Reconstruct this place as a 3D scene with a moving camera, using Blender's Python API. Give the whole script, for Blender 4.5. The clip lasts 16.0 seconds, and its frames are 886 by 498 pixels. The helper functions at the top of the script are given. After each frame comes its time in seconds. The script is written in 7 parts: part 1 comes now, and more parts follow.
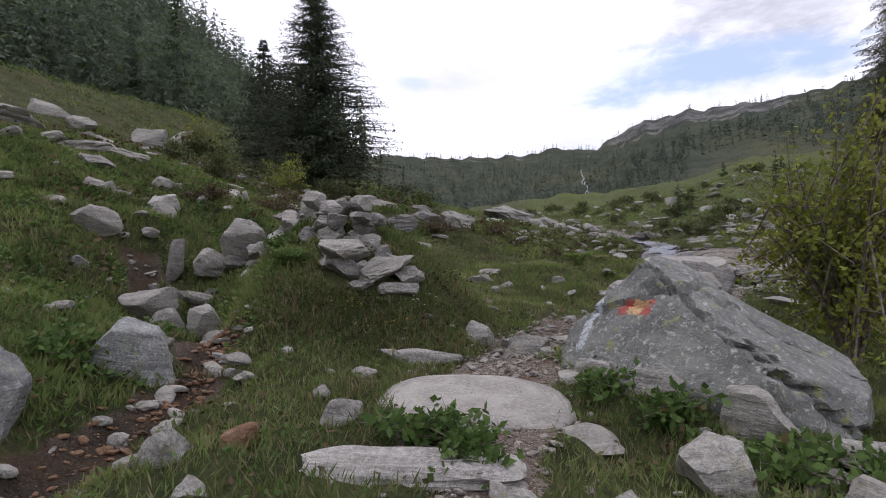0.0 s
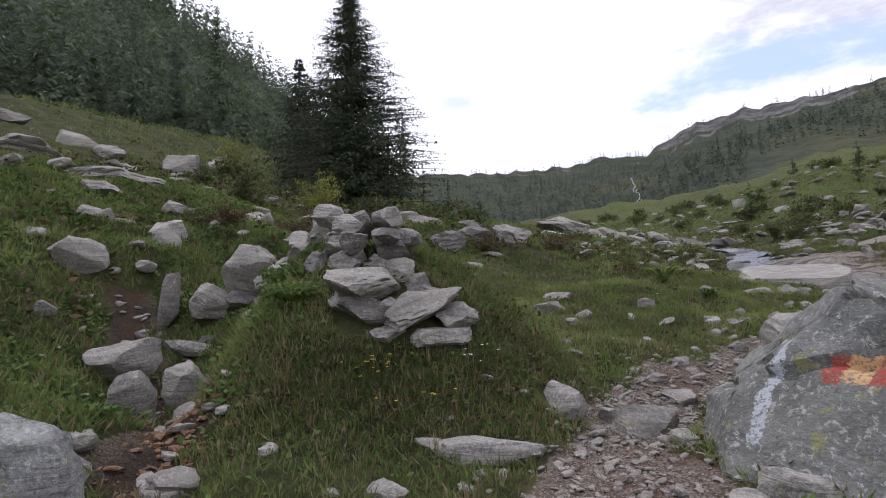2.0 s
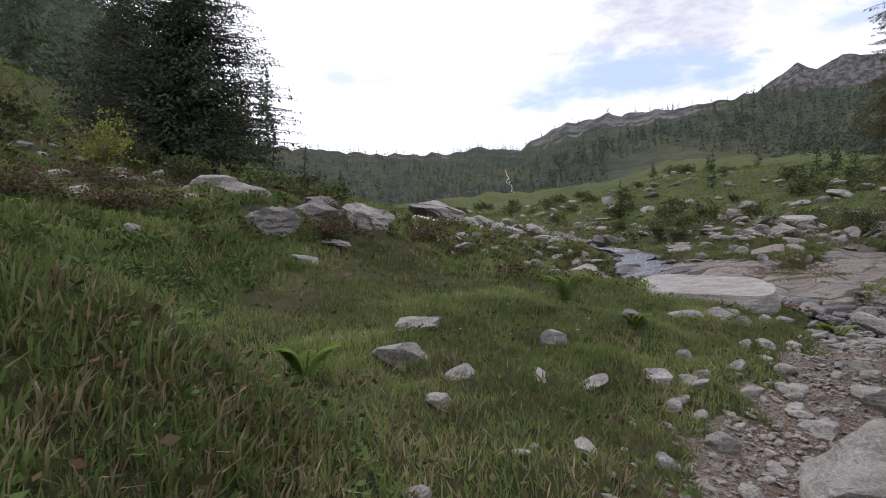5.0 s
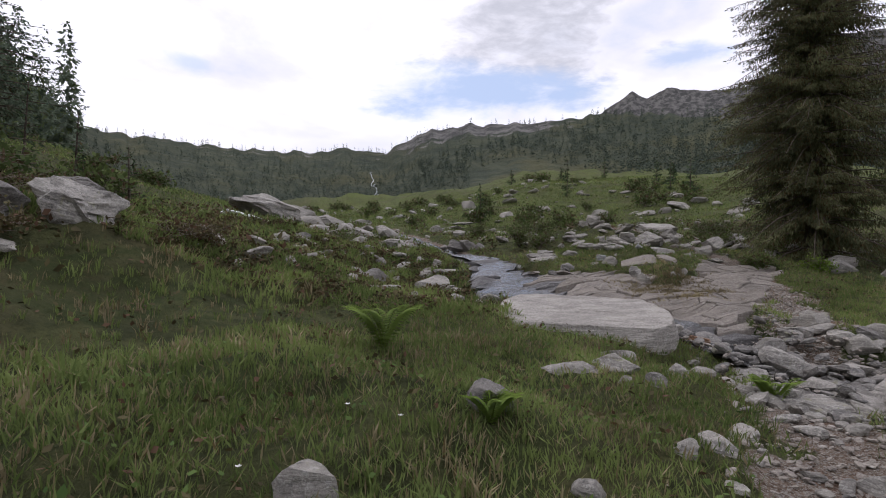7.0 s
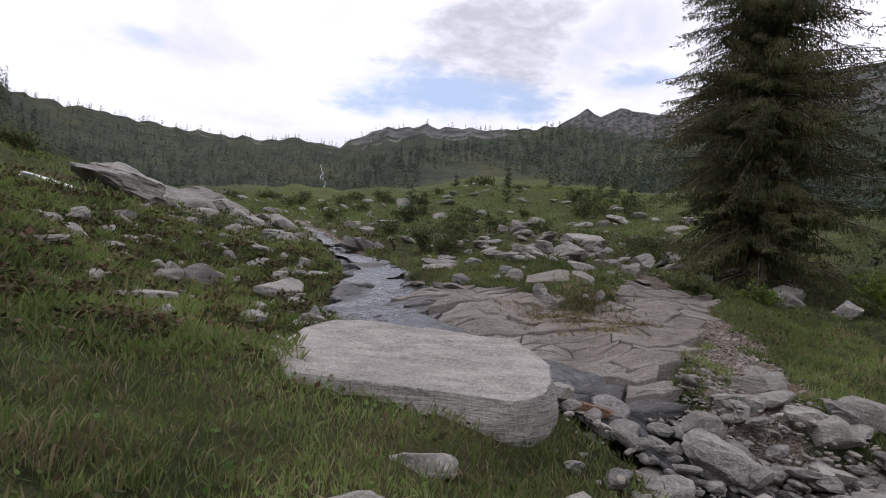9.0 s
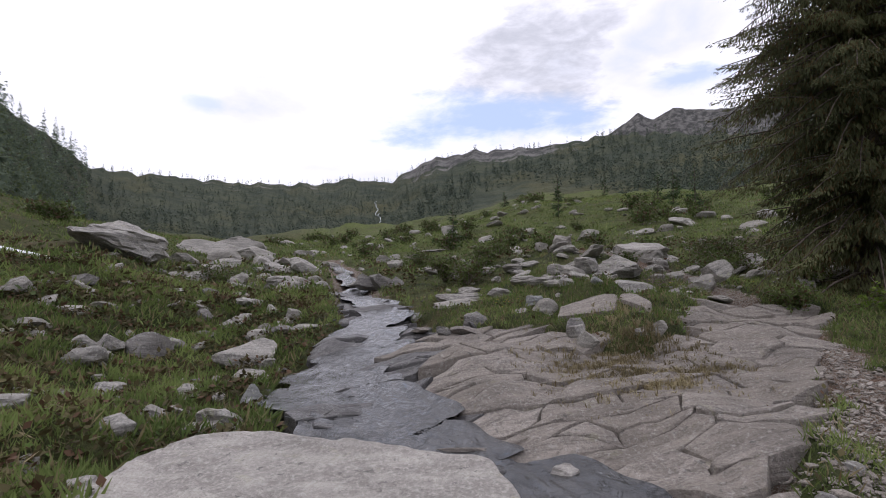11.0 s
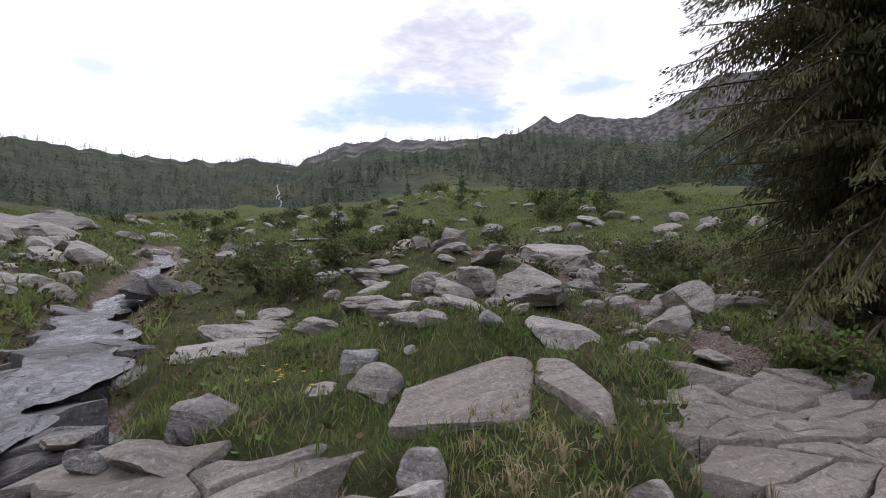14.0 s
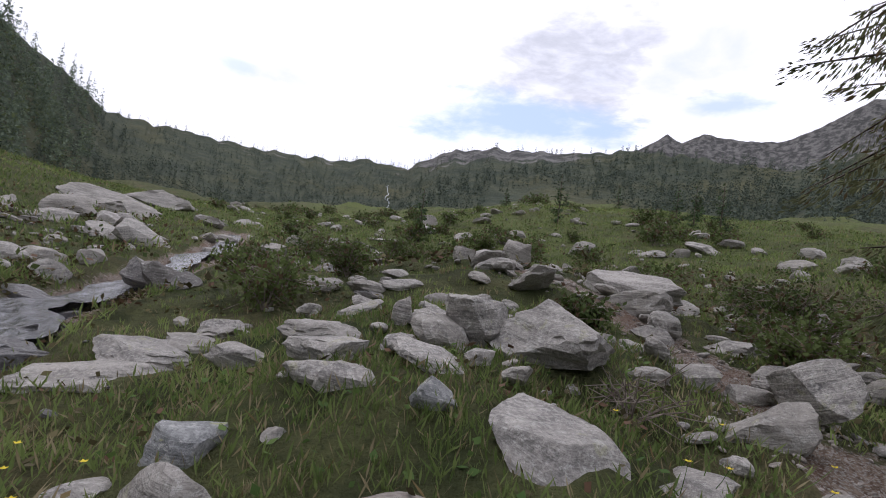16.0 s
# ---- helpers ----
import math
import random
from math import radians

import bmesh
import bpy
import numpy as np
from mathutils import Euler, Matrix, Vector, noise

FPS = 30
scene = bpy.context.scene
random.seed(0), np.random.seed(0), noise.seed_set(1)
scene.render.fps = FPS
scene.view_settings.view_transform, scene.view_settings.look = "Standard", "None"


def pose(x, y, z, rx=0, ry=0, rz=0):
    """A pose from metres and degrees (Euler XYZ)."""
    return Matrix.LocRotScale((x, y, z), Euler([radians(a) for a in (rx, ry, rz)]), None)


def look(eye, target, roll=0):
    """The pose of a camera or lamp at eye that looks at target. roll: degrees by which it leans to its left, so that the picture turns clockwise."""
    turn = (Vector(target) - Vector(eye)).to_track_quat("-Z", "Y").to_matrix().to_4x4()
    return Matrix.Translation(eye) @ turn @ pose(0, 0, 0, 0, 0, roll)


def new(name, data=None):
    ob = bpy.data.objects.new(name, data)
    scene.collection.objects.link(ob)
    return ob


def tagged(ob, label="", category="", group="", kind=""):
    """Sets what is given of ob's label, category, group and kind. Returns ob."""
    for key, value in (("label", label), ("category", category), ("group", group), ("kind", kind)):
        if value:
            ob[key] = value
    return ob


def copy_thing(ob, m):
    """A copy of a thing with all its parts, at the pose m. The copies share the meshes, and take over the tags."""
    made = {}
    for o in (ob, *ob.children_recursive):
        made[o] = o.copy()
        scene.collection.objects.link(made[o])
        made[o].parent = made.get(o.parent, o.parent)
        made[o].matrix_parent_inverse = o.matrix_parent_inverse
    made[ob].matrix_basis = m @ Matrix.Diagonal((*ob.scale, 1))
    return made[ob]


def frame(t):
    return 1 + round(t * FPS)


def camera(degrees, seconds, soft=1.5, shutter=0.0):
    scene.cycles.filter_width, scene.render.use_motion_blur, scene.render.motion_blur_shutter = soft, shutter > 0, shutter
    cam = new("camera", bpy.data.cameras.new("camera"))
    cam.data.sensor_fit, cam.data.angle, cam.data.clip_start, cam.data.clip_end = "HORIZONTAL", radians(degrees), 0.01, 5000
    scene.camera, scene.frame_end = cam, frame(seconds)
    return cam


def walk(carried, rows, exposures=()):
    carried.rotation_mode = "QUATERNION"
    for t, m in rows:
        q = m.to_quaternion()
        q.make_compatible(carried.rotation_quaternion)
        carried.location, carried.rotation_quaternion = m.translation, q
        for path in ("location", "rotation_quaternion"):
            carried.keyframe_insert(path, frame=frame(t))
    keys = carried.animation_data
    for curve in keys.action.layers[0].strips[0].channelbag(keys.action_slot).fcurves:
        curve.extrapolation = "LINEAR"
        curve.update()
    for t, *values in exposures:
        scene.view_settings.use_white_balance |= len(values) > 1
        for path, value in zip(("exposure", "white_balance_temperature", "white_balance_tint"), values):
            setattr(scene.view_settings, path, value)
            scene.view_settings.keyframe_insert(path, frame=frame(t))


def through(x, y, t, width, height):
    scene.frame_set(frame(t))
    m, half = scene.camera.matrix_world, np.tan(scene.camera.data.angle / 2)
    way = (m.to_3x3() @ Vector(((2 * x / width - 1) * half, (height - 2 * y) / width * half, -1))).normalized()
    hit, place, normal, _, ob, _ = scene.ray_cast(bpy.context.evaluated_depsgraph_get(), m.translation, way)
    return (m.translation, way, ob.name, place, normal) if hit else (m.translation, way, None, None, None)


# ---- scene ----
# The camera and its walk.
cam = camera(78.5, 16.0, soft=1.0)
PATH = [
    (0, (0.314, -5.956, 0.959), (-0.041, -3.989, 1.023), -0.7),
    (0.5, (0.274, -5.665, 1.06), (-0.242, -3.733, 1.078), 0.2),
    (1, (0.132, -5.193, 1.019), (-0.453, -3.282, 1.084), -5.0),
    (1.5, (-0.019, -4.664, 1.108), (-0.466, -2.717, 1.215), -3.9),
    (2, (-0.08, -4.218, 1.101), (-0.608, -2.294, 1.233), -3.0),
    (2.5, (-0.123, -3.93, 1.263), (-0.739, -2.027, 1.271), -1.6),
    (3, (-0.237, -3.269, 1.278), (-0.736, -1.333, 1.343), -6.1),
    (3.5, (-0.254, -2.764, 1.369), (-0.517, -0.781, 1.37), -2.1),
    (3.7, (-0.254, -2.441, 1.376), (-0.503, -0.458, 1.453), -2.5),
    (5.8, (-0.045, 0.034, 1.419), (0.072, 2.03, 1.462), -0.3),
    (6, (0.021, 0.382, 1.461), (0.228, 2.37, 1.535), -1.7),
    (6.5, (0.344, 1.262, 1.451), (0.729, 3.224, 1.503), -1.4),
    (7, (0.699, 1.961, 1.525), (1.111, 3.917, 1.588), 0.1),
    (7.5, (1.178, 2.769, 1.538), (1.747, 4.68, 1.697), -1.6),
    (8, (1.635, 3.326, 1.552), (2.339, 5.192, 1.707), 1.4),
    (8.2, (1.849, 3.474, 1.545), (2.524, 5.352, 1.683), 2.4),
    (10.3, (3.483, 5.058, 1.832), (3.942, 7.004, 1.869), 1.3),
    (10.5, (3.576, 5.185, 1.824), (4.018, 7.135, 1.868), 0.2),
    (11, (3.882, 5.711, 1.832), (4.251, 7.67, 1.997), -1.7),
    (11.5, (4.189, 6.24, 1.835), (4.381, 8.226, 1.975), 4.4),
    (12, (4.398, 6.654, 1.988), (4.373, 8.654, 2), 2.6),
    (12.5, (4.519, 7.268, 2.027), (4.603, 9.265, 2.088), -2.2),
    (13, (4.733, 7.795, 2.089), (5.064, 9.768, 2.111), -1.0),
    (13.5, (5.166, 8.546, 2.126), (5.594, 10.494, 2.281), 1.1),
    (14, (5.684, 9.217, 2.19), (6.382, 11.087, 2.317), 0.2),
    (14.5, (6.09, 9.591, 2.229), (6.816, 11.448, 2.386), 4.0),
    (15, (6.413, 9.839, 2.284), (6.922, 11.77, 2.391), 4.8),
    (15.5, (6.708, 10.189, 2.32), (7.129, 12.138, 2.471), 5.5),
    (16, (6.897, 10.454, 2.375), (7.232, 12.421, 2.515), 6.5),
]
walk(cam, [(t, look(eye, target, roll)) for t, eye, target, roll in PATH],
     exposures=[(0.0, -0.03, 6220, 18), (2.5, 0.12, 6170, 18), (3.5, 0.14, 6170, 18), (6.0, -0.05, 6270, 18), (8.0, -0.18, 6320, 17), (10.5, -0.08, 6270, 18), (13.0, 0.0, 6220, 18), (14.5, 0.10, 6170, 18), (16.0, 0.05, 6170, 18)])

# ---- world and light: bright thin cloud, with the sun behind it ahead and to the left ----
SUN_AZ, SUN_EL = radians(-38), radians(58)      # from +y towards +x, and above the horizon
world = bpy.data.worlds.new("sky")
scene.world = world
world.use_nodes = True


class Nodes:
    """Short hand for building a node tree."""

    def __init__(self, tree):
        self.tree = tree

    def add(self, kind, inputs=None, **props):
        node = self.tree.nodes.new(kind)
        for key, value in props.items():
            setattr(node, key, value)
        for key, value in (inputs or {}).items():
            if isinstance(value, bpy.types.NodeSocket):
                self.tree.links.new(value, node.inputs[key])
            else:
                node.inputs[key].default_value = value
        return node

    def math(self, op, a, b=0.0, clamp=False):
        return self.add("ShaderNodeMath", {0: a, 1: b}, operation=op, use_clamp=clamp).outputs[0]

    def noise(self, vector, scale, detail=4.0, rough=0.55, dist=0.0):
        return self.add("ShaderNodeTexNoise", {"Vector": vector, "Scale": scale, "Detail": detail, "Roughness": rough, "Distortion": dist}).outputs[0]

    def ramp(self, value, low, high, to=(0.0, 1.0)):
        return self.add("ShaderNodeMapRange", {0: value, 1: low, 2: high, 3: to[0], 4: to[1]}, interpolation_type="SMOOTHSTEP").outputs[0]

    def mix(self, fac, a, b, blend="MIX"):
        node = self.add("ShaderNodeMix", data_type="RGBA", blend_type=blend, clamp_factor=True)
        for socket, value in ((node.inputs[0], fac), (node.inputs[6], a), (node.inputs[7], b)):
            if isinstance(value, bpy.types.NodeSocket):
                self.tree.links.new(value, socket)
            elif isinstance(value, (tuple, list)):
                socket.default_value = (*value[:3], 1.0)
            else:
                socket.default_value = value
        return node.outputs[2]

    def scaled(self, vector, s):
        return self.add("ShaderNodeMapping", {"Vector": vector, "Scale": s}).outputs[0]


def toward(az, el):
    az, el = radians(az), radians(el)
    return (math.sin(az) * math.cos(el), math.cos(az) * math.cos(el), math.sin(el))


world.node_tree.nodes.clear()
W = Nodes(world.node_tree)
sky = W.add("ShaderNodeTexSky", sky_type="NISHITA", sun_disc=False, sun_elevation=SUN_EL, sun_rotation=SUN_AZ, air_density=1.0, dust_density=1.5)
here = W.add("ShaderNodeTexCoord").outputs["Generated"]
flat = W.scaled(here, (1.0, 1.0, 2.6))
billow = W.noise(flat, 3.2, 6.0, 0.55, 0.3)
fine = W.noise(flat, 9.0, 5.0, 0.6, 0.2)


def sky_spot(az, el, wide, high):
    """A soft oval round one direction of the sky."""
    d = W.add("ShaderNodeVectorMath", {0: here, 1: toward(az, el)}, operation="SUBTRACT").outputs[0]
    d = W.add("ShaderNodeVectorRotate", {"Vector": d, "Axis": (0, 0, 1), "Angle": radians(az)}, rotation_type="AXIS_ANGLE").outputs[0]
    d = W.scaled(d, (1 / wide, 1 / wide, 1 / high))
    length = W.add("ShaderNodeVectorMath", {0: d}, operation="LENGTH").outputs["Value"]
    wobble = W.math("ADD", W.math("MULTIPLY", W.math("SUBTRACT", fine, 0.5), 2.2), W.math("MULTIPLY", W.math("SUBTRACT", billow, 0.5), 2.4))
    return W.ramp(W.math("ADD", length, wobble), 1.35, 0.35)


gap = W.math("MAXIMUM", sky_spot(17, 17.8, 0.19, 0.042), W.math("MULTIPLY", sky_spot(-13, 18.8, 0.05, 0.016), 0.6))
gap = W.math("MAXIMUM", gap, W.math("MULTIPLY", sky_spot(36, 19.5, 0.07, 0.022), 0.8))
gap = W.math("MAXIMUM", gap, W.math("MULTIPLY", W.ramp(billow, 0.63, 0.75), 0.3))
grey = W.math("MAXIMUM", sky_spot(24, 22.8, 0.16, 0.085), W.math("MULTIPLY", W.ramp(billow, 0.46, 0.68), 0.42))
cloud = W.mix(W.math("MULTIPLY", grey, 0.85), (1.05, 1.06, 1.12), (0.50, 0.525, 0.58))
cloud = W.mix(W.math("MULTIPLY", W.ramp(fine, 0.48, 0.72), 0.22), cloud, (0.70, 0.76, 0.88))
blue = W.mix(1.0, sky.outputs[0], (0.115, 0.115, 0.115), "MULTIPLY")
blue = W.mix(0.70, blue, (0.60, 0.74, 0.98))
seen = W.mix(gap, cloud, blue)
back = W.add("ShaderNodeBackground", {"Color": seen, "Strength": 1.14})
W.add("ShaderNodeOutputWorld", {"Surface": back.outputs[0]})

sun_data = bpy.data.lights.new("sun", "SUN")
sun_data.energy, sun_data.angle, sun_data.color = 0.75, radians(40), (1.0, 0.95, 0.86)
sun = new("sun", sun_data)
sun.matrix_world = look((0, 0, 60), Vector((0, 0, 60)) - 10 * Vector((math.sin(SUN_AZ) * math.cos(SUN_EL), math.cos(SUN_AZ) * math.cos(SUN_EL), math.sin(SUN_EL))))

# ---- the lie of the land ----
rng = np.random.default_rng(7)


def soft(v, k):
    return np.log1p(np.exp(np.clip(v / k, -30, 30))) * k


def wave_noise(x, y, size, seed, octaves=4):
    """Smooth noise, about -1 to 1, from turned sine waves."""
    r = np.random.default_rng(seed)
    out, amp = 0 * x, 1.0
    for _ in range(octaves):
        for _ in range(4):
            a, p, q = r.uniform(0, 2 * np.pi, 3)
            k = 2 * np.pi / size * r.uniform(0.7, 1.3)
            u = k * (np.cos(a) * x + np.sin(a) * y)
            v = k * (np.cos(a + 1.3) * x + np.sin(a + 1.3) * y)
            out = out + amp * np.sin(u + p + 1.2 * np.sin(0.7 * v + q)) * 0.4
        size, amp = size / 2.1, amp * 0.5
    return out


def mound(x, y, cx, cy, rx, ry, high):
    return high * np.exp(-((x - cx) / rx) ** 2 - ((y - cy) / ry) ** 2)


def near_land(x, y):
    z = 0.05137 + -0.03656 * x + 0.1196 * y
    z = z + 0.2271 * soft(-(x + 2.2), 0.6) + 0.2495 * soft(-(x + 10), 3.0) + 0.2058 * soft(x - 12, 3.0) + -0.00685 * soft(y - 25, 6.0) + 0.07778 * soft(-(y + 3), 2.0)
    z = z + mound(x, y, -1, 1.2, 1.3, 1.6, 0.16)
    z = z + mound(x, y, -0.2, 4.4, 1.6, 1.8, 0.14)
    z = z + mound(x, y, -3.3, 6.8, 2, 2.6, 0.50)
    z = z + mound(x, y, -2.6, -1.3, 1, 1.6, 0.20)
    z = z + mound(x, y, -4.3, 1.6, 1.5, 1.5, -0.04)
    z = z + mound(x, y, -6, -1.5, 2, 2, -0.32)
    z = z + mound(x, y, 1.2, 5.6, 0.8, 0.9, 0.11)
    z = z + mound(x, y, 5.5, 6.3, 1.6, 1.2, -0.53)
    z = z + mound(x, y, 4.6, 9.2, 1.6, 1.6, -0.23)
    z = z + mound(x, y, 3.4, 12.2, 1.5, 2.2, -0.22)
    z = z + mound(x, y, 2, 12.2, 1.3, 2, -0.40)
    z = z + mound(x, y, 7.2, 13, 1.3, 1.2, 0.29)
    z = z + mound(x, y, 8.8, 13.2, 1.2, 1.2, 0.06)
    z = z + mound(x, y, 8.5, 17, 2.5, 2.5, 0.70)
    z = z + mound(x, y, 5.5, 17, 1.3, 1.6, -0.06)
    z = z + mound(x, y, 1.5, 18, 2.5, 3, -0.18)
    z = z + mound(x, y, 12, 14, 3, 3, 0.16)
    z = z + mound(x, y, 12, 8, 3, 3, 0.04)
    z = z + mound(x, y, -1.2, 10.5, 2, 2.5, 0.49)
    z = z + mound(x, y, -2, 15, 3, 4, 0.15)
    z = z + mound(x, y, -5, 13, 3, 3, 0.38)
    z = z + mound(x, y, 1.2, -0.8, 0.9, 0.9, 0.35)
    z = z + mound(x, y, 0, -2.5, 1.2, 2, 0.04)
    z = z + mound(x, y, 3.5, 1, 2.5, 2.5, -0.48)
    z = z + mound(x, y, -9, 4, 4, 5, 0.67)
    z = z + mound(x, y, 8.2, 13.6, 1.1, 1.1, 0.13)
    z = z + mound(x, y, 9.6, 15, 1.1, 1.1, 0.08)
    z = z + mound(x, y, 7, 14.3, 1.1, 1.1, 0.12)
    z = z + mound(x, y, 8.6, 15.6, 1.1, 1.1, 0.11)
    z = z + mound(x, y, 10.2, 13.2, 1.1, 1.1, 0.19)
    z = z + mound(x, y, 10.2, 17, 1.1, 1.1, 0.14)
    z = z + mound(x, y, 7.6, 11.6, 1.1, 1.1, 0.27)
    z = z + mound(x, y, 9.2, 19, 1.1, 1.1, 0.18)
    z = z + mound(x, y, 2.6, 10.4, 1.1, 1.1, -0.03)
    z = z + mound(x, y, 1.9, 7.6, 1.1, 1.1, -0.04)
    z = z + mound(x, y, -0.4, 2.2, 1.1, 1.1, 0.11)
    z = z + mound(x, y, 0.3, 0.4, 1.1, 1.1, -0.11)
    z = z + mound(x, y, -4.6, 0.4, 1.1, 1.1, -0.39)
    z = z + mound(x, y, -5.5, 3.6, 1.1, 1.1, 0.25)
    z = z + mound(x, y, -6.8, 2.4, 1.1, 1.1, -0.11)
    z = z + mound(x, y, -3.6, -0.4, 1.1, 1.1, -0.34)
    z = z + mound(x, y, -4.5, 10.5, 1.1, 1.1, 0.03)
    z = z + mound(x, y, -2.7, 7.1, 1.1, 1.1, -0.17)
    z = z + mound(x, y, 5.4, 11, 1.1, 1.1, 0.12)
    z = z + mound(x, y, -1.9, 0.3, 0.9, 0.9, 0.39)
    z = z + mound(x, y, -2.9, 1, 0.9, 0.9, 0.52)
    z = z + mound(x, y, -1.2, 0.7, 0.8, 1.1, 0.26)
    z = z + mound(x, y, -3.8, 7.9, 1.2, 1.2, 0.56)
    z = z + mound(x, y, -1.8, 8.3, 1, 0.9, 0.38)
    z = z + mound(x, y, -0.9, 15.6, 2, 1.5, 0.50)
    z = z + mound(x, y, -2, 19.6, 2, 2, 0.59)
    # the steep bank that carries the tumbled wall
    z = z + 0.49 * np.exp(-(((x + 1.95) * 0.93 + (y - 0.05) * 0.36) / 1.20) ** 4 - ((-(x + 1.95) * 0.36 + (y - 0.05) * 0.93) / 1.08) ** 4)
    return z


def far_rise(az):
    """The slope at which the valley floor climbs, by direction in degrees from +y to +x."""
    t = np.interp(az, [-180, -120, -75, -50, -25, -10, 5, 20, 45, 70, 110, 180], [-0.03, 0.10, 0.30, 0.27, 0.10, 0.100, 0.112, 0.17, 0.155, 0.09, 0.0, -0.03])
    return t


def land(x, y):
    x, y = np.asarray(x, float), np.asarray(y, float)
    d = np.hypot(x - 4, y - 6)
    az = np.degrees(np.arctan2(x - 4, y - 6))
    far = 1.6 + d * far_rise(az)
    k = np.clip((d - 22) / 30, 0, 1)
    k = k * k * (3 - 2 * k)
    z = near_land(np.clip(x, -26, 34), np.clip(y, -24, 58)) * (1 - k) + far * k
    rough = wave_noise(x, y, 1.7, 3, 4) * 0.055 + wave_noise(x, y, 9.0, 5, 3) * 0.10 * np.clip((d - 8) / 15, 0, 1)
    return z + rough * (1 - 0.85 * bare(x, y)) + wave_noise(x, y, 40.0, 8, 3) * 0.02 * np.clip(d - 40, 0, 100)


def along(x, y, line):
    """Distance to a line of points, and the place along it (0 to the number of legs)."""
    best, where = np.full(np.shape(x), 1e9), np.zeros(np.shape(x))
    for i in range(len(line) - 1):
        (ax, ay), (bx, by) = line[i], line[i + 1]
        t = np.clip(((x - ax) * (bx - ax) + (y - ay) * (by - ay)) / ((bx - ax) ** 2 + (by - ay) ** 2), 0, 1)
        d = np.hypot(x - ax - t * (bx - ax), y - ay - t * (by - ay))
        where = np.where(d < best, i + t, where)
        best = np.minimum(best, d)
    return best, where


TRAIL = [(0.6, -9.0), (0.35, -6.0), (0.0, -4.0), (-0.1, -2.0), (0.1, -0.3), (0.45, 0.8), (1.6, 2.4), (2.8, 3.6), (3.9, 5.0), (5.4, 6.7), (6.9, 8.0)]
UPPER_TRAIL = [(6.9, 8.0), (8.2, 9.8), (9.4, 11.7), (9.3, 13.0), (9.6, 14.6), (9.0, 16.8)]
RILL = [(-5.6, 1.2), (-4.6, 0.3), (-3.4, -0.6), (-2.6, -1.3), (-2.3, -2.5), (-2.2, -4.5), (-2.4, -8.0)]
STREAM = [(3.2, 29.0), (4.0, 23.0), (4.1, 20.0), (4.2, 17.8), (4.25, 15.6), (4.45, 13.9), (4.15, 12.6), (3.95, 11.6), (3.9, 10.6), (4.1, 9.5), (4.9, 8.3), (5.7, 7.1), (6.6, 6.4), (8.5, 5.2), (11.0, 3.5)]


def bare(x, y):
    """1 where feet and water keep the ground free of grass."""
    a, _ = along(x, y, TRAIL)
    b, _ = along(x, y, UPPER_TRAIL)
    c, _ = along(x, y, RILL)
    wob = wave_noise(x, y, 0.9, 21, 3) * 0.14
    k = np.maximum(np.clip(1.5 - (a + wob) / 0.36, 0, 1), np.maximum(0.8 * np.clip(1.5 - (b + wob) / 0.30, 0, 1), np.clip(1.5 - (c + wob) / 0.22, 0, 1)))
    return k


ROCK_EDGE = [(3.45, 9.2), (3.3, 10.7), (3.4, 12.2), (3.85, 13.2), (4.0, 15.5), (4.2, 17.2), (4.55, 15.3), (4.9, 13.4), (5.4, 12.2), (6.0, 11.6), (6.3, 11.1), (6.8, 10.6), (7.4, 10.9),
             (8.4, 12.0), (9.7, 12.4), (10.0, 11.8), (8.3, 10.2), (7.0, 8.9), (6.3, 8.4), (5.8, 7.8), (4.7, 7.9), (4.1, 8.6)]


def in_rock(x, y):
    """1 on the sheet of bare bedrock beside the stream."""
    x, y = np.asarray(x, float), np.asarray(y, float)
    ring = ROCK_EDGE + ROCK_EDGE[:1]
    d, _ = along(x, y, ring)
    inside = np.zeros(np.shape(x), bool)
    for (ax, ay), (bx, by) in zip(ring[:-1], ring[1:]):
        if ay != by:
            inside ^= ((ay > y) != (by > y)) & (x < (bx - ax) * (y - ay) / (by - ay) + ax)
    d = np.where(inside, d, -d) + wave_noise(x, y, 1.2, 31, 3) * 0.11
    return np.clip((d + 0.10) / 0.20, 0, 1)


# ---- materials ----
def material(name, rough=0.8, spec=0.3):
    m = bpy.data.materials.new(name)
    m.use_nodes = True
    m.node_tree.nodes.clear()
    n = Nodes(m.node_tree)
    n.shader = n.add("ShaderNodeBsdfPrincipled", {"Roughness": rough, "Specular IOR Level": spec})
    n.out = n.add("ShaderNodeOutputMaterial", {"Surface": n.shader.outputs[0]})
    n.place = n.add("ShaderNodeTexCoord").outputs["Object"]
    n.world = n.add("ShaderNodeNewGeometry").outputs["Position"]
    return m, n


def finish(n, colour, height=None, strength=0.4, distance=0.02, rough=None):
    n.tree.links.new(colour, n.shader.inputs["Base Color"])
    if rough is not None:
        n.tree.links.new(rough, n.shader.inputs["Roughness"])
    if height is not None:
        bump = n.add("ShaderNodeBump", {"Strength": strength, "Distance": distance, "Height": height})
        n.tree.links.new(bump.outputs[0], n.shader.inputs["Normal"])


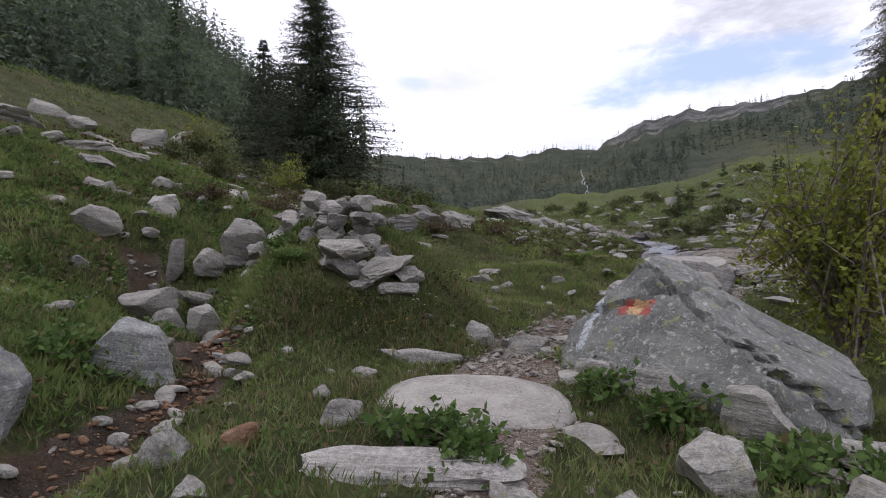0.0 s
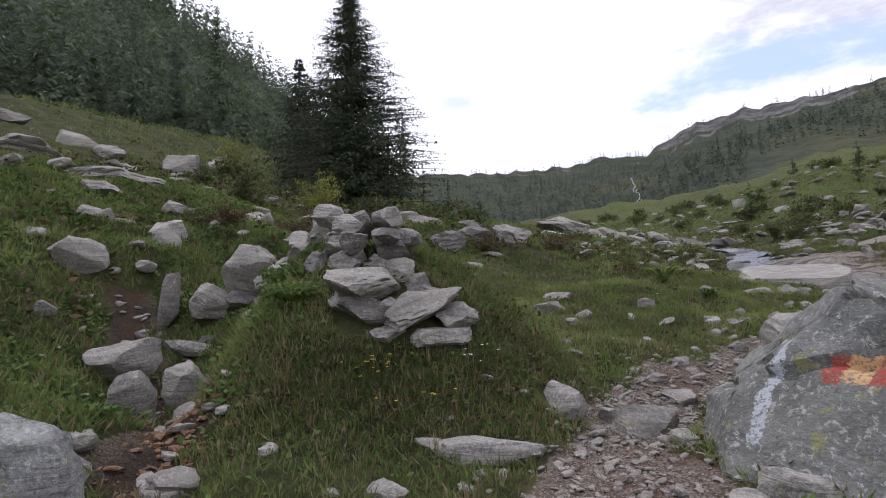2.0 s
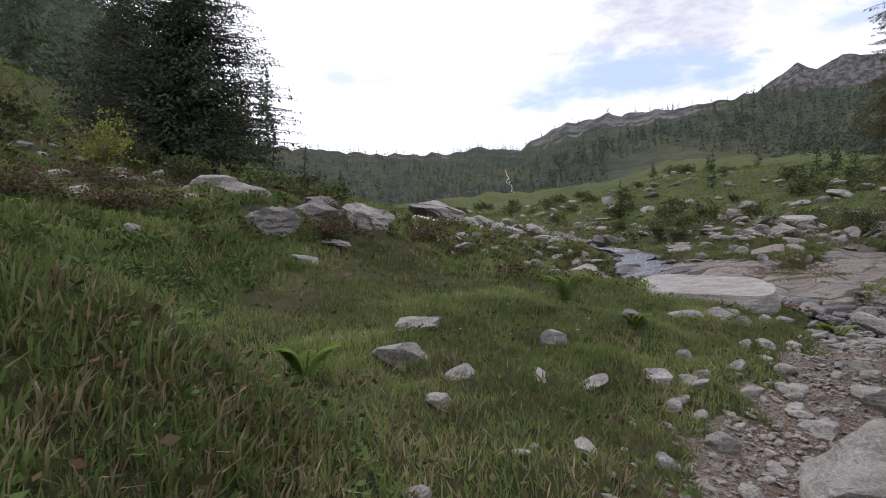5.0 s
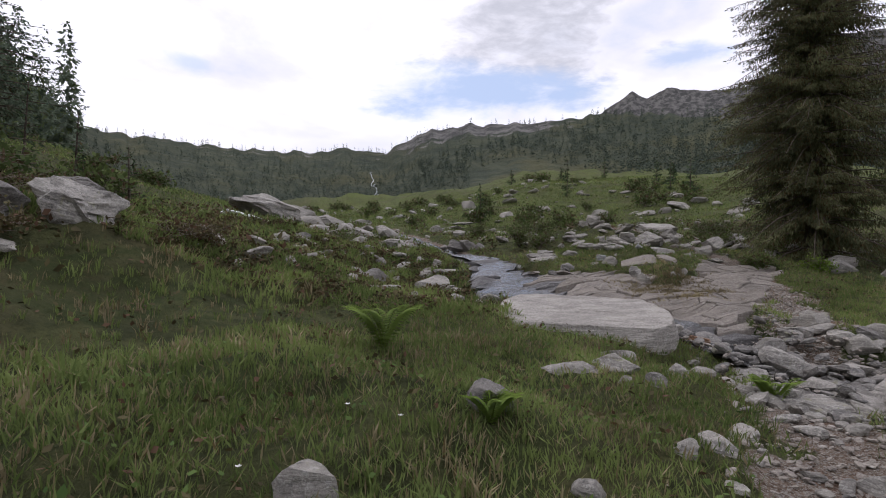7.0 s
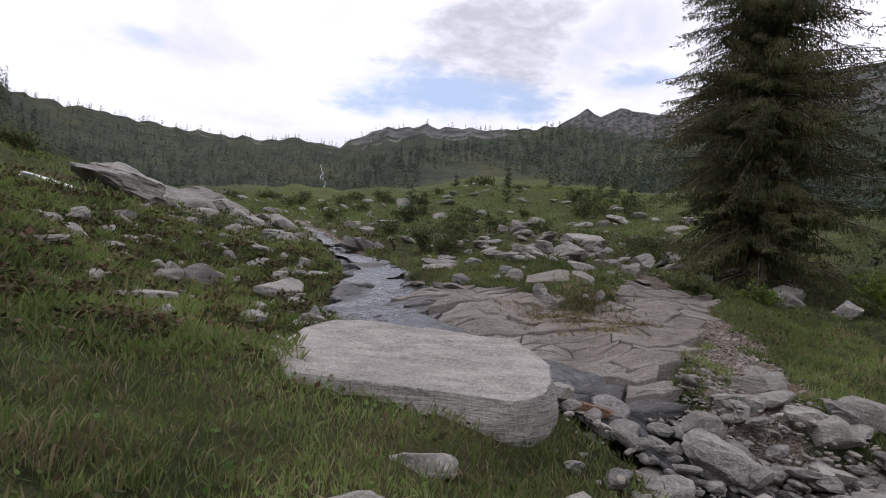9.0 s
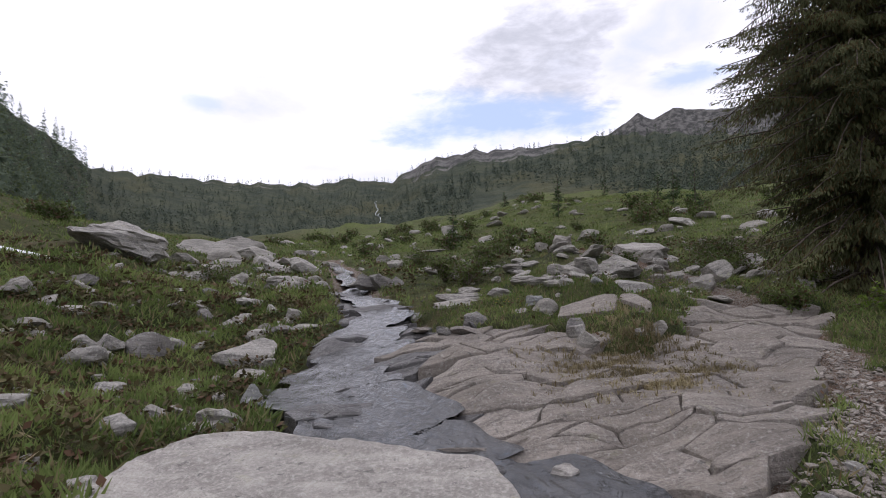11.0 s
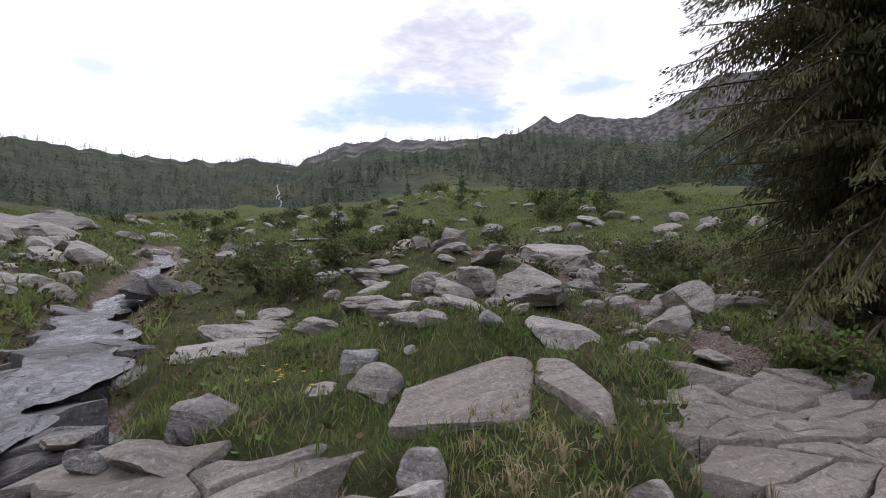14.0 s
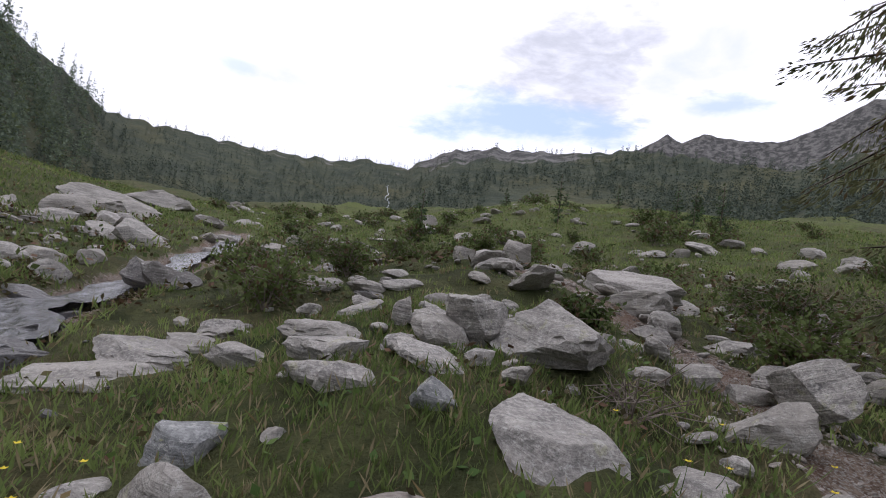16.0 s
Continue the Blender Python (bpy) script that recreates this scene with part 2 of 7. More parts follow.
def stone_material(name, light, dark, lichen=0.35, grain=1.0, wet=False, bedded=False):
    """Foliated grey stone with darker streaks, pale scars and patches of lichen."""
    m, n = material(name, 0.35 if wet else 0.85, 0.5 if wet else 0.25)
    w = n.world
    own = n.math("FRACT", n.math("ADD", n.add("ShaderNodeObjectInfo").outputs["Random"], n.add("ShaderNodeNewGeometry").outputs["Random Per Island"]))
    big = n.noise(w, 1.3, 4.0)
    if bedded:
        band = n.noise(n.scaled(w, (0.9, 9.0, 9.0)), 1.7, 6.0, 0.62, 0.5)
    else:
        band = n.noise(n.scaled(n.place, (2.0, 2.0, 14.0 * grain)), 1.6, 5.0, 0.6, 0.4)
    speck = n.noise(w, 42.0, 4.0, 0.7)
    c = n.mix(n.ramp(band, 0.36, 0.66), dark, light)
    c = n.mix(n.math("MULTIPLY", n.ramp(speck, 0.42, 0.68), 0.55), c, tuple(min(1.0, v * 1.5) for v in light))
    c = n.mix(n.math("MULTIPLY", n.ramp(n.noise(w, 120.0, 2.0, 0.7), 0.52, 0.70), 0.5), c, tuple(v * 0.4 for v in dark))
    c = n.mix(n.math("MULTIPLY", n.ramp(big, 0.45, 0.7), 0.45), c, tuple(v * 0.55 for v in dark))
    c = n.mix(n.math("MULTIPLY", own, 0.55), c, tuple(v * k for v, k in zip(light, (0.60, 0.585, 0.555))))
    spots = n.ramp(n.noise(w, 7.0, 5.0, 0.65, 0.6), 0.60, 0.66)
    c = n.mix(n.math("MULTIPLY", spots, lichen), c, (0.27, 0.275, 0.13))
    flecks = n.ramp(n.noise(w, 26.0, 5.0, 0.75, 0.4), 0.56, 0.62)
    c = n.mix(n.math("MULTIPLY", flecks, 0.25 + 0.45 * lichen), c, (0.48, 0.475, 0.44))
    black = n.ramp(n.noise(w, 17.0, 5.0, 0.7, 0.5), 0.60, 0.67)
    c = n.mix(n.math("MULTIPLY", black, 0.55), c, (0.055, 0.055, 0.055))
    pale = n.ramp(n.noise(n.scaled(w, (1.0, 1.0, 1.0)), 11.0, 4.0, 0.6, 0.3), 0.62, 0.68)
    c = n.mix(n.math("MULTIPLY", pale, lichen * 0.8), c, (0.46, 0.46, 0.42))
    h = n.math("ADD", n.math("MULTIPLY", band, 0.8), n.math("MULTIPLY", speck, 0.35))
    finish(n, c, h, 1.0, 0.035)
    return m


STONE = stone_material("grey_schist", (0.385, 0.365, 0.330), (0.165, 0.157, 0.147))
STONE_PALE = stone_material("pale_schist", (0.46, 0.435, 0.40), (0.21, 0.198, 0.186), lichen=0.15, grain=1.6)
STONE_DARK = stone_material("dark_schist", (0.265, 0.250, 0.232), (0.10, 0.098, 0.098), lichen=0.3)
STONE_LICHEN = stone_material("lichen_schist", (0.29, 0.295, 0.285), (0.145, 0.15, 0.15), lichen=0.75)
STONE_BED = stone_material("bedrock_schist", (0.300, 0.268, 0.235), (0.150, 0.134, 0.120), lichen=0.15, bedded=True)
STONE_RUST = stone_material("rusty_schist", (0.26, 0.15, 0.085), (0.13, 0.075, 0.05), lichen=0.1)
STONE_WET = stone_material("wet_schist", (0.095, 0.090, 0.088), (0.042, 0.041, 0.042), lichen=0.0, wet=True, bedded=True)


def ground_material():
    m, n = material("alpine_ground", 0.95, 0.1)
    w = n.world
    trail = n.add("ShaderNodeAttribute", attribute_name="bare").outputs["Fac"]
    meadow = n.add("ShaderNodeAttribute", attribute_name="meadow").outputs["Fac"]
    a, b, c3 = n.noise(w, 0.45, 5.0), n.noise(w, 2.6, 5.0, 0.6), n.noise(w, 24.0, 5.0, 0.7)
    c = n.mix(n.ramp(b, 0.36, 0.62), (0.052, 0.060, 0.026), (0.100, 0.108, 0.046))
    c = n.mix(n.math("MULTIPLY", n.ramp(a, 0.45, 0.66), 0.65), c, (0.130, 0.108, 0.060))
    c = n.mix(n.math("MULTIPLY", n.ramp(c3, 0.46, 0.66), 0.5), c, (0.036, 0.042, 0.020))
    c = n.mix(n.math("MULTIPLY", n.ramp(n.noise(w, 0.9, 6.0, 0.65, 0.6), 0.50, 0.60), 0.55), c, (0.040, 0.062, 0.020))
    c = n.mix(n.math("MULTIPLY", n.math("MULTIPLY", meadow, n.ramp(n.noise(w, 0.35, 6.0, 0.7), 0.35, 0.60)), 0.85), c, n.mix(n.ramp(b, 0.3, 0.7), (0.070, 0.092, 0.026), (0.110, 0.132, 0.040)))
    dirt = n.mix(n.ramp(c3, 0.35, 0.65), (0.110, 0.072, 0.050), (0.27, 0.215, 0.17))
    dirt = n.mix(n.ramp(n.noise(w, 70.0, 3.0, 0.6), 0.5, 0.6), dirt, (0.34, 0.32, 0.29))
    dirt = n.mix(n.math("MULTIPLY", n.ramp(b, 0.5, 0.66), 0.6), dirt, (0.16, 0.095, 0.065))
    mud = n.add("ShaderNodeAttribute", attribute_name="mud").outputs["Fac"]
    dirt = n.mix(n.math("MULTIPLY", mud, 0.85), dirt, n.mix(n.ramp(b, 0.4, 0.6), (0.030, 0.022, 0.016), (0.070, 0.046, 0.030)))
    edge = n.ramp(n.math("ADD", trail, n.math("MULTIPLY", n.math("SUBTRACT", c3, 0.5), 0.8)), 0.42, 0.62)
    lump = n.math("MULTIPLY", n.noise(w, 5.0, 5.0, 0.65), 1.6)
    finish(n, n.mix(edge, c, dirt), n.math("ADD", n.math("ADD", c3, lump), n.math("MULTIPLY", n.noise(w, 90.0, 3.0), 0.5)), 1.0, 0.06)
    return m


def leaf_material(name, low, high, through=0.25, dead=(0.15, 0.11, 0.05), dead_part=0.12, gloss=0.12):
    """Leaves and blades, each a little different, that let some light pass."""
    m, n = material(name, 0.75, gloss)
    r = n.add("ShaderNodeNewGeometry").outputs["Random Per Island"]
    c = n.mix(r, low, high)
    c = n.mix(n.ramp(n.noise(n.world, 0.8, 4.0), 0.4, 0.68), c, tuple(v * 1.35 for v in high))
    c = n.mix(n.ramp(r, 1.0 - dead_part, 1.0 - dead_part * 0.8), c, dead)
    n.tree.links.new(c, n.shader.inputs["Base Color"])
    if through:
        glow = n.add("ShaderNodeBsdfTranslucent", {"Color": c})
        both = n.add("ShaderNodeMixShader", {0: through, 1: n.shader.outputs[0], 2: glow.outputs[0]})
        n.tree.links.new(both.outputs[0], n.out.inputs["Surface"])
    return m


def plain_material(name, low, high, scale=3.0, rough=0.85):
    m, n = material(name, rough, 0.2)
    k = n.noise(n.world, scale, 5.0, 0.6)
    finish(n, n.mix(n.ramp(k, 0.35, 0.65), low, high), n.noise(n.world, scale * 8, 4.0), 0.6, 0.02)
    return m


GROUND = ground_material()
GRASS = leaf_material("grass_blades", (0.072, 0.112, 0.030), (0.165, 0.208, 0.068), 0.40, (0.24, 0.20, 0.11), 0.12)
GRASS_DRY = leaf_material("dry_grass_blades", (0.135, 0.112, 0.062), (0.26, 0.22, 0.13), 0.2)
HERB = leaf_material("herb_leaves", (0.050, 0.095, 0.026), (0.105, 0.160, 0.045), 0.25, dead_part=0.03)
FERN = leaf_material("fern_fronds", (0.085, 0.150, 0.022), (0.150, 0.215, 0.040), 0.35, dead_part=0.03)
SHRUB = leaf_material("shrub_leaves", (0.045, 0.070, 0.022), (0.092, 0.120, 0.040), 0.25, (0.11, 0.075, 0.045), 0.2)
HEATH = leaf_material("heath_twigs", (0.050, 0.042, 0.022), (0.090, 0.078, 0.035), 0.1, (0.11, 0.065, 0.04), 0.25)
ALDER = leaf_material("alder_leaves", (0.120, 0.155, 0.026), (0.230, 0.250, 0.050), 0.35, dead_part=0.05)
NEEDLE = leaf_material("spruce_needles", (0.038, 0.058, 0.040), (0.078, 0.102, 0.064), 0.2, (0.055, 0.046, 0.026), 0.1, 0.02)
NEEDLE_WARM = leaf_material("old_spruce_needles", (0.056, 0.066, 0.038), (0.122, 0.128, 0.064), 0.30, (0.11, 0.08, 0.04), 0.2, 0.02)
LARCH = leaf_material("larch_needles", (0.030, 0.055, 0.024), (0.060, 0.095, 0.040), 0.25, dead_part=0.03)
FOREST = leaf_material("forest_crowns", (0.048, 0.064, 0.054), (0.092, 0.112, 0.090), 0.25, (0.085, 0.098, 0.055), 0.15, 0.0)
# larch mixed with conifers, paler still: the left slope's haze is in the colour
MIXED_HAZY = leaf_material("hazy_mixed_forest_crowns", (0.085, 0.115, 0.088), (0.165, 0.200, 0.145), 0.35, (0.13, 0.16, 0.075), 0.2, 0.0)
BARK = plain_material("conifer_bark", (0.050, 0.038, 0.030), (0.13, 0.105, 0.085), 6.0)
TWIG = plain_material("bare_twigs", (0.12, 0.095, 0.075), (0.25, 0.215, 0.18), 12.0)
YELLOW = plain_material("yellow_petals", (0.55, 0.42, 0.02), (0.70, 0.56, 0.04), 30.0, 0.6)
WHITE = plain_material("white_petals", (0.65, 0.65, 0.62), (0.8, 0.8, 0.78), 30.0, 0.6)
FALLS = plain_material("falling_water", (0.22, 0.25, 0.27), (0.52, 0.55, 0.57), 0.4, 0.5)
SNOW = plain_material("old_snow", (0.70, 0.72, 0.75), (0.85, 0.86, 0.88), 0.02)


def slope_material():
    """Far mountainside: dark scrub below, bare rock where it is steep or high."""
    m, n = material("mountain_side", 0.95, 0.1)
    w = n.world
    rocky = n.add("ShaderNodeAttribute", attribute_name="rocky").outputs["Fac"]
    a, b = n.noise(w, 0.018, 6.0, 0.6), n.noise(w, 0.11, 6.0, 0.65)
    green = n.mix(n.ramp(b, 0.35, 0.65), (0.034, 0.044, 0.032), (0.064, 0.072, 0.046))
    green = n.mix(n.math("MULTIPLY", n.ramp(a, 0.5, 0.66), 0.6), green, (0.085, 0.082, 0.040))
    rock = n.mix(n.ramp(b, 0.40, 0.62), (0.060, 0.060, 0.058), (0.155, 0.150, 0.142))
    k = n.ramp(n.math("ADD", rocky, n.math("MULTIPLY", n.math("SUBTRACT", b, 0.5), 1.4)), 0.42, 0.60)
    finish(n, n.mix(k, green, rock), b, 0.8, 3.0)
    return m


SLOPE = slope_material()


def water_material():
    m, n = material("stream_water", 0.08, 0.5)
    w = n.world
    ripple = n.noise(n.scaled(w, (1.0, 0.55, 1.0)), 9.0, 5.0, 0.6, 0.5)
    c = n.mix(n.ramp(n.noise(w, 2.2, 4.0), 0.35, 0.65), (0.012, 0.013, 0.014), (0.036, 0.036, 0.036))
    foam = n.ramp(n.noise(n.scaled(w, (1.0, 0.35, 1.0)), 16.0, 5.0, 0.7, 0.8), 0.62, 0.72)
    c = n.mix(n.math("MULTIPLY", foam, 0.22), c, (0.45, 0.47, 0.49))
    finish(n, c, ripple, 1.0, 0.045)
    return m


WATER = water_material()


# ---- building ----
def mesh_of(name, verts, faces, mat, smooth=False, sharp=None):
    """A mesh from an array of points and an array of triangles or of quads (or a list of arrays of either)."""
    me = bpy.data.meshes.new(name)
    groups = faces if isinstance(faces, list) else [faces]
    groups = [np.asarray(f, np.int32) for f in groups if len(f)]
    verts = np.asarray(verts, np.float32)
    me.vertices.add(len(verts))
    me.vertices.foreach_set("co", verts.ravel())
    loops = np.concatenate([f.ravel() for f in groups])
    sizes = np.concatenate([np.full(len(f), f.shape[1], np.int32) for f in groups])
    me.loops.add(len(loops))
    me.loops.foreach_set("vertex_index", loops)
    me.polygons.add(len(sizes))
    me.polygons.foreach_set("loop_start", np.concatenate([[0], np.cumsum(sizes)[:-1]]).astype(np.int32))
    me.polygons.foreach_set("use_smooth", np.full(len(sizes), smooth, bool))
    me.update(calc_edges=True)
    if sharp:
        me.set_sharp_from_angle(angle=radians(sharp))
    me.materials.append(mat)
    return me


def part(name, me, parent, label=""):
    ob = new(name, me)
    ob.parent = parent
    if label:
        tagged(ob, label)
    return ob


def attribute(me, name, values):
    a = me.attributes.new(name, "FLOAT", "POINT")
    a.data.foreach_set("value", np.asarray(values, np.float32).ravel())


def grid_faces(rows, cols):
    i = np.arange(rows * cols).reshape(rows, cols)
    return np.stack([i[:-1, :-1], i[:-1, 1:], i[1:, 1:], i[1:, :-1]], -1).reshape(-1, 4)


def sphere_mesh(level):
    bm = bmesh.new()
    bmesh.ops.create_icosphere(bm, subdivisions=level, radius=1.0)
    v = np.array([p.co[:] for p in bm.verts])
    f = np.array([[p.index for p in q.verts] for q in bm.faces])
    bm.free()
    return v, f


FOOT = []   # where stones stand: x, y, half width, half depth, turn
SPHERES = {k: sphere_mesh(k) for k in (1, 2, 3, 4, 5)}


def noise3(p, size, seed, octaves=3):
    r = np.random.default_rng(seed)
    out, amp = np.zeros(len(p)), 1.0
    for _ in range(octaves):
        for _ in range(4):
            k = r.normal(size=3)
            k *= 2 * np.pi / size / np.linalg.norm(k)
            out += amp * np.sin(p @ k + r.uniform(0, 6.28) + 1.1 * np.sin(p @ np.roll(k, 1) + r.uniform(0, 6.28))) * 0.4
        size, amp = size / 2.1, amp * 0.55
    return out


def rock_shape(seed, level=4, facets=16, cut=(0.50, 0.90), rough=0.035, layers=0.0, boxy=2.6):
    """A unit rock: a rounded block whose faces are broken off along random planes."""
    r = np.random.default_rng(seed)
    v, f = SPHERES[level]
    p = v / (np.abs(v) ** boxy).sum(1, keepdims=True) ** (1 / boxy)
    for _ in range(facets):
        k = r.normal(size=3)
        k /= np.linalg.norm(k)
        d = r.uniform(*cut)
        over = np.maximum(p @ k - d, 0)
        p = p - over[:, None] * k
    p = p * (1 + 1.35 * rough * noise3(p, 0.9, seed + 1, 5))[:, None]
    if layers:
        t = p[:, 2] * layers + 0.6 * noise3(p, 1.6, seed + 2, 2)
        step = (t - np.floor(t)) ** 3
        p[:, :2] *= (1 - 0.10 * step)[:, None]
    low, high = p.min(0), p.max(0)
    return (p - (low + high) / 2) / (high - low) * 2, f


def lay(name, label, x, y, w, d, h, yaw=0.0, lean=(0, 0), seed=1, mat=None, sink=0.25, level=4, facets=16, rough=0.035, layers=0.0, boxy=2.6, lift=0.0, cat="rock", group="", z=None):
    """One stone, w wide, d deep and h high above the ground, sunk into it by a part of its height."""
    full = h / (1 - sink)
    v, f = rock_shape(seed, level, facets, rough=rough, layers=layers, boxy=boxy)
    v = v * (w / 2, d / 2, full / 2)
    ob = new(name, mesh_of(name, v, f, mat or STONE, True, 32))
    base = (float(land(x, y)) if z is None else z) - 0.22 * h
    FOOT.append((x, y, w / 2, d / 2, radians(yaw)))
    ob.matrix_world = pose(x, y, base + lift + full * (0.5 - sink), lean[0], lean[1], yaw)
    return tagged(ob, label, cat, group)

# ---- the ground: one sheet, fine beside the walk and coarse towards the horizon ----
def spread(low, high, step, reach, growth=1.08):
    """Even steps in the middle, growing steps outside it."""
    core = np.arange(low, high + step / 2, step)
    more = np.cumsum(step * growth ** np.arange(1, 200))
    more = more[more < reach]
    return np.concatenate([low - more[::-1], core, high + more])


gx, gy = np.meshgrid(spread(-6.5, 12.5, 0.085, 1500), spread(-6.5, 18.5, 0.085, 1500))
gz = land(gx, gy) - 0.22 * in_rock(gx, gy)
sd, _ = along(gx, gy, STREAM)
gz = gz - 0.22 * np.clip(1.25 - sd / 0.55, 0, 1)
# the spring-cut gully of the rill
rd, _ = along(gx, gy, RILL)
gz = gz - 0.24 * np.clip(1.2 - rd / 0.5, 0, 1)
ground_mesh = mesh_of("ground", np.stack([gx, gy, gz], -1).reshape(-1, 3), grid_faces(*gx.shape), GROUND, True)
wet_edge = np.clip(1.3 - sd / 0.6, 0, 1)
attribute(ground_mesh, "bare", np.maximum(np.maximum(bare(gx, gy), wet_edge), in_rock(gx, gy)))
attribute(ground_mesh, "mud", np.clip(1.6 - rd / 0.28, 0, 1))
attribute(ground_mesh, "meadow", np.clip((gy - 20) / 12, 0, 1) * np.clip((gx + 6) / 6, 0, 1))
tagged(new("ground", ground_mesh), "uneven alpine turf with stony bare trail", "ground", kind="structure")

# ---- mountains ----
EYE = np.array([4.0, 6.5, 2.0])


def ridge_height(az):
    return np.interp(az, [-180, -110, -75, -62, -48, -42.5, -36.5, -31.5, -26, -22.5, -17, -9.7, -2.5, 1.4, 5.6, 7.0, 10.5, 16, 24.5, 28, 33, 42, 60, 90, 180],
                     [6, 21, 29, 29, 27, 24.5, 21.0, 18.0, 14.4, 12.0, 11.8, 11.6, 11.5, 12.1, 11.8, 13.1, 14.3, 14.8, 15.1, 15.4, 15.0, 13.6, 11, 9, 6])


def ridge_far(az):
    return np.interp(az, [-180, -70, -45, -30, -22, 0, 10, 30, 50, 180], [160, 95, 110, 150, 300, 360, 340, 300, 230, 200])


def slope_at(az, s):
    """A point of the mountainside: by direction, and from its foot (0) to its ridge (1)."""
    top = ridge_height(az) + 0.18 * wave_noise(az, 0 * az, 3.0, 41, 4)
    foot = np.degrees(np.arctan(far_rise(az))) - 2.2
    far = ridge_far(az)
    near = far * 0.42
    bend = np.interp(az, [-30, -22, 8, 30], [0.9, 0.75, 0.75, 0.9])
    el = foot + (top - foot) * s ** bend
    d = near + (far - near) * s
    el = el + 0.35 * wave_noise(az * 3, s * 40, 12, 42, 4) * s * (1 - s) * 2.0
    a, e = np.radians(az), np.radians(el)
    return np.stack([EYE[0] + d * np.sin(a), EYE[1] + d * np.cos(a), EYE[2] + d * np.tan(e)], -1)


az, s = np.meshgrid(np.linspace(-179.9, 179.9, 900), np.linspace(0, 1, 36))
sv = slope_at(az, s)
behind = sv[-1] + (sv[-1] - EYE) * (0.12, 0.12, 0.0) - (0, 0, 18)
sv = np.concatenate([sv, behind[None]])
side = mesh_of("mountain_side", sv.reshape(-1, 3), grid_faces(*sv.shape[:2]), SLOPE, True)
crag = np.clip((s - 0.72) / 0.2, 0, 1) * np.interp(az, [-25, -20, 6, 8, 20, 26, 34], [0.15, 0.35, 0.35, 0.85, 0.75, 0.3, 0.1])
crag = np.maximum(crag, 0.5 * np.exp(-((az + 2) / 7) ** 2 - ((s - 0.12) / 0.10) ** 2))
attribute(side, "rocky", np.concatenate([crag, crag[-1:]]))
tagged(new("backdrop", side), "steep forested mountainside closing the valley", "mountain", kind="structure")


def peak_height(az):
    return np.interp(az, [20, 26, 29, 31.3, 32.7, 34.6, 36, 39, 41.3, 44, 47.7, 52, 56, 70], [10, 14, 15.8, 17.1, 16.3, 17.2, 16.8, 16.3, 16.3, 17.4, 19.3, 19.0, 19.2, 12])


az2, s2 = np.meshgrid(np.linspace(20, 70, 420), np.linspace(0, 1, 40))
far2 = 900 + 220 * s2
el2 = 8 + (peak_height(az2) + 0.07 * wave_noise(az2, 0 * az2, 2.0, 51, 4) - 8) * s2 ** 0.9 + 0.5 * wave_noise(az2 * 2, s2 * 30, 9, 52, 5) * s2 * (1 - s2) * 1.6
pv = np.stack([EYE[0] + far2 * np.sin(np.radians(az2)), EYE[1] + far2 * np.cos(np.radians(az2)), EYE[2] + far2 * np.tan(np.radians(el2))], -1)
peaks = mesh_of("peaks", pv.reshape(-1, 3), grid_faces(*pv.shape[:2]), SLOPE, True)
attribute(peaks, "rocky", np.clip((s2 - 0.45) / 0.3, 0, 1) * 0.9)
tagged(new("backdrop", peaks), "bare grey rock peaks beyond the forest", "mountain", kind="structure")


# ---- conifers ----
def tube(points, radii, sides=7):
    """A tapered tube along some points."""
    points = np.asarray(points, float)
    a = np.linspace(0, 2 * np.pi, sides, endpoint=False)
    t = np.gradient(points, axis=0)
    t /= np.linalg.norm(t, axis=1, keepdims=True)
    up = np.where(np.abs(t[:, 2:3]) > 0.9, [[1.0, 0, 0]], [[0, 0, 1.0]])
    u = np.cross(t, up)
    u /= np.linalg.norm(u, axis=1, keepdims=True)
    w = np.cross(t, u)
    v = points[:, None] + np.asarray(radii)[:, None, None] * (np.cos(a)[None, :, None] * u[:, None] + np.sin(a)[None, :, None] * w[:, None])
    i = np.arange(len(points) * sides).reshape(len(points), sides)
    f = np.stack([i[:-1], np.roll(i[:-1], -1, 1), np.roll(i[1:], -1, 1), i[1:]], -1).reshape(-1, 4)
    return v.reshape(-1, 3), f


def joined(pieces):
    vs, fs, n = [], {}, 0
    for v, f in pieces:
        fs.setdefault(f.shape[1], []).append(f + n)
        vs.append(v)
        n += len(v)
    return np.concatenate(vs), [np.concatenate(f) for f in fs.values()]


def kites(base, tip, wide, normal, belly=0.45):
    """One pointed leaf for each row: four corners, two triangles."""
    mid = base + (tip - base) * belly
    side = np.cross(tip - base, normal)
    side /= np.linalg.norm(side, axis=1, keepdims=True) + 1e-9
    side = side * np.asarray(wide).reshape(-1, 1)
    v = np.stack([base, mid + side, tip, mid - side], 1).reshape(-1, 3)
    i = np.arange(len(base))[:, None] * 4
    return v, np.concatenate([i, i + 1, i + 2, i + 3], 1)


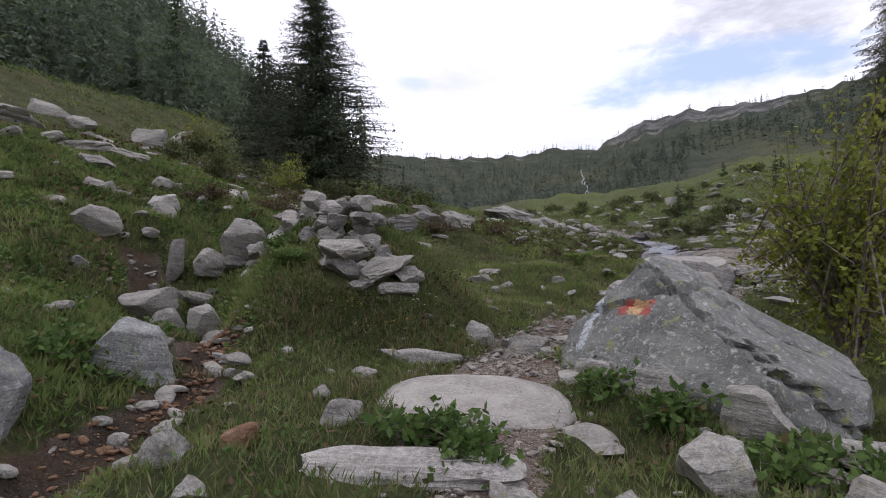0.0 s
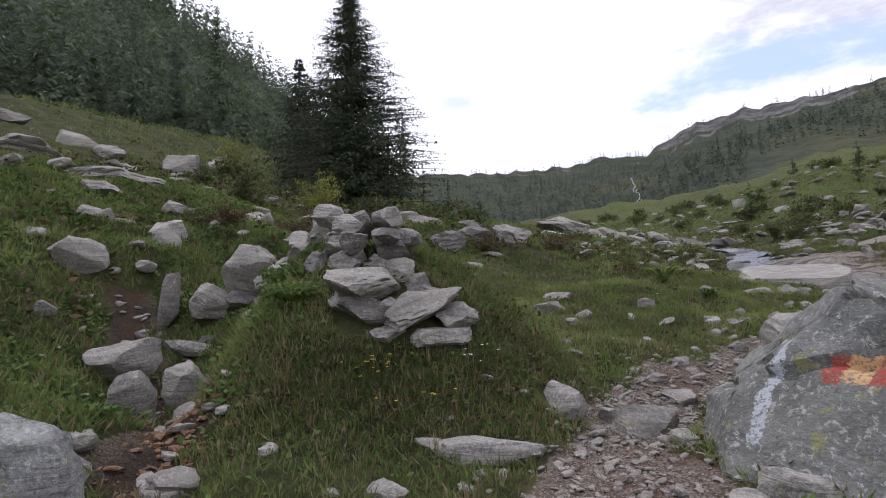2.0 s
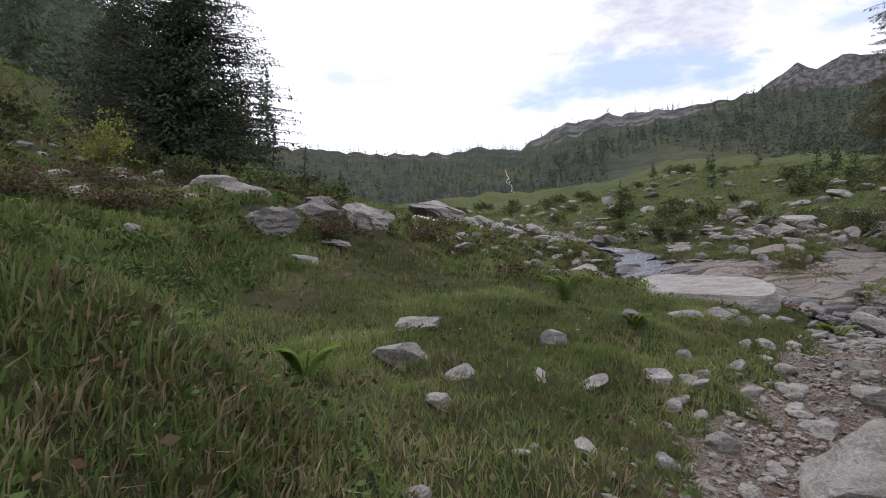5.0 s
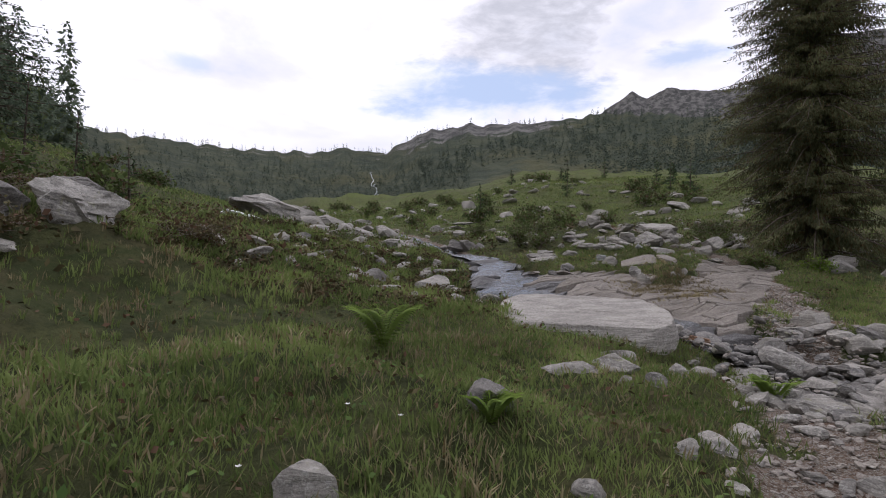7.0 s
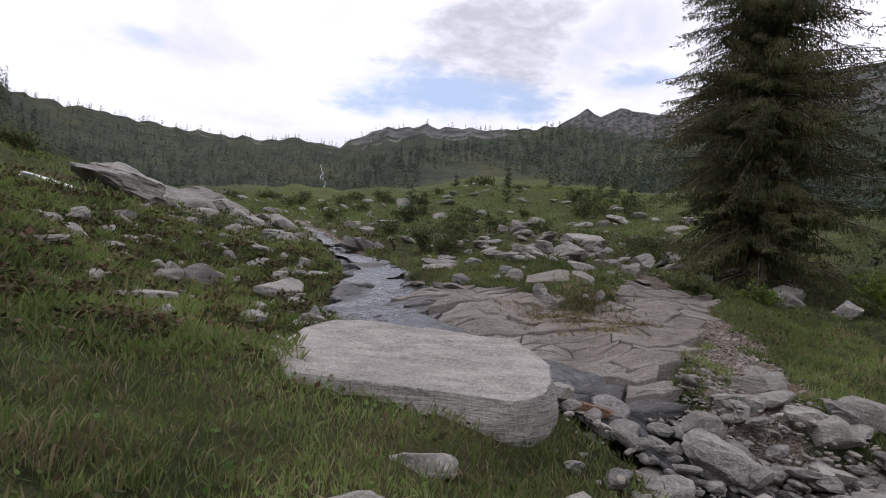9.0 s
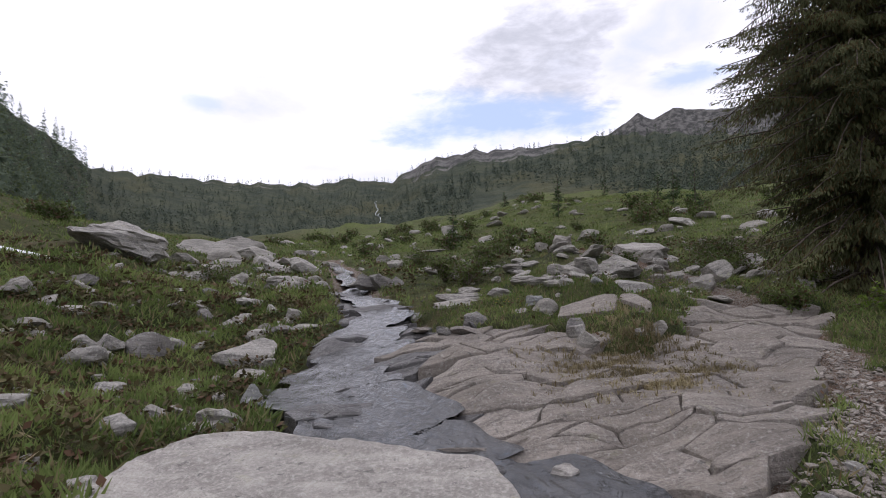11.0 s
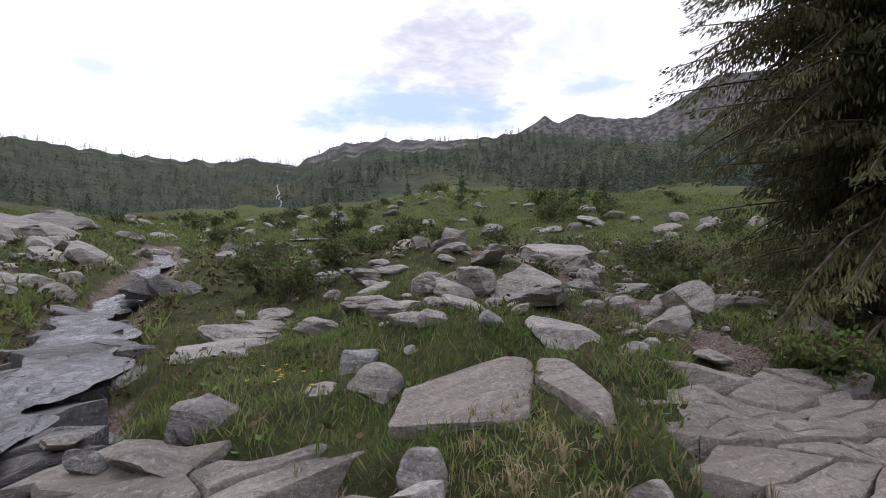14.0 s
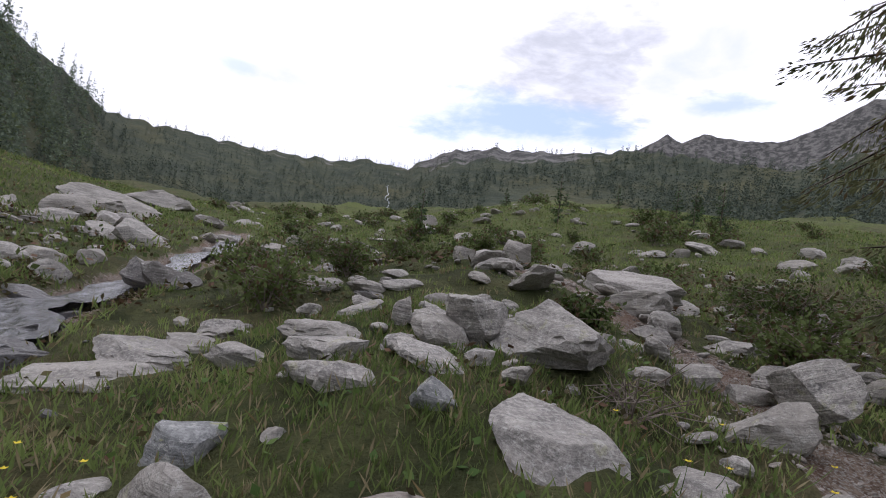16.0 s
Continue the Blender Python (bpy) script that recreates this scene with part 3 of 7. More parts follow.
def crown_of(r, high, spread_at, start, whorls, per, sprays, size, droop, uneven=0.25, hang=0.0):
    """Needle sprays along drooping boughs, as kites; and the boughs as thin lines."""
    B, T, Wd, N, boughs = [], [], [], [], []
    for k in range(whorls):
        z = start + (high - start) * (k + r.uniform(0, 1)) / whorls
        part_up = (z - start) / (high - start)
        for j in range(per):
            a = r.uniform(0, 2 * np.pi)
            z = z + hang * 0.16 * r.normal()
            reach = spread_at * (1 - part_up) ** 0.85 * r.uniform(1 - uneven, 1 + uneven * 0.6) + 0.03 * spread_at
            if part_up < 0.12:
                reach *= r.uniform(0.5, 1.0)
            m = max(2, int(sprays * (0.25 + reach / spread_at)))
            q = np.sort(r.uniform(0.08, 1.0, m))
            out = np.array([np.cos(a), np.sin(a), 0.0])
            fall = droop * (1 - 0.5 * part_up) * (1 + hang * r.uniform(-0.9, 0.9))
            base = out * (q * reach)[:, None] + np.array([0, 0, 1]) * (z + reach * (0.12 * q - fall * q ** 2 + 0.16 * fall * q ** 4))[:, None]
            side = np.cross(out, (0, 0, 1))
            sway = r.choice([-1, 1], m) * r.uniform(0.15, 1.0, m)
            fan = 0.30 * reach * (0.25 + q) * (1.15 - q) * r.uniform(0, 1, m)
            base = base + side * (sway * fan)[:, None] - np.array([0, 0, 1]) * (fan * r.uniform(0.0, 0.9, m) * fall * 1.6)[:, None]
            go = out * r.uniform(0.05, 0.9, m)[:, None] + side * sway[:, None] + np.array([0, 0, 1]) * r.uniform(-1.2, 0.35, m)[:, None]
            base = base - np.array([0, 0, 1]) * (hang * 0.30 * r.uniform(0, 1, m) ** 1.6 * (1.1 - q) * np.where(np.sin(q * 60 + 7 * a) > -0.2, 1.0, 0.3))[:, None]
            tipward = np.clip((q - 0.8) / 0.2, 0, 1)[:, None]
            go = go * (1 - hang) + hang * ((1 - tipward) * (out * 0.25 + side * (0.35 * r.normal(size=m))[:, None] - np.array([0, 0, 1.0])) + tipward * (out * 0.8 + side * sway[:, None] * 0.7 - np.array([0, 0, 0.15])))
            go /= np.linalg.norm(go, axis=1, keepdims=True)
            leng = size * r.uniform(0.6, 1.35, m) * (0.55 + 0.5 * (1 - q)) * (0.55 + 0.45 * (1 - part_up))
            B.append(base)
            T.append(base + go * leng[:, None])
            Wd.append(leng * r.uniform(0.14, 0.26, m) * (1 - 0.45 * hang))
            n = r.normal(size=(m, 3)) + (0, 0, 1.2)
            N.append(n)
            boughs.append((z, out, reach, fall))
    v, f = kites(np.concatenate(B), np.concatenate(T), np.concatenate(Wd), np.concatenate(N))
    return v, f, boughs


def conifer(name, label, x, y, high, wide, start, whorls, per, sprays, size, droop, seed, needles, trunk_r, lean=(0, 0), boughs_shown=True, uneven=0.25, hang=0.0):
    r = np.random.default_rng(seed)
    tree = tagged(new(name), label, "tree")
    tree.matrix_world = pose(x, y, float(land(x, y)) - 0.1, lean[0], lean[1], r.uniform(0, 360))
    z = np.linspace(0, high, 12)
    line = np.stack([0.04 * np.sin(z * 0.7), 0.04 * np.cos(z * 0.9), z], -1)
    pieces = [tube(line, trunk_r * (1.02 - z / high) ** 0.9 + 0.012 + trunk_r * 0.4 * np.exp(-z * 4), 9)]
    v, f, boughs = crown_of(r, high, wide, start, whorls, per, sprays, size, droop, uneven, hang)
    part("trunk", mesh_of("trunk", *joined(pieces), BARK, True), tree)
    part("crown", mesh_of("crown", v, f, needles), tree)
    if boughs_shown:
        limbs = []
        q = np.linspace(0, 0.95, 5)
        for zz, out, reach, fall in boughs:
            p = out * (q * reach)[:, None] + np.array([0, 0, 1]) * (zz + reach * (0.12 * q - fall * q ** 2 + 0.16 * fall * q ** 4))[:, None]
            limbs.append(tube(p, 0.004 + (0.005 + 0.009 * reach) * (1 - q) * 0.8, 4))
        tagged(part("boughwork", mesh_of("boughwork", *joined(limbs), BARK, True), tree), kind="stuff")
    return tree


conifer("spruce", "tall dark spruce with drooping twigs beside the trail", 11.9, 12.6, 15.0, 2.30, 0.5, 165, 8, 330, 0.12, 0.42, 11, NEEDLE_WARM, 0.19, uneven=0.34, hang=0.92)
conifer("larch", "slender airy larch growing behind the spruce", 15.3, 11.6, 11.5, 2.2, 1.6, 46, 5, 60, 0.17, 0.10, 12, LARCH, 0.13, uneven=0.5)
conifer("spruce", "dark spruce with branches down to the ground", 16.8, 11.4, 9.0, 2.2, 0.3, 44, 6, 40, 0.28, 0.35, 13, NEEDLE, 0.16)
conifer("fir", "dense dark fir standing on the hillside heath", -9.0, 15.6, 9.2, 3.9, 0.1, 100, 9, 76, 0.20, 0.15, 14, NEEDLE, 0.15, uneven=0.3)
conifer("fir", "dark fir close beside a taller one", -13.0, 18.5, 6.2, 2.0, 0.1, 36, 7, 32, 0.32, 0.12, 15, NEEDLE, 0.12, uneven=0.3)
conifer("larch", "tall pale larch above the dark woods", -25.5, 29.0, 10.5, 1.7, 0.6, 44, 5, 16, 0.36, 0.1, 16, LARCH, 0.12, uneven=0.5)
for k, (tx, ty, th) in enumerate(((-6.6, 17.0, 2.6), (-5.7, 17.6, 2.3), (-4.4, 17.4, 1.6))):
    conifer("sapling", "thin bare-topped larch sapling on the slope", tx, ty, th, 0.55, 0.2, 18, 3, 6, 0.16, -0.1, 60 + k, LARCH, 0.025, uneven=0.4)


def forest(name, label, count, region, sizes, seed, dense, mat=FOREST):
    """Far woods: one mesh of many small crowns."""
    r = np.random.default_rng(seed)
    pieces = []
    protos = []
    for k in range(7):
        q = np.random.default_rng(seed + k)
        v, f, _ = crown_of(q, 1.0, 0.165, 0.05, dense[0], dense[1], dense[2], dense[3], 0.15, 0.4)
        protos.append((v, f))
    spots = region(r, count)
    for p in spots:
        v, f = protos[r.integers(7)]
        h = r.uniform(*sizes)
        a = r.uniform(0, 6.28)
        c, s_ = math.cos(a), math.sin(a)
        w = v * (h * r.uniform(0.85, 1.25), h * r.uniform(0.85, 1.25), h)
        pieces.append((np.stack([w[:, 0] * c - w[:, 1] * s_, w[:, 0] * s_ + w[:, 1] * c, w[:, 2]], -1) + p - (0, 0, 0.03 * h), f))
    ob = new(name, mesh_of(name, *joined(pieces), mat))
    return tagged(ob, label, "forest", kind="stuff")


def on_left(r, n):
    az = r.uniform(-80, -23, n)
    s = r.uniform(0, 1, n) ** 0.8
    return slope_at(az, s)


def on_head(r, n):
    az = r.uniform(-26, 14, n)
    return slope_at(az, r.beta(1.0, 1.6, n))


def on_right(r, n):
    az = r.uniform(8, 75, n)
    s = r.uniform(0.0, 1.0, n)
    keep = (s > np.interp(az, [8, 16, 24, 30, 45], [0.25, 0.42, 0.40, 0.10, 0.02])) & (s < np.interp(az, [8, 18, 26, 30], [0.5, 0.72, 0.9, 1.0]))
    return slope_at(az[keep], s[keep])


def near_left(r, n):
    az = np.radians(r.uniform(-72, -27, n))
    d = r.uniform(30, 60, n)
    x, y = 4 + d * np.sin(az), 6.5 + d * np.cos(az)
    return np.stack([x, y, land(x, y)], -1)


# the left woods take the paler crowns with haze in their colour
forest("forest", "dense dark conifers on the steep hillside", 900, on_left, (6.5, 11.5), 21, (15, 5, 4, 0.105), MIXED_HAZY)
forest("forest", "distant conifers and scrub across the valley head", 2600, on_head, (2.0, 4.6), 22, (7, 3, 2, 0.19))
forest("forest", "distant conifers on the far slope", 2300, on_right, (3.5, 7.5), 23, (9, 4, 2, 0.16))
forest("forest", "conifers at the edge of the woods", 60, near_left, (5.0, 9.0), 24, (26, 6, 7, 0.085), MIXED_HAZY)


def on_ridge(r, n):
    az = r.uniform(-26, 34, n)
    return slope_at(az, r.uniform(0.97, 1.0, n))


forest("forest", "small wind-bent trees along the skyline", 130, on_ridge, (2.0, 4.5), 25, (9, 4, 2, 0.18))

# the waterfall, a broken thread of white water down the valley head
pieces = []
r = np.random.default_rng(9)
for k in range(3):
    sl = np.linspace(0.10 + 0.16 * k, 0.10 + 0.16 * k + 0.20, 16)
    a = 4.2 - 0.25 * k + 0.12 * np.sin(sl * 40) + 0.05 * r.normal(size=16)
    p = slope_at(a, sl) * (1, 1, 1) - (0, 3.0, -0.6)
    pieces.append(tube(p, 0.08 + 0.18 * r.uniform(0, 1, 16), 5))
tagged(new("water", mesh_of("waterfall", *joined(pieces), FALLS, True)), "thin white waterfall down the dark cliff", "waterfall", kind="structure")

# ---- bedrock beside the stream: a sheet of cracked slabs ----
def clip_cell(poly, p, q):
    """The part of a polygon nearer to p than to q."""
    mid, n = (p + q) / 2, q - p
    side = (poly - mid) @ n
    out = []
    for i in range(len(poly)):
        a, b, sa, sb = poly[i], poly[(i + 1) % len(poly)], side[i], side[(i + 1) % len(poly)]
        if sa <= 0:
            out.append(a)
        if sa * sb < 0:
            out.append(a + (b - a) * sa / (sa - sb))
    return np.array(out) if len(out) > 2 else None


def slab_piece(poly, top, thick, bevel, r):
    """A slab on a polygon: walls, a worn edge and an uneven top. top gives the height at any place."""
    edge = []
    for i in range(len(poly)):
        a, b = poly[i], poly[(i + 1) % len(poly)]
        m = max(1, int(np.linalg.norm(b - a) / 0.14))
        for k in range(m):
            edge.append(a + (b - a) * k / m)
    edge = np.array(edge)
    c = edge.mean(0)
    edge = edge + r.normal(size=edge.shape) * 0.008
    n = len(edge)
    rings = []
    for inset, drop in ((0.0, thick), (0.0, bevel * 1.4), (bevel * 0.5, bevel * 0.35), (bevel * 1.6, 0.0)):
        d = c - edge
        ring = edge + d / (np.linalg.norm(d, axis=1, keepdims=True) + 1e-6) * inset
        rings.append(np.column_stack([ring, top(ring[:, 0], ring[:, 1]) - drop]))
    for k in (0.62, 0.3):
        ring = c + (edge - c) * k
        rings.append(np.column_stack([ring, top(ring[:, 0], ring[:, 1]) + r.normal(size=n) * 0.004]))
    v = np.concatenate(rings + [np.array([[*c, float(top(c[0], c[1]))]])])
    f4 = []
    for k in range(len(rings) - 1):
        i = np.arange(n)
        f4.append(np.stack([k * n + i, k * n + (i + 1) % n, (k + 1) * n + (i + 1) % n, (k + 1) * n + i], -1))
    i = np.arange(n)
    last = (len(rings) - 1) * n
    f3 = np.stack([last + i, last + (i + 1) % n, np.full(n, len(v) - 1)], -1)
    return v, [np.concatenate(f4), f3]


bed = tagged(new("bedrock"), "bare sheet of cracked grey-brown schist beside the stream", "bedrock", kind="structure")
r = np.random.default_rng(33)
turn = np.array([[math.cos(0.16), math.sin(0.16)], [-math.sin(0.16), math.cos(0.16)]])
seeds = []
for i in range(-7, 8):
    for j in range(-23, 44):
        p = np.array([i * 0.82 + 0.41 * (j % 2) + r.uniform(-0.40, 0.40), j * 0.175 + r.uniform(-0.085, 0.085)]) @ turn + (6.6, 10.0)
        seeds.append(p)
seeds = np.array(seeds)
box0 = np.array([(-2.2, -1.0), (2.2, -1.0), (2.2, 1.0), (-2.2, 1.0)])
stretch = np.array([0.30, 1.0])
for p in seeds:
    if float(in_rock(p[0], p[1])) < 0.5:
        continue
    cell = box0 + p
    near = seeds[np.argsort(np.abs((seeds - p) * stretch).sum(1))[1:26]]
    for q in near:
        cell = clip_cell(cell * stretch, p * stretch, q * stretch)
        if cell is None:
            break
        cell = cell / stretch
    if cell is None:
        continue
    gap = r.choice([0.005, 0.010, 0.018], p=[0.5, 0.35, 0.15])
    centre = cell.mean(0)
    out = cell - centre
    cell = cell - out / (np.linalg.norm(out, axis=1, keepdims=True) + 1e-6) * gap * 1.2
    tilt, lift = r.normal(size=2) * (0.012, 0.045), r.uniform(-0.025, 0.015)
    sd0, _ = along(p[0], p[1], STREAM)
    wet = sd0 < 0.62
    if wet:
        lift = r.uniform(-0.13, 0.012)

    def top(x, y, tilt=tilt, lift=lift, centre=centre):
        return land(x, y) + lift + (x - centre[0]) * tilt[0] + (y - centre[1]) * (tilt[1] + 0.02) + 0.012 * wave_noise(np.asarray(x), np.asarray(y), 0.5, 77, 2)

    v, f = slab_piece(cell, top, 0.30, r.uniform(0.008, 0.02), r)
    ob = part("slab", mesh_of("slab", v, f, STONE_WET if wet else STONE_BED, True, 28), bed)

# ---- the stream ----
legs = np.linspace(0, len(STREAM) - 1, 420)
line = np.array(STREAM)
cx = np.interp(legs, np.arange(len(STREAM)), line[:, 0]) + 0.10 * np.sin(legs * 3.1) + 0.05 * np.sin(legs * 7.7)
cy = np.interp(legs, np.arange(len(STREAM)), line[:, 1])
wide = np.interp(cy, [2, 5, 6.4, 7.5, 8.6, 10, 11.4, 12.6, 14, 16, 18, 21, 30], [0.20, 0.25, 0.30, 0.50, 0.62, 0.55, 0.52, 0.48, 0.36, 0.28, 0.24, 0.22, 0.22]) * (1 + 0.18 * np.sin(legs * 9.0) + 0.10 * np.sin(legs * 23.0))
tx, ty = np.gradient(cx), np.gradient(cy)
ln = np.hypot(tx, ty)
across = np.linspace(-1, 1, 17)
wx = cx[:, None] + (ty / ln)[:, None] * across * wide[:, None]
wy = cy[:, None] - (tx / ln)[:, None] * across * wide[:, None]
level = near_land(cx, cy) - 0.075
# the water stands in small pools and falls over ledges
fall = 1 / (1 + np.exp(-(cy - 11.55) * 22)) - 0.5
level = level + 0.07 * fall * np.exp(-((cy - 11.55) / 0.9) ** 2) + 0.012 * np.sin(legs * 5.0)
wz = level[:, None] - 0.02 + 0.006 * np.sin(wx * 31 + wy * 17) * np.cos(wy * 23)
over = np.clip((17.0 - cy) / 1.0, 0, 1)[:, None] * np.clip((cy - 7.4) / 0.8, 0, 1)[:, None]
wz = wz * (1 - over) + (near_land(wx, wy) + 0.006 + 0.006 * np.sin(wx * 31 + wy * 17)) * over
stream = mesh_of("stream", np.stack([wx, wy, wz], -1).reshape(-1, 3), grid_faces(*wx.shape), WATER, True)
tagged(new("water", stream), "shallow clear stream sliding over dark wet rock", "stream", kind="structure")


# ---- single large stones ----
def stone_at(name, label, x, y, z, w, d, h, yaw=0.0, lean=(0, 0), seed=1, mat=None, level=4, facets=16, rough=0.035, layers=0.0, boxy=2.8, cat="rock", group=""):
    """One stone about the centre (x, y, z)."""
    v, f = rock_shape(seed, level, facets, rough=rough, layers=layers, boxy=boxy)
    ob = new(name, mesh_of(name, v * (w / 2, d / 2, h / 2), f, mat or STONE, True, 32))
    ob.matrix_world = pose(x, y, z, lean[0], lean[1], yaw)
    FOOT.append((x, y, w / 2, d / 2, radians(yaw)))
    return tagged(ob, label, cat, group)


def marked_stone():
    """Lichen-covered schist with a hiker's waymark: a white stripe, and a red and white bar."""
    m = stone_material("waymarked_schist", (0.255, 0.26, 0.245), (0.12, 0.125, 0.12), lichen=0.95, grain=0.3)
    n = Nodes(m.node_tree)
    shader = [k for k in m.node_tree.nodes if k.type == "BSDF_PRINCIPLED"][0]
    old = shader.inputs["Base Color"].links[0].from_socket
    w = n.add("ShaderNodeNewGeometry").outputs["Position"]
    x, y, z = n.add("ShaderNodeSeparateXYZ", {0: w}).outputs
    u = n.math("ADD", n.math("MULTIPLY", n.math("SUBTRACT", x, 0.91), 0.72), n.math("MULTIPLY", n.math("SUBTRACT", y, -0.87), -0.69))
    ragged = n.math("MULTIPLY", n.math("SUBTRACT", n.noise(w, 22.0, 5.0, 0.7), 0.5), 0.10)
    u = n.math("ADD", u, ragged)
    zz = n.math("ADD", z, ragged)

    def within(v, low, high):
        return n.math("MULTIPLY", n.math("GREATER_THAN", v, low), n.math("LESS_THAN", v, high))

    worn = n.ramp(n.noise(w, 45.0, 5.0, 0.75), 0.40, 0.50)
    front = n.math("LESS_THAN", n.math("ADD", n.math("MULTIPLY", x, 0.69), n.math("MULTIPLY", y, 0.72)), 0.62)
    stripe = n.math("MULTIPLY", n.math("MULTIPLY", within(u, -0.025, 0.040), within(zz, 0.24, 0.72)), worn)
    bar = n.math("MULTIPLY", within(zz, 0.545, 0.655), worn)
    red = n.math("MULTIPLY", n.math("MULTIPLY", within(u, 0.24, 0.50), bar), front)
    mid = n.math("MULTIPLY", n.math("MULTIPLY", within(u, 0.315, 0.425), bar), front)
    c = n.mix(n.math("MULTIPLY", stripe, front), old, (0.46, 0.49, 0.52))
    c = n.mix(red, c, (0.40, 0.085, 0.065))
    c = n.mix(mid, c, (0.62, 0.40, 0.20))
    m.node_tree.links.new(c, shader.inputs["Base Color"])
    return m


MARKED = marked_stone()


def cut_rock(name, label, origin, turn, size, planes, seed, mat, level=5, rough=0.012, groove=None, cat="boulder"):
    """A stone broken along given planes. planes: normal and distance from the origin, in the stone's own turned axes."""
    v, f = SPHERES[level]
    p = v / (np.abs(v) ** 3.4).sum(1, keepdims=True) ** (1 / 3.4) * np.array(size)
    for _ in range(4):
        for k, d in planes:
            k = np.array(k, float) / np.linalg.norm(k)
            p = p - np.maximum(p @ k - d, 0)[:, None] * k
    away = p / np.linalg.norm(p, axis=1, keepdims=True)
    p = p + away * (rough * noise3(p, 0.5, seed, 4) + 0.03 * noise3(p, 1.6, seed + 1, 2))[:, None]
    for k, d, w, deep in groove or ():
        s = np.abs(p @ np.array(k, float) - d + 0.05 * noise3(p, 0.5, seed + 3, 2))
        p = p - away * (deep * np.clip(1 - s / w, 0, 1))[:, None]
    ob = new(name, mesh_of(name, p, f, mat, True, 34))
    ob.matrix_world = pose(*origin, 0, 0, turn)
    FOOT.append((origin[0], origin[1], size[0] * 0.95, size[1] * 0.95, radians(turn)))
    return tagged(ob, label, cat)


SPHERES[6] = sphere_mesh(6)
cut_rock("waymark_boulder", "huge lichen-covered boulder painted with a white stripe and red waymark", (1.56, -0.98, 0.13), -30, (1.20, 0.92, 0.95),
         [((0.52, -0.05, 0.85), 0.55), ((-0.62, -0.15, 0.77), 0.86), ((-0.10, -0.80, 0.58), 0.66), ((0.15, 0.8, 0.55), 0.78), ((-0.85, -0.45, 0.3), 1.02), ((0.1, -0.3, 0.95), 0.80), ((0.8, -0.5, 0.4), 1.02)],
         5, MARKED, 6, 0.012, [((0.62, 0.2, 0.75), 0.42, 0.045, 0.13), ((-0.3, 0.1, 0.95), 0.58, 0.04, 0.10), ((0.15, 0.75, 0.65), 0.30, 0.03, 0.06)])
stone_at("boulder", "pointed dark boulder behind the waymarked stone", 2.05, 0.55, 0.50, 0.62, 0.5, 0.95, -20, (0, 14), 8, STONE_DARK, level=4, cat="boulder")
stone_at("boulder", "grey boulder leaning on the waymarked stone", 1.20, -0.25, 0.50, 0.66, 0.5, 0.62, -25, (0, 20), 9, STONE, level=4, cat="boulder")
stone_at("boulder", "grey boulder leaning on the waymarked stone", 1.75, -0.05, 0.55, 0.8, 0.55, 0.6, -25, (0, -14), 10, STONE, level=4, cat="boulder")
cut_rock("slab", "great pale ribbed slab lying by the trail", (3.66, 8.00, 0.78), -27, (1.02, 0.66, 0.46),
         [((0.02, -0.24, 0.97), 0.24), ((0, -1, 0.30), 0.58), ((-0.75, -0.65, 0.1), 0.92), ((0.85, 0.5, 0.2), 0.92), ((-0.8, 0.6, 0.2), 0.90), ((0.1, 1, 0.2), 0.60)], 17, STONE_PALE, 6, 0.010,
         [((0.55, 0.83, 0.0), 0.10, 0.035, 0.018), ((0.5, 0.86, 0.0), -0.16, 0.03, 0.016), ((0.6, 0.8, 0.0), 0.33, 0.025, 0.014), ((0.55, 0.83, 0.0), -0.36, 0.025, 0.014)], "rock")

# the tumbled dry wall on the bank
WALL = "tumbled stones of a dry wall"
stone_at("wall_stone", "large flat grey stone on the tumbled dry wall", -1.71, -0.55, 1.12, 0.56, 0.50, 0.30, 25, (4, 6), 201, STONE, level=4, layers=2.5, boxy=3.2, group=WALL)
stone_at("wall_stone", "long tilted grey slab on the tumbled dry wall", -1.36, -0.46, 0.94, 0.78, 0.50, 0.28, 18, (10, -17), 202, STONE, level=4, layers=3.0, boxy=4.0, group=WALL)
stone_at("wall_stone", "grey stone wedged under a tilted slab", -1.08, -0.32, 0.86, 0.36, 0.34, 0.24, 12, (0, 8), 203, STONE, layers=2.0, group=WALL)
stone_at("wall_stone", "flat grey stone at the foot of the wall", -1.16, -0.46, 0.72, 0.46, 0.40, 0.22, 15, (5, -8), 204, STONE, layers=2.5, boxy=3.4, group=WALL)
stone_at("wall_stone", "grey stone under the large flat one", -1.68, -0.52, 0.95, 0.46, 0.40, 0.26, 40, (0, 4), 205, STONE_DARK, group=WALL)
stone_at("wall_stone", "rounded grey stone on top of the wall", -2.92, 1.52, 1.58, 0.50, 0.36, 0.26, 30, (0, 5), 206, STONE, layers=1.5, group=WALL)
stone_at("wall_stone", "rounded grey stone in the wall", -2.95, 1.38, 1.40, 0.36, 0.3, 0.28, 30, (0, -12), 207, STONE, group=WALL)
stone_at("wall_stone", "small flat stone on top of the wall", -3.30, 1.29, 1.68, 0.34, 0.28, 0.15, 35, (0, 6), 208, STONE_DARK, layers=2.0, group=WALL)
stone_at("wall_stone", "grey stone leaning in the wall", -3.23, 1.30, 1.40, 0.36, 0.3, 0.28, 33, (0, -18), 209, STONE, layers=2.0, group=WALL)
stone_at("wall_stone", "big upright grey stone ending the wall", -4.06, 1.45, 1.36, 0.64, 0.45, 0.70, 38, (0, 12), 210, STONE, level=4, group=WALL)
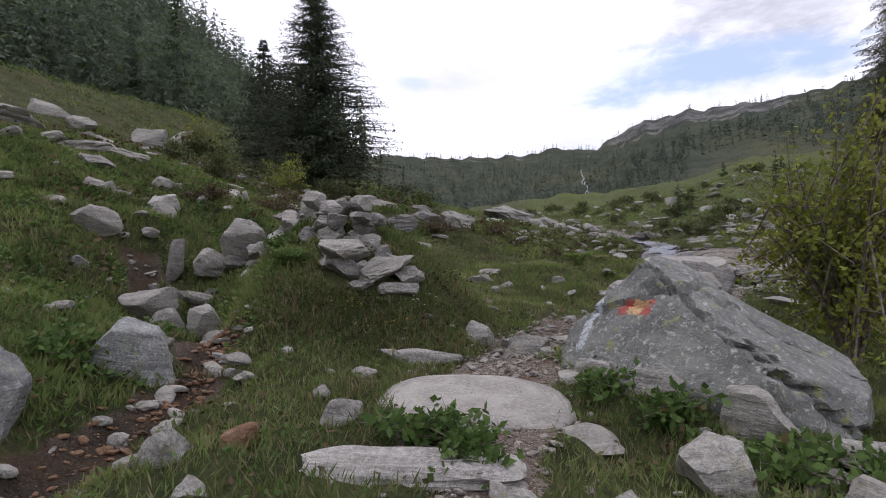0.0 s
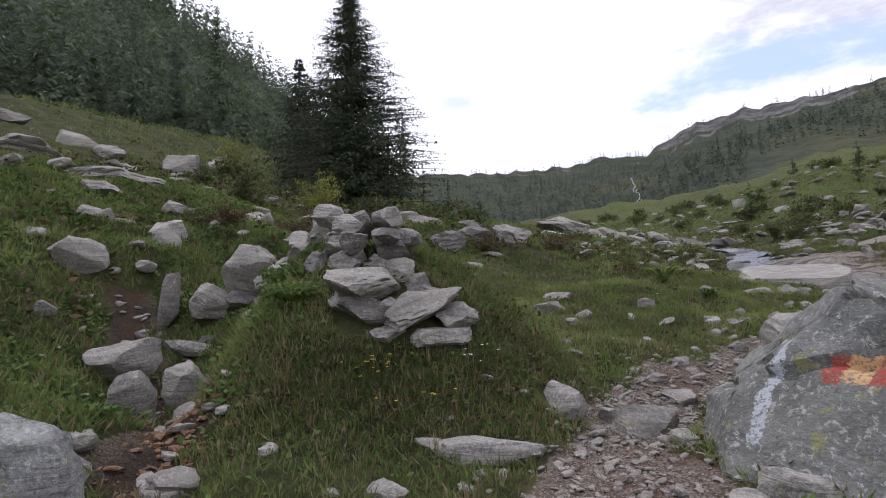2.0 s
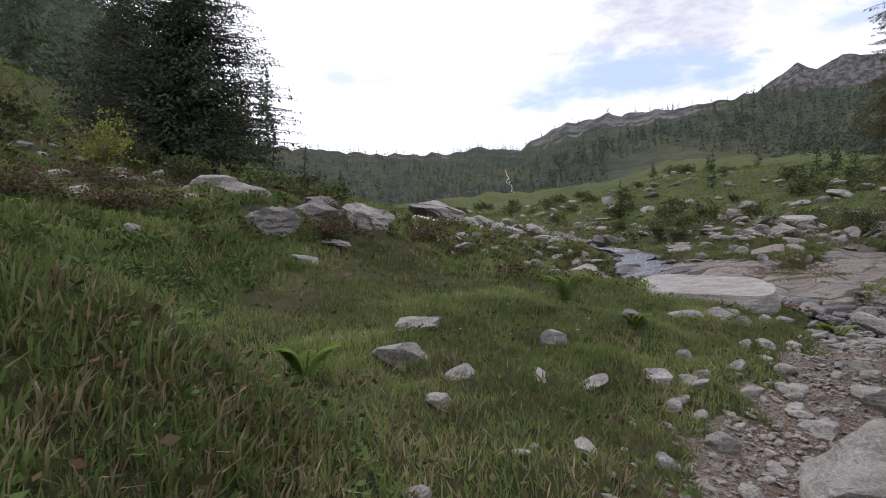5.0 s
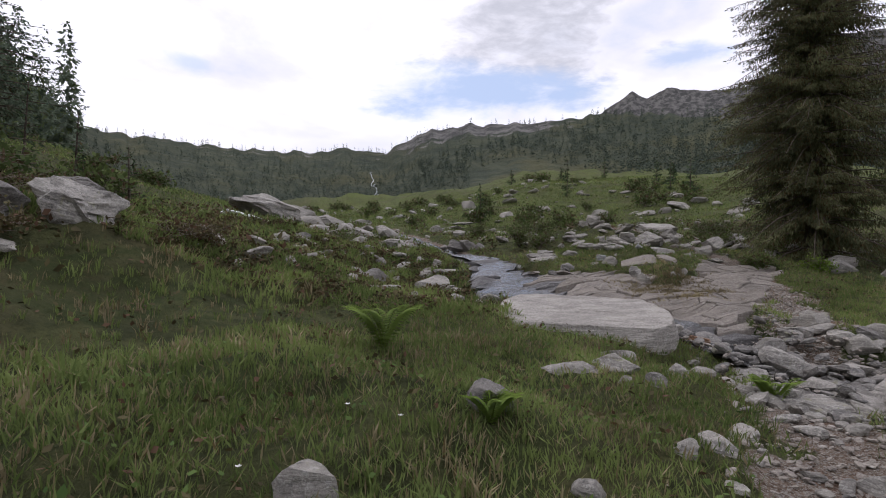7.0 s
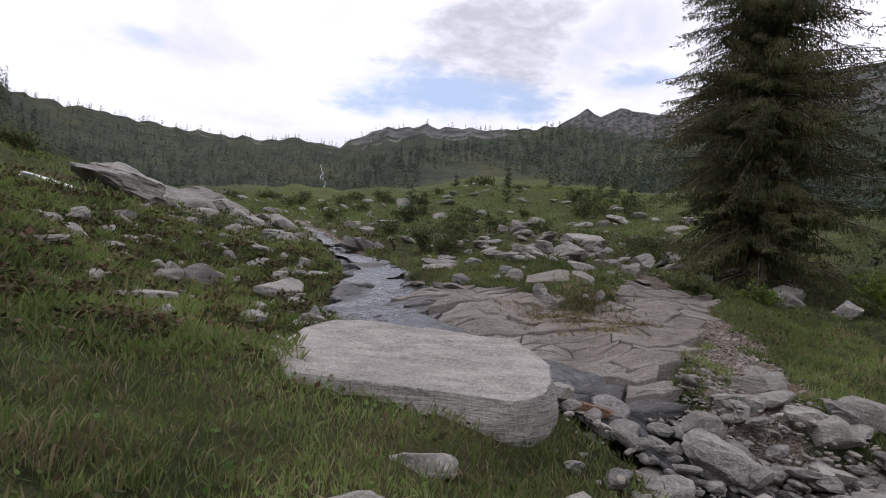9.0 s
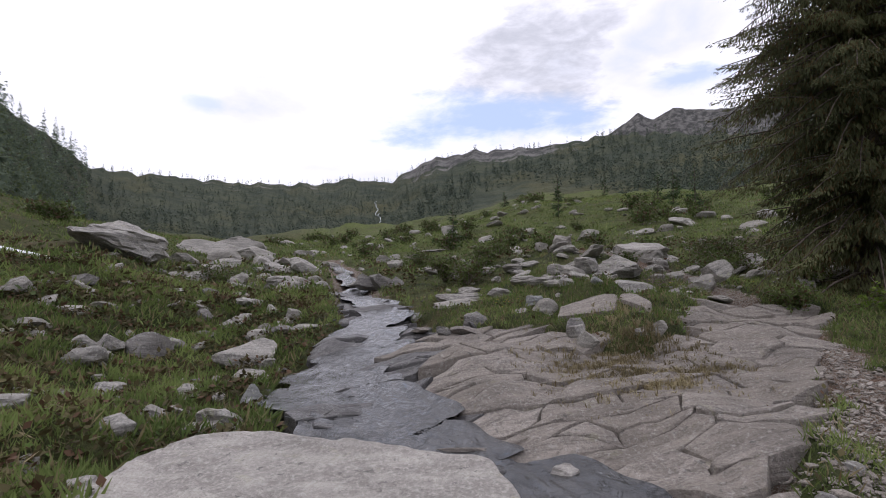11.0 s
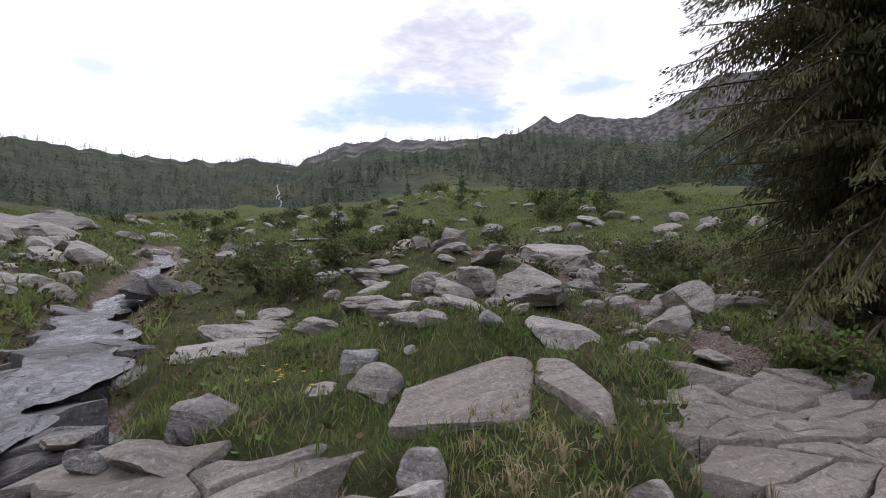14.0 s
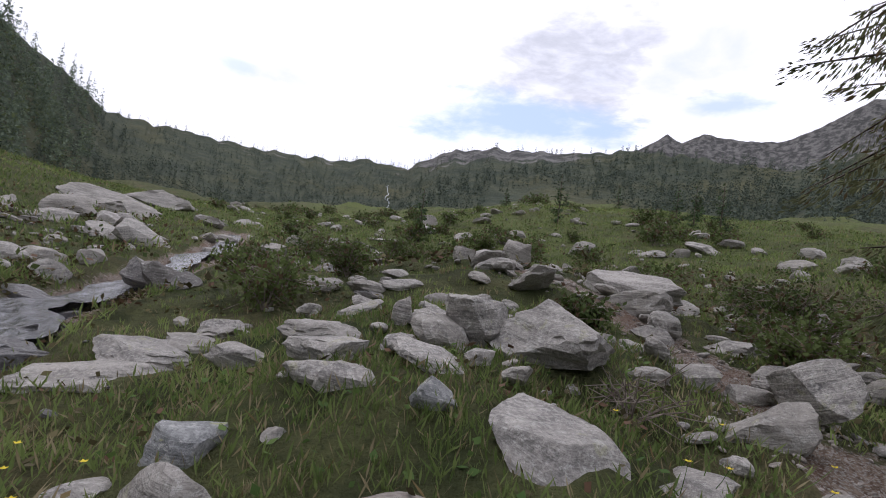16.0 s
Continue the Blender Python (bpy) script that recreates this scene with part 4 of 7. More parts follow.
stone_at("wall_stone", "grey block hanging over the rill", -4.40, 1.16, 1.02, 0.44, 0.36, 0.44, 42, (0, 28), 211, STONE, layers=1.5, boxy=3.4, group=WALL)
stone_at("wall_stone", "tall narrow stone beside the rill", -4.85, 1.03, 1.05, 0.22, 0.24, 0.74, 47, (0, 8), 212, STONE_DARK, group=WALL)
for k, (sx, sy, sz, sw, sd, sh) in enumerate(((-1.80, -0.02, 1.30, 0.26, 0.24, 0.20), (-1.56, -0.12, 1.22, 0.26, 0.24, 0.24), (-1.42, -0.16, 1.12, 0.34, 0.26, 0.20), (-2.20, 0.10, 1.46, 0.46, 0.34, 0.20), (-2.03, -0.08, 1.34, 0.32, 0.28, 0.24), (-2.32, -0.04, 1.33, 0.30, 0.26, 0.22), (-1.55, -0.50, 0.92, 0.30, 0.30, 0.24), (-1.86, -0.42, 1.00, 0.36, 0.30, 0.26), (-1.32, -0.26, 0.98, 0.36, 0.30, 0.26), (-1.98, -0.26, 1.14, 0.40, 0.32, 0.24), (-1.50, -0.64, 0.76, 0.26, 0.22, 0.18))):
    stone_at("wall_stone", "weathered grey stone packed into the wall", sx, sy, sz, sw, sd, sh, 20 + 37 * k, (8 * math.sin(k), 9 * math.cos(2 * k)), 270 + k, STONE_DARK if k % 3 == 2 else STONE, level=4, layers=1.5, group=WALL)
r = np.random.default_rng(55)
for k in range(34):
    s = (k + r.uniform(0, 1)) / 34
    bx, by = -1.50 - 2.5 * s + r.normal() * 0.12, -0.20 + 1.65 * s + r.normal() * 0.14
    size = r.uniform(0.20, 0.44)
    tone = r.choice(3)
    stone_at("wall_stone", ("grey stone among the wall rubble", "dark stone among the wall rubble", "pale stone among the wall rubble")[tone], bx, by, float(near_land(bx, by)) + r.uniform(0.05, 0.34), size, size * r.uniform(0.6, 1), size * r.uniform(0.45, 0.8), r.uniform(0, 180), r.uniform(-20, 20, 2), 220 + k, (STONE, STONE_DARK, STONE_PALE)[tone], level=3, group=WALL)

stone_at("boulder", "lichen-yellowed boulder on the turf beside the rill", -2.84, -2.20, 0.28, 0.72, 0.6, 0.62, 40, (0, 12), 231, STONE_LICHEN, level=4, cat="boulder")
stone_at("boulder", "grey boulder at the head of the rill", -4.46, 0.02, 0.50, 0.66, 0.5, 0.46, 50, (0, -5), 232, STONE, cat="boulder")
stone_at("boulder", "grey boulder beside the rill", -3.52, -0.24, 0.36, 0.40, 0.36, 0.40, 48, (0, 8), 233, STONE, cat="boulder")
stone_at("boulder", "grey boulder beside the rill", -3.72, -0.62, 0.34, 0.36, 0.32, 0.40, 53, (0, -8), 234, STONE, cat="boulder")

# slabs and boulders of the upper slope
stone_at("slab", "broad flat slab with yellow lichen beside the bedrock", 6.82, 11.86, 1.58, 0.68, 0.82, 0.26, -31, (12, 0), 241, STONE_BED, level=5, facets=3, rough=0.012, boxy=9.0)
stone_at("slab", "flat slab split from its neighbour by a crack", 7.27, 11.60, 1.58, 0.38, 0.78, 0.26, -32, (12, 1), 242, STONE_BED, level=5, facets=3, rough=0.012, boxy=9.0)
stone_at("slab", "big tilted grey slab in the turf", 7.72, 12.42, 1.84, 0.52, 0.74, 0.2, -2, (14, 10), 243, STONE, level=4, facets=9, rough=0.02, boxy=4.0)
stone_at("boulder", "large pale broken boulder half sunk in grass", 8.16, 13.55, 2.16, 0.74, 0.55, 0.40, -22, (6, 6), 244, STONE, level=4, layers=2.0, cat="boulder")
stone_at("boulder", "grey boulder beside a broken one", 7.74, 13.80, 2.20, 0.40, 0.36, 0.36, -14, (4, -10), 245, STONE, level=4, layers=2.0, cat="boulder")
stone_at("boulder", "wide pale boulder on the meadow edge", 10.1, 16.2, 2.56, 1.15, 0.7, 0.46, -28, (4, 3), 246, STONE_PALE, level=4, cat="boulder")
stone_at("boulder", "dark leaning boulder with a sharp edge", 9.55, 13.1, 2.02, 0.46, 0.36, 0.38, -45, (0, -20), 247, STONE, level=4, layers=3.0, cat="boulder")
stone_at("boulder", "square grey block beside the upper trail", 9.04, 12.86, 1.86, 0.44, 0.34, 0.28, -40, (2, -4), 248, STONE, level=4, boxy=4.0, cat="boulder")
stone_at("boulder", "grey flat-topped stone in the grass", 6.84, 13.35, 1.95, 0.46, 0.36, 0.22, 0, (6, -6), 249, STONE, layers=2.0, cat="boulder")
stone_at("boulder", "white quartz-veined boulder on the slope", 9.66, 19.3, 3.00, 0.52, 0.42, 0.62, -17, (0, 20), 250, STONE_PALE, cat="boulder")
stone_at("rock", "small upright white stone in the grass", 7.31, 14.25, 2.16, 0.15, 0.13, 0.26, 5, (0, 8), 251, STONE_PALE, level=3)

for k, (bx, by, bw, bh, bm) in enumerate(((2.72, 12.75, 0.72, 0.34, STONE), (1.60, 12.85, 0.56, 0.34, STONE_DARK), (2.95, 11.55, 0.42, 0.20, STONE), (3.12, 10.55, 0.24, 0.26, STONE_LICHEN), (2.52, 10.95, 0.24, 0.17, STONE_PALE), (3.0, 9.72, 0.52, 0.12, STONE_PALE), (2.45, 9.6, 0.40, 0.13, STONE))):
    lay("boulder" if bw > 0.5 else "rock", "weathered grey stone on the turf bank of the stream", bx, by, bw, bw * 0.72, bh, 25 * k, (4 - 2 * k, 5), 710 + k, bm, cat="boulder" if bw > 0.5 else "rock", group="stones on the stream bank")

# outcrops on the hillside
OUT = "rock outcrops"
stone_at("outcrop", "dark ribbed outcrop in the heath", -3.15, 7.05, 1.85, 1.0, 0.7, 0.85, 20, (14, 0), 261, STONE_DARK, level=5, layers=4.0, rough=0.07, cat="outcrop", group=OUT)
stone_at("outcrop", "ribbed grey outcrop along the bank", -3.75, 7.75, 2.45, 1.0, 0.6, 0.55, 20, (12, 10), 262, STONE, level=4, layers=4.0, rough=0.07, cat="outcrop", group=OUT)
stone_at("outcrop", "ribbed dark outcrop along the bank", -2.75, 8.05, 2.25, 1.1, 0.6, 0.5, 6, (12, 14), 263, STONE_DARK, level=4, layers=4.0, rough=0.07, cat="outcrop", group=OUT)
stone_at("outcrop", "ribbed grey outcrop along the bank", -1.85, 8.25, 2.15, 0.9, 0.6, 0.5, -4, (12, 16), 264, STONE, level=4, layers=4.0, rough=0.07, cat="outcrop", group=OUT)
stone_at("outcrop", "ribbed outcrop running down the slope", -4.9, 10.4, 2.75, 1.1, 0.7, 0.75, 20, (10, 10), 265, STONE_DARK, level=4, layers=4.0, rough=0.07, cat="outcrop", group=OUT)
stone_at("outcrop", "ribbed outcrop running down the slope", -4.0, 13.5, 2.95, 1.2, 0.7, 0.6, 12, (10, 14), 266, STONE_DARK, level=4, layers=4.0, rough=0.07, cat="outcrop", group=OUT)
stone_at("outcrop", "large layered pale grey outcrop", -1.25, 19.7, 3.20, 2.3, 1.4, 1.15, 8, (4, 14), 267, STONE, level=5, layers=4.0, rough=0.05, boxy=4.0, cat="outcrop", group=OUT)
stone_at("snow_patch", "old snow patch under the bank", -1.25, 15.5, 2.66, 1.15, 0.65, 0.22, 10, (6, 14), 268, SNOW, level=4, facets=5, cat="snow")

# ---- scattered stones ----
lay("rock", "grey schist stone half sunk in grass", 9.76, 15.48, 0.72, 0.65, 0.30, -29, lean=(9, -8), seed=101, mat=STONE, layers=2.4, boxy=3.0, cat="rock", group="scattered stones")
lay("rock", "small grey schist stone half sunk in grass", 9.50, 14.73, 0.36, 0.26, 0.15, -22, lean=(-6, 7), seed=102, mat=STONE, level=3, layers=2.3, boxy=3.0, cat="rock", group="scattered stones")
lay("rock", "small grey schist stone half sunk in grass", 9.43, 13.48, 0.32, 0.29, 0.12, -40, lean=(-1, 5), seed=103, mat=STONE, level=3, layers=3.0, boxy=3.0, cat="rock", group="scattered stones")
lay("rock", "small grey schist stone half sunk in grass", 9.14, 13.59, 0.32, 0.24, 0.15, -22, lean=(8, -6), seed=104, mat=STONE, level=3, cat="rock", group="scattered stones")
lay("rock", "grey schist stone half sunk in grass", 10.17, 14.56, 0.47, 0.38, 0.13, -33, lean=(8, 3), seed=105, mat=STONE, layers=1.7, boxy=3.0, cat="rock", group="scattered stones")
lay("boulder", "large grey schist boulder half sunk in grass", 14.00, 17.88, 1.02, 0.79, 0.41, -44, lean=(0, 8), seed=106, mat=STONE, layers=2.0, boxy=3.0, cat="boulder", group="scattered stones")
lay("slab", "small grey schist slab lying flat in the turf", 8.34, 12.42, 0.29, 0.45, 0.06, -43, lean=(0, 1), seed=107, mat=STONE, level=3, sink=0.5, layers=2.0, rough=0.03, boxy=3.4, facets=9, cat="rock", group="scattered stones")
lay("slab", "small grey schist slab lying flat in the turf", 8.97, 12.38, 0.36, 0.40, 0.06, -34, lean=(1, -2), seed=108, mat=STONE, level=3, sink=0.5, layers=2.0, rough=0.03, boxy=3.4, facets=9, cat="rock", group="scattered stones")
lay("rock", "small grey schist stone standing in the grass", 8.71, 12.66, 0.14, 0.13, 0.08, -39, lean=(3, -0), seed=109, mat=STONE, level=3, cat="rock", group="scattered stones")
lay("rock", "small lichen-spotted grey schist stone standing in the grass", 6.40, 12.59, 0.30, 0.21, 0.16, 20, lean=(5, -6), seed=110, mat=STONE_LICHEN, level=3, cat="rock", group="scattered stones")
lay("rock", "small grey schist stone half sunk in grass", 6.71, 12.55, 0.10, 0.07, 0.05, 3, lean=(-6, -5), seed=111, mat=STONE, level=3, cat="rock", group="scattered stones")
lay("rock", "small lichen-spotted grey schist stone standing in the grass", 7.29, 12.62, 0.20, 0.18, 0.12, 2, lean=(-2, 4), seed=112, mat=STONE_LICHEN, level=3, cat="rock", group="scattered stones")
lay("rock", "small grey schist stone standing in the grass", 6.94, 12.84, 0.26, 0.16, 0.13, 12, lean=(1, 6), seed=113, mat=STONE, level=3, cat="rock", group="scattered stones")
lay("rock", "grey schist stone half sunk in grass", 6.33, 13.94, 0.45, 0.32, 0.17, 7, lean=(-3, 9), seed=114, mat=STONE, level=3, layers=2.1, boxy=3.0, cat="rock", group="scattered stones")
lay("slab", "grey schist slab lying flat in the turf", 5.70, 14.19, 0.59, 0.68, 0.09, 19, lean=(4, 3), seed=115, mat=STONE, sink=0.5, layers=2.0, rough=0.03, boxy=3.4, facets=9, cat="rock", group="scattered stones")
lay("slab", "grey schist slab lying flat in the turf", 6.07, 14.86, 0.49, 0.69, 0.08, 8, lean=(-2, 2), seed=116, mat=STONE, sink=0.5, layers=2.0, rough=0.03, boxy=3.4, facets=9, cat="rock", group="scattered stones")
lay("rock", "small grey schist stone half sunk in grass", 7.20, 13.68, 0.14, 0.09, 0.05, -7, lean=(7, 8), seed=117, mat=STONE, level=3, layers=1.9, boxy=3.0, cat="rock", group="scattered stones")
lay("rock", "small grey schist stone half sunk in grass", 7.69, 15.11, 0.30, 0.19, 0.11, -1, lean=(2, -5), seed=118, mat=STONE, level=3, layers=2.3, boxy=3.0, cat="rock", group="scattered stones")
lay("rock", "small grey schist stone standing in the grass", 8.38, 17.42, 0.32, 0.20, 0.20, -6, lean=(0, 4), seed=119, mat=STONE, level=3, cat="rock", group="scattered stones")
lay("rock", "small grey schist stone standing in the grass", 7.63, 13.25, 0.17, 0.11, 0.10, -10, lean=(-2, -0), seed=120, mat=STONE, level=3, cat="rock", group="scattered stones")
lay("rock", "small grey schist stone standing in the grass", 7.98, 13.68, 0.13, 0.10, 0.08, -14, lean=(1, 2), seed=121, mat=STONE, level=3, cat="rock", group="scattered stones")
lay("boulder", "large grey schist boulder standing in the grass", 11.36, 42.78, 1.14, 0.73, 0.73, -15, lean=(-8, -2), seed=122, mat=STONE, cat="boulder", group="scattered stones")
lay("slab", "large grey schist slab lying flat in the turf", 6.94, 30.09, 1.81, 2.79, 0.14, -1, lean=(-3, 1), seed=123, mat=STONE, sink=0.5, layers=2.0, rough=0.03, boxy=3.4, facets=9, cat="rock", group="scattered stones")
lay("rock", "dark grey schist stone half sunk in grass", 6.88, 18.08, 0.55, 0.42, 0.25, 0, lean=(2, 8), seed=124, mat=STONE_DARK, cat="rock", group="scattered stones")
lay("rock", "dark grey schist stone half sunk in grass", 7.15, 15.55, 0.37, 0.29, 0.07, -14, lean=(-6, 3), seed=125, mat=STONE_DARK, level=3, layers=2.0, boxy=3.0, cat="rock", group="scattered stones")
lay("rock", "small grey schist stone standing in the grass", 6.67, 15.14, 0.13, 0.11, 0.08, 4, lean=(-2, 4), seed=126, mat=STONE, level=3, cat="rock", group="scattered stones")
lay("slab", "small grey schist slab lying flat in the turf", 6.14, 12.40, 0.21, 0.20, 0.05, 14, lean=(-2, -2), seed=127, mat=STONE, level=3, sink=0.5, layers=2.0, rough=0.03, boxy=3.4, facets=9, cat="rock", group="scattered stones")
lay("rock", "pale grey schist stone standing in the grass", 13.73, 26.68, 0.43, 0.32, 0.30, -11, lean=(6, 6), seed=128, mat=STONE_PALE, level=3, cat="rock", group="scattered stones")
lay("rock", "grey schist stone standing in the grass", 14.57, 19.75, 0.41, 0.33, 0.27, -53, lean=(-4, 0), seed=129, mat=STONE, level=3, cat="rock", group="scattered stones")
lay("boulder", "grey schist boulder standing in the grass", 13.58, 34.18, 0.85, 0.75, 0.59, -19, lean=(1, 6), seed=130, mat=STONE, cat="boulder", group="scattered stones")
lay("slab", "grey schist slab lying flat in the turf", 7.42, 15.67, 0.43, 0.32, 0.07, -10, lean=(2, 1), seed=131, mat=STONE, level=3, sink=0.5, layers=2.0, rough=0.03, boxy=3.4, facets=9, cat="rock", group="scattered stones")
lay("boulder", "large grey schist boulder half sunk in grass", -0.10, 25.38, 1.35, 1.04, 0.59, 29, lean=(-0, -7), seed=132, mat=STONE, cat="boulder", group="scattered stones")
lay("boulder", "large grey schist boulder half sunk in grass", 0.69, 27.15, 1.54, 1.36, 0.65, 34, lean=(6, -3), seed=133, mat=STONE, layers=2.5, boxy=3.0, cat="boulder", group="scattered stones")
lay("rock", "grey schist stone standing in the grass", 3.48, 17.55, 0.41, 0.35, 0.28, 14, lean=(5, -7), seed=134, mat=STONE, level=3, cat="rock", group="scattered stones")
lay("rock", "small grey schist stone half sunk in grass", 4.16, 18.29, 0.32, 0.29, 0.14, 12, lean=(8, -5), seed=135, mat=STONE, level=3, layers=2.3, boxy=3.0, cat="rock", group="scattered stones")
lay("rock", "dark grey schist stone standing in the grass", 5.00, 17.38, 0.41, 0.36, 0.23, 29, lean=(4, 6), seed=136, mat=STONE_DARK, level=3, cat="rock", group="scattered stones")
lay("rock", "grey schist stone standing in the grass", 3.27, 19.06, 0.42, 0.31, 0.29, 30, lean=(-2, 8), seed=137, mat=STONE, level=3, cat="rock", group="scattered stones")
lay("rock", "grey schist stone standing in the grass", 1.52, 18.76, 0.58, 0.49, 0.31, 30, lean=(5, -8), seed=138, mat=STONE, cat="rock", group="scattered stones")
lay("boulder", "grey schist boulder standing in the grass", 19.67, 29.96, 0.79, 0.70, 0.43, -28, lean=(-3, 3), seed=139, mat=STONE, cat="boulder", group="scattered stones")
lay("rock", "grey schist stone standing in the grass", 5.43, 21.58, 0.54, 0.46, 0.34, 11, lean=(7, -2), seed=140, mat=STONE, cat="rock", group="scattered stones")
lay("rock", "small grey schist stone standing in the grass", 6.42, 12.32, 0.36, 0.27, 0.21, -24, lean=(-0, 5), seed=141, mat=STONE, level=3, cat="rock", group="scattered stones")
lay("rock", "dark grey schist stone standing in the grass", 5.55, 12.41, 0.39, 0.34, 0.19, -2, lean=(5, 8), seed=142, mat=STONE_DARK, level=3, cat="rock", group="scattered stones")
lay("rock", "small dark grey schist stone standing in the grass", 5.07, 12.11, 0.17, 0.14, 0.12, -10, lean=(2, -9), seed=143, mat=STONE_DARK, level=3, cat="rock", group="scattered stones")
lay("slab", "small brownish grey schist slab lying flat in the turf", 5.32, 12.05, 0.36, 0.41, 0.06, 3, lean=(4, -0), seed=144, mat=STONE_BED, level=3, sink=0.5, layers=2.0, rough=0.03, boxy=3.4, facets=9, cat="rock", group="scattered stones")
lay("slab", "small brownish grey schist slab lying flat in the turf", 4.85, 12.55, 0.19, 0.29, 0.05, 17, lean=(-4, 4), seed=145, mat=STONE_BED, level=3, sink=0.5, layers=2.0, rough=0.03, boxy=3.4, facets=9, cat="rock", group="scattered stones")
lay("rock", "small grey schist stone standing in the grass", 6.31, 11.13, 0.23, 0.16, 0.16, -14, lean=(-4, -2), seed=146, mat=STONE, level=3, cat="rock", group="scattered stones")
lay("rock", "small grey schist stone standing in the grass", 7.09, 10.83, 0.18, 0.12, 0.13, -53, lean=(5, 4), seed=147, mat=STONE, level=3, cat="rock", group="scattered stones")
lay("rock", "small grey schist stone standing in the grass", 6.86, 10.82, 0.15, 0.10, 0.10, -33, lean=(-4, 7), seed=148, mat=STONE, level=3, cat="rock", group="scattered stones")
lay("rock", "small grey schist stone half sunk in grass", 8.17, 12.23, 0.27, 0.18, 0.11, -37, lean=(7, 1), seed=149, mat=STONE, level=3, layers=2.5, boxy=3.0, cat="rock", group="scattered stones")
lay("slab", "small grey schist slab lying flat in the turf", 3.42, 13.92, 0.36, 0.47, 0.06, 27, lean=(2, 3), seed=150, mat=STONE, level=3, sink=0.5, layers=2.0, rough=0.03, boxy=3.4, facets=9, cat="rock", group="scattered stones")
lay("rock", "small grey schist stone standing in the grass", 3.16, 14.31, 0.31, 0.21, 0.18, 31, lean=(0, 7), seed=151, mat=STONE, level=3, cat="rock", group="scattered stones")
lay("rock", "small dark grey schist stone half sunk in grass", 3.04, 13.58, 0.27, 0.22, 0.12, 30, lean=(8, -7), seed=152, mat=STONE_DARK, level=3, cat="rock", group="scattered stones")
lay("rock", "grey schist stone half sunk in grass", 2.31, 14.31, 0.56, 0.39, 0.18, 36, lean=(-5, -1), seed=153, mat=STONE, layers=1.7, boxy=3.0, cat="rock", group="scattered stones")
lay("rock", "grey schist stone standing in the grass", 2.85, 18.39, 0.72, 0.62, 0.37, 8, lean=(-0, 5), seed=154, mat=STONE, cat="rock", group="scattered stones")
lay("rock", "grey schist stone half sunk in grass", 2.88, 17.18, 0.72, 0.53, 0.29, 26, lean=(0, 8), seed=155, mat=STONE, layers=2.7, boxy=3.0, cat="rock", group="scattered stones")
lay("rock", "grey schist stone standing in the grass", 0.62, 19.13, 0.54, 0.49, 0.36, 29, lean=(-3, 1), seed=156, mat=STONE, cat="rock", group="scattered stones")
lay("rock", "pale grey schist stone standing in the grass", 1.33, 24.13, 0.62, 0.55, 0.43, 26, lean=(-4, -4), seed=157, mat=STONE_PALE, cat="rock", group="scattered stones")
lay("rock", "dark grey schist stone standing in the grass", 4.71, 17.50, 0.52, 0.36, 0.30, 7, lean=(-5, 4), seed=158, mat=STONE_DARK, cat="rock", group="scattered stones")
lay("slab", "large grey schist slab lying flat in the turf", 8.61, 34.53, 2.20, 3.39, 0.14, 2, lean=(-2, 3), seed=159, mat=STONE, sink=0.5, layers=2.0, rough=0.03, boxy=3.4, facets=9, cat="rock", group="scattered stones")
lay("boulder", "large grey schist boulder half sunk in grass", -1.74, 31.25, 2.95, 2.12, 0.87, 4, lean=(-6, 6), seed=160, mat=STONE, layers=1.8, boxy=3.0, cat="boulder", group="scattered stones")
lay("slab", "grey schist slab lying flat in the turf", 5.95, 14.56, 0.53, 0.82, 0.08, -14, lean=(4, -1), seed=161, mat=STONE, sink=0.5, layers=2.0, rough=0.03, boxy=3.4, facets=9, cat="rock", group="scattered stones")
lay("slab", "grey schist slab lying flat in the turf", 5.63, 13.80, 0.85, 0.65, 0.11, -1, lean=(0, -0), seed=162, mat=STONE, sink=0.5, layers=2.0, rough=0.03, boxy=3.4, facets=9, cat="rock", group="scattered stones")
lay("rock", "grey schist stone half sunk in grass", 6.80, 7.86, 0.44, 0.39, 0.21, -63, lean=(-2, -1), seed=163, mat=STONE, level=3, cat="rock", group="scattered stones")
lay("rock", "grey schist stone half sunk in grass", 6.34, 7.64, 0.40, 0.33, 0.13, -42, lean=(-9, -7), seed=164, mat=STONE, level=3, layers=1.9, boxy=3.0, cat="rock", group="scattered stones")
lay("rock", "small pale grey schist stone standing in the grass", 2.67, 10.21, 0.19, 0.15, 0.13, 20, lean=(-3, 5), seed=168, mat=STONE_PALE, level=3, cat="rock", group="scattered stones")
lay("rock", "small grey schist stone standing in the grass", 2.51, 10.05, 0.24, 0.20, 0.16, 16, lean=(6, 3), seed=169, mat=STONE, level=3, cat="rock", group="scattered stones")
lay("rock", "small grey schist stone standing in the grass", 2.70, 8.58, 0.23, 0.16, 0.14, 2, lean=(-3, -5), seed=170, mat=STONE, level=3, cat="rock", group="scattered stones")
lay("rock", "small grey schist stone half sunk in grass", 1.77, 11.22, 0.31, 0.28, 0.14, 25, lean=(7, 1), seed=172, mat=STONE, level=3, cat="rock", group="scattered stones")
lay("rock", "grey schist stone standing in the grass", 1.08, 12.25, 0.41, 0.35, 0.20, 32, lean=(-1, 4), seed=173, mat=STONE, level=3, cat="rock", group="scattered stones")
lay("rock", "dark grey schist stone half sunk in grass", 4.45, 17.79, 0.59, 0.52, 0.28, -3, lean=(-5, 9), seed=175, mat=STONE_DARK, cat="rock", group="scattered stones")
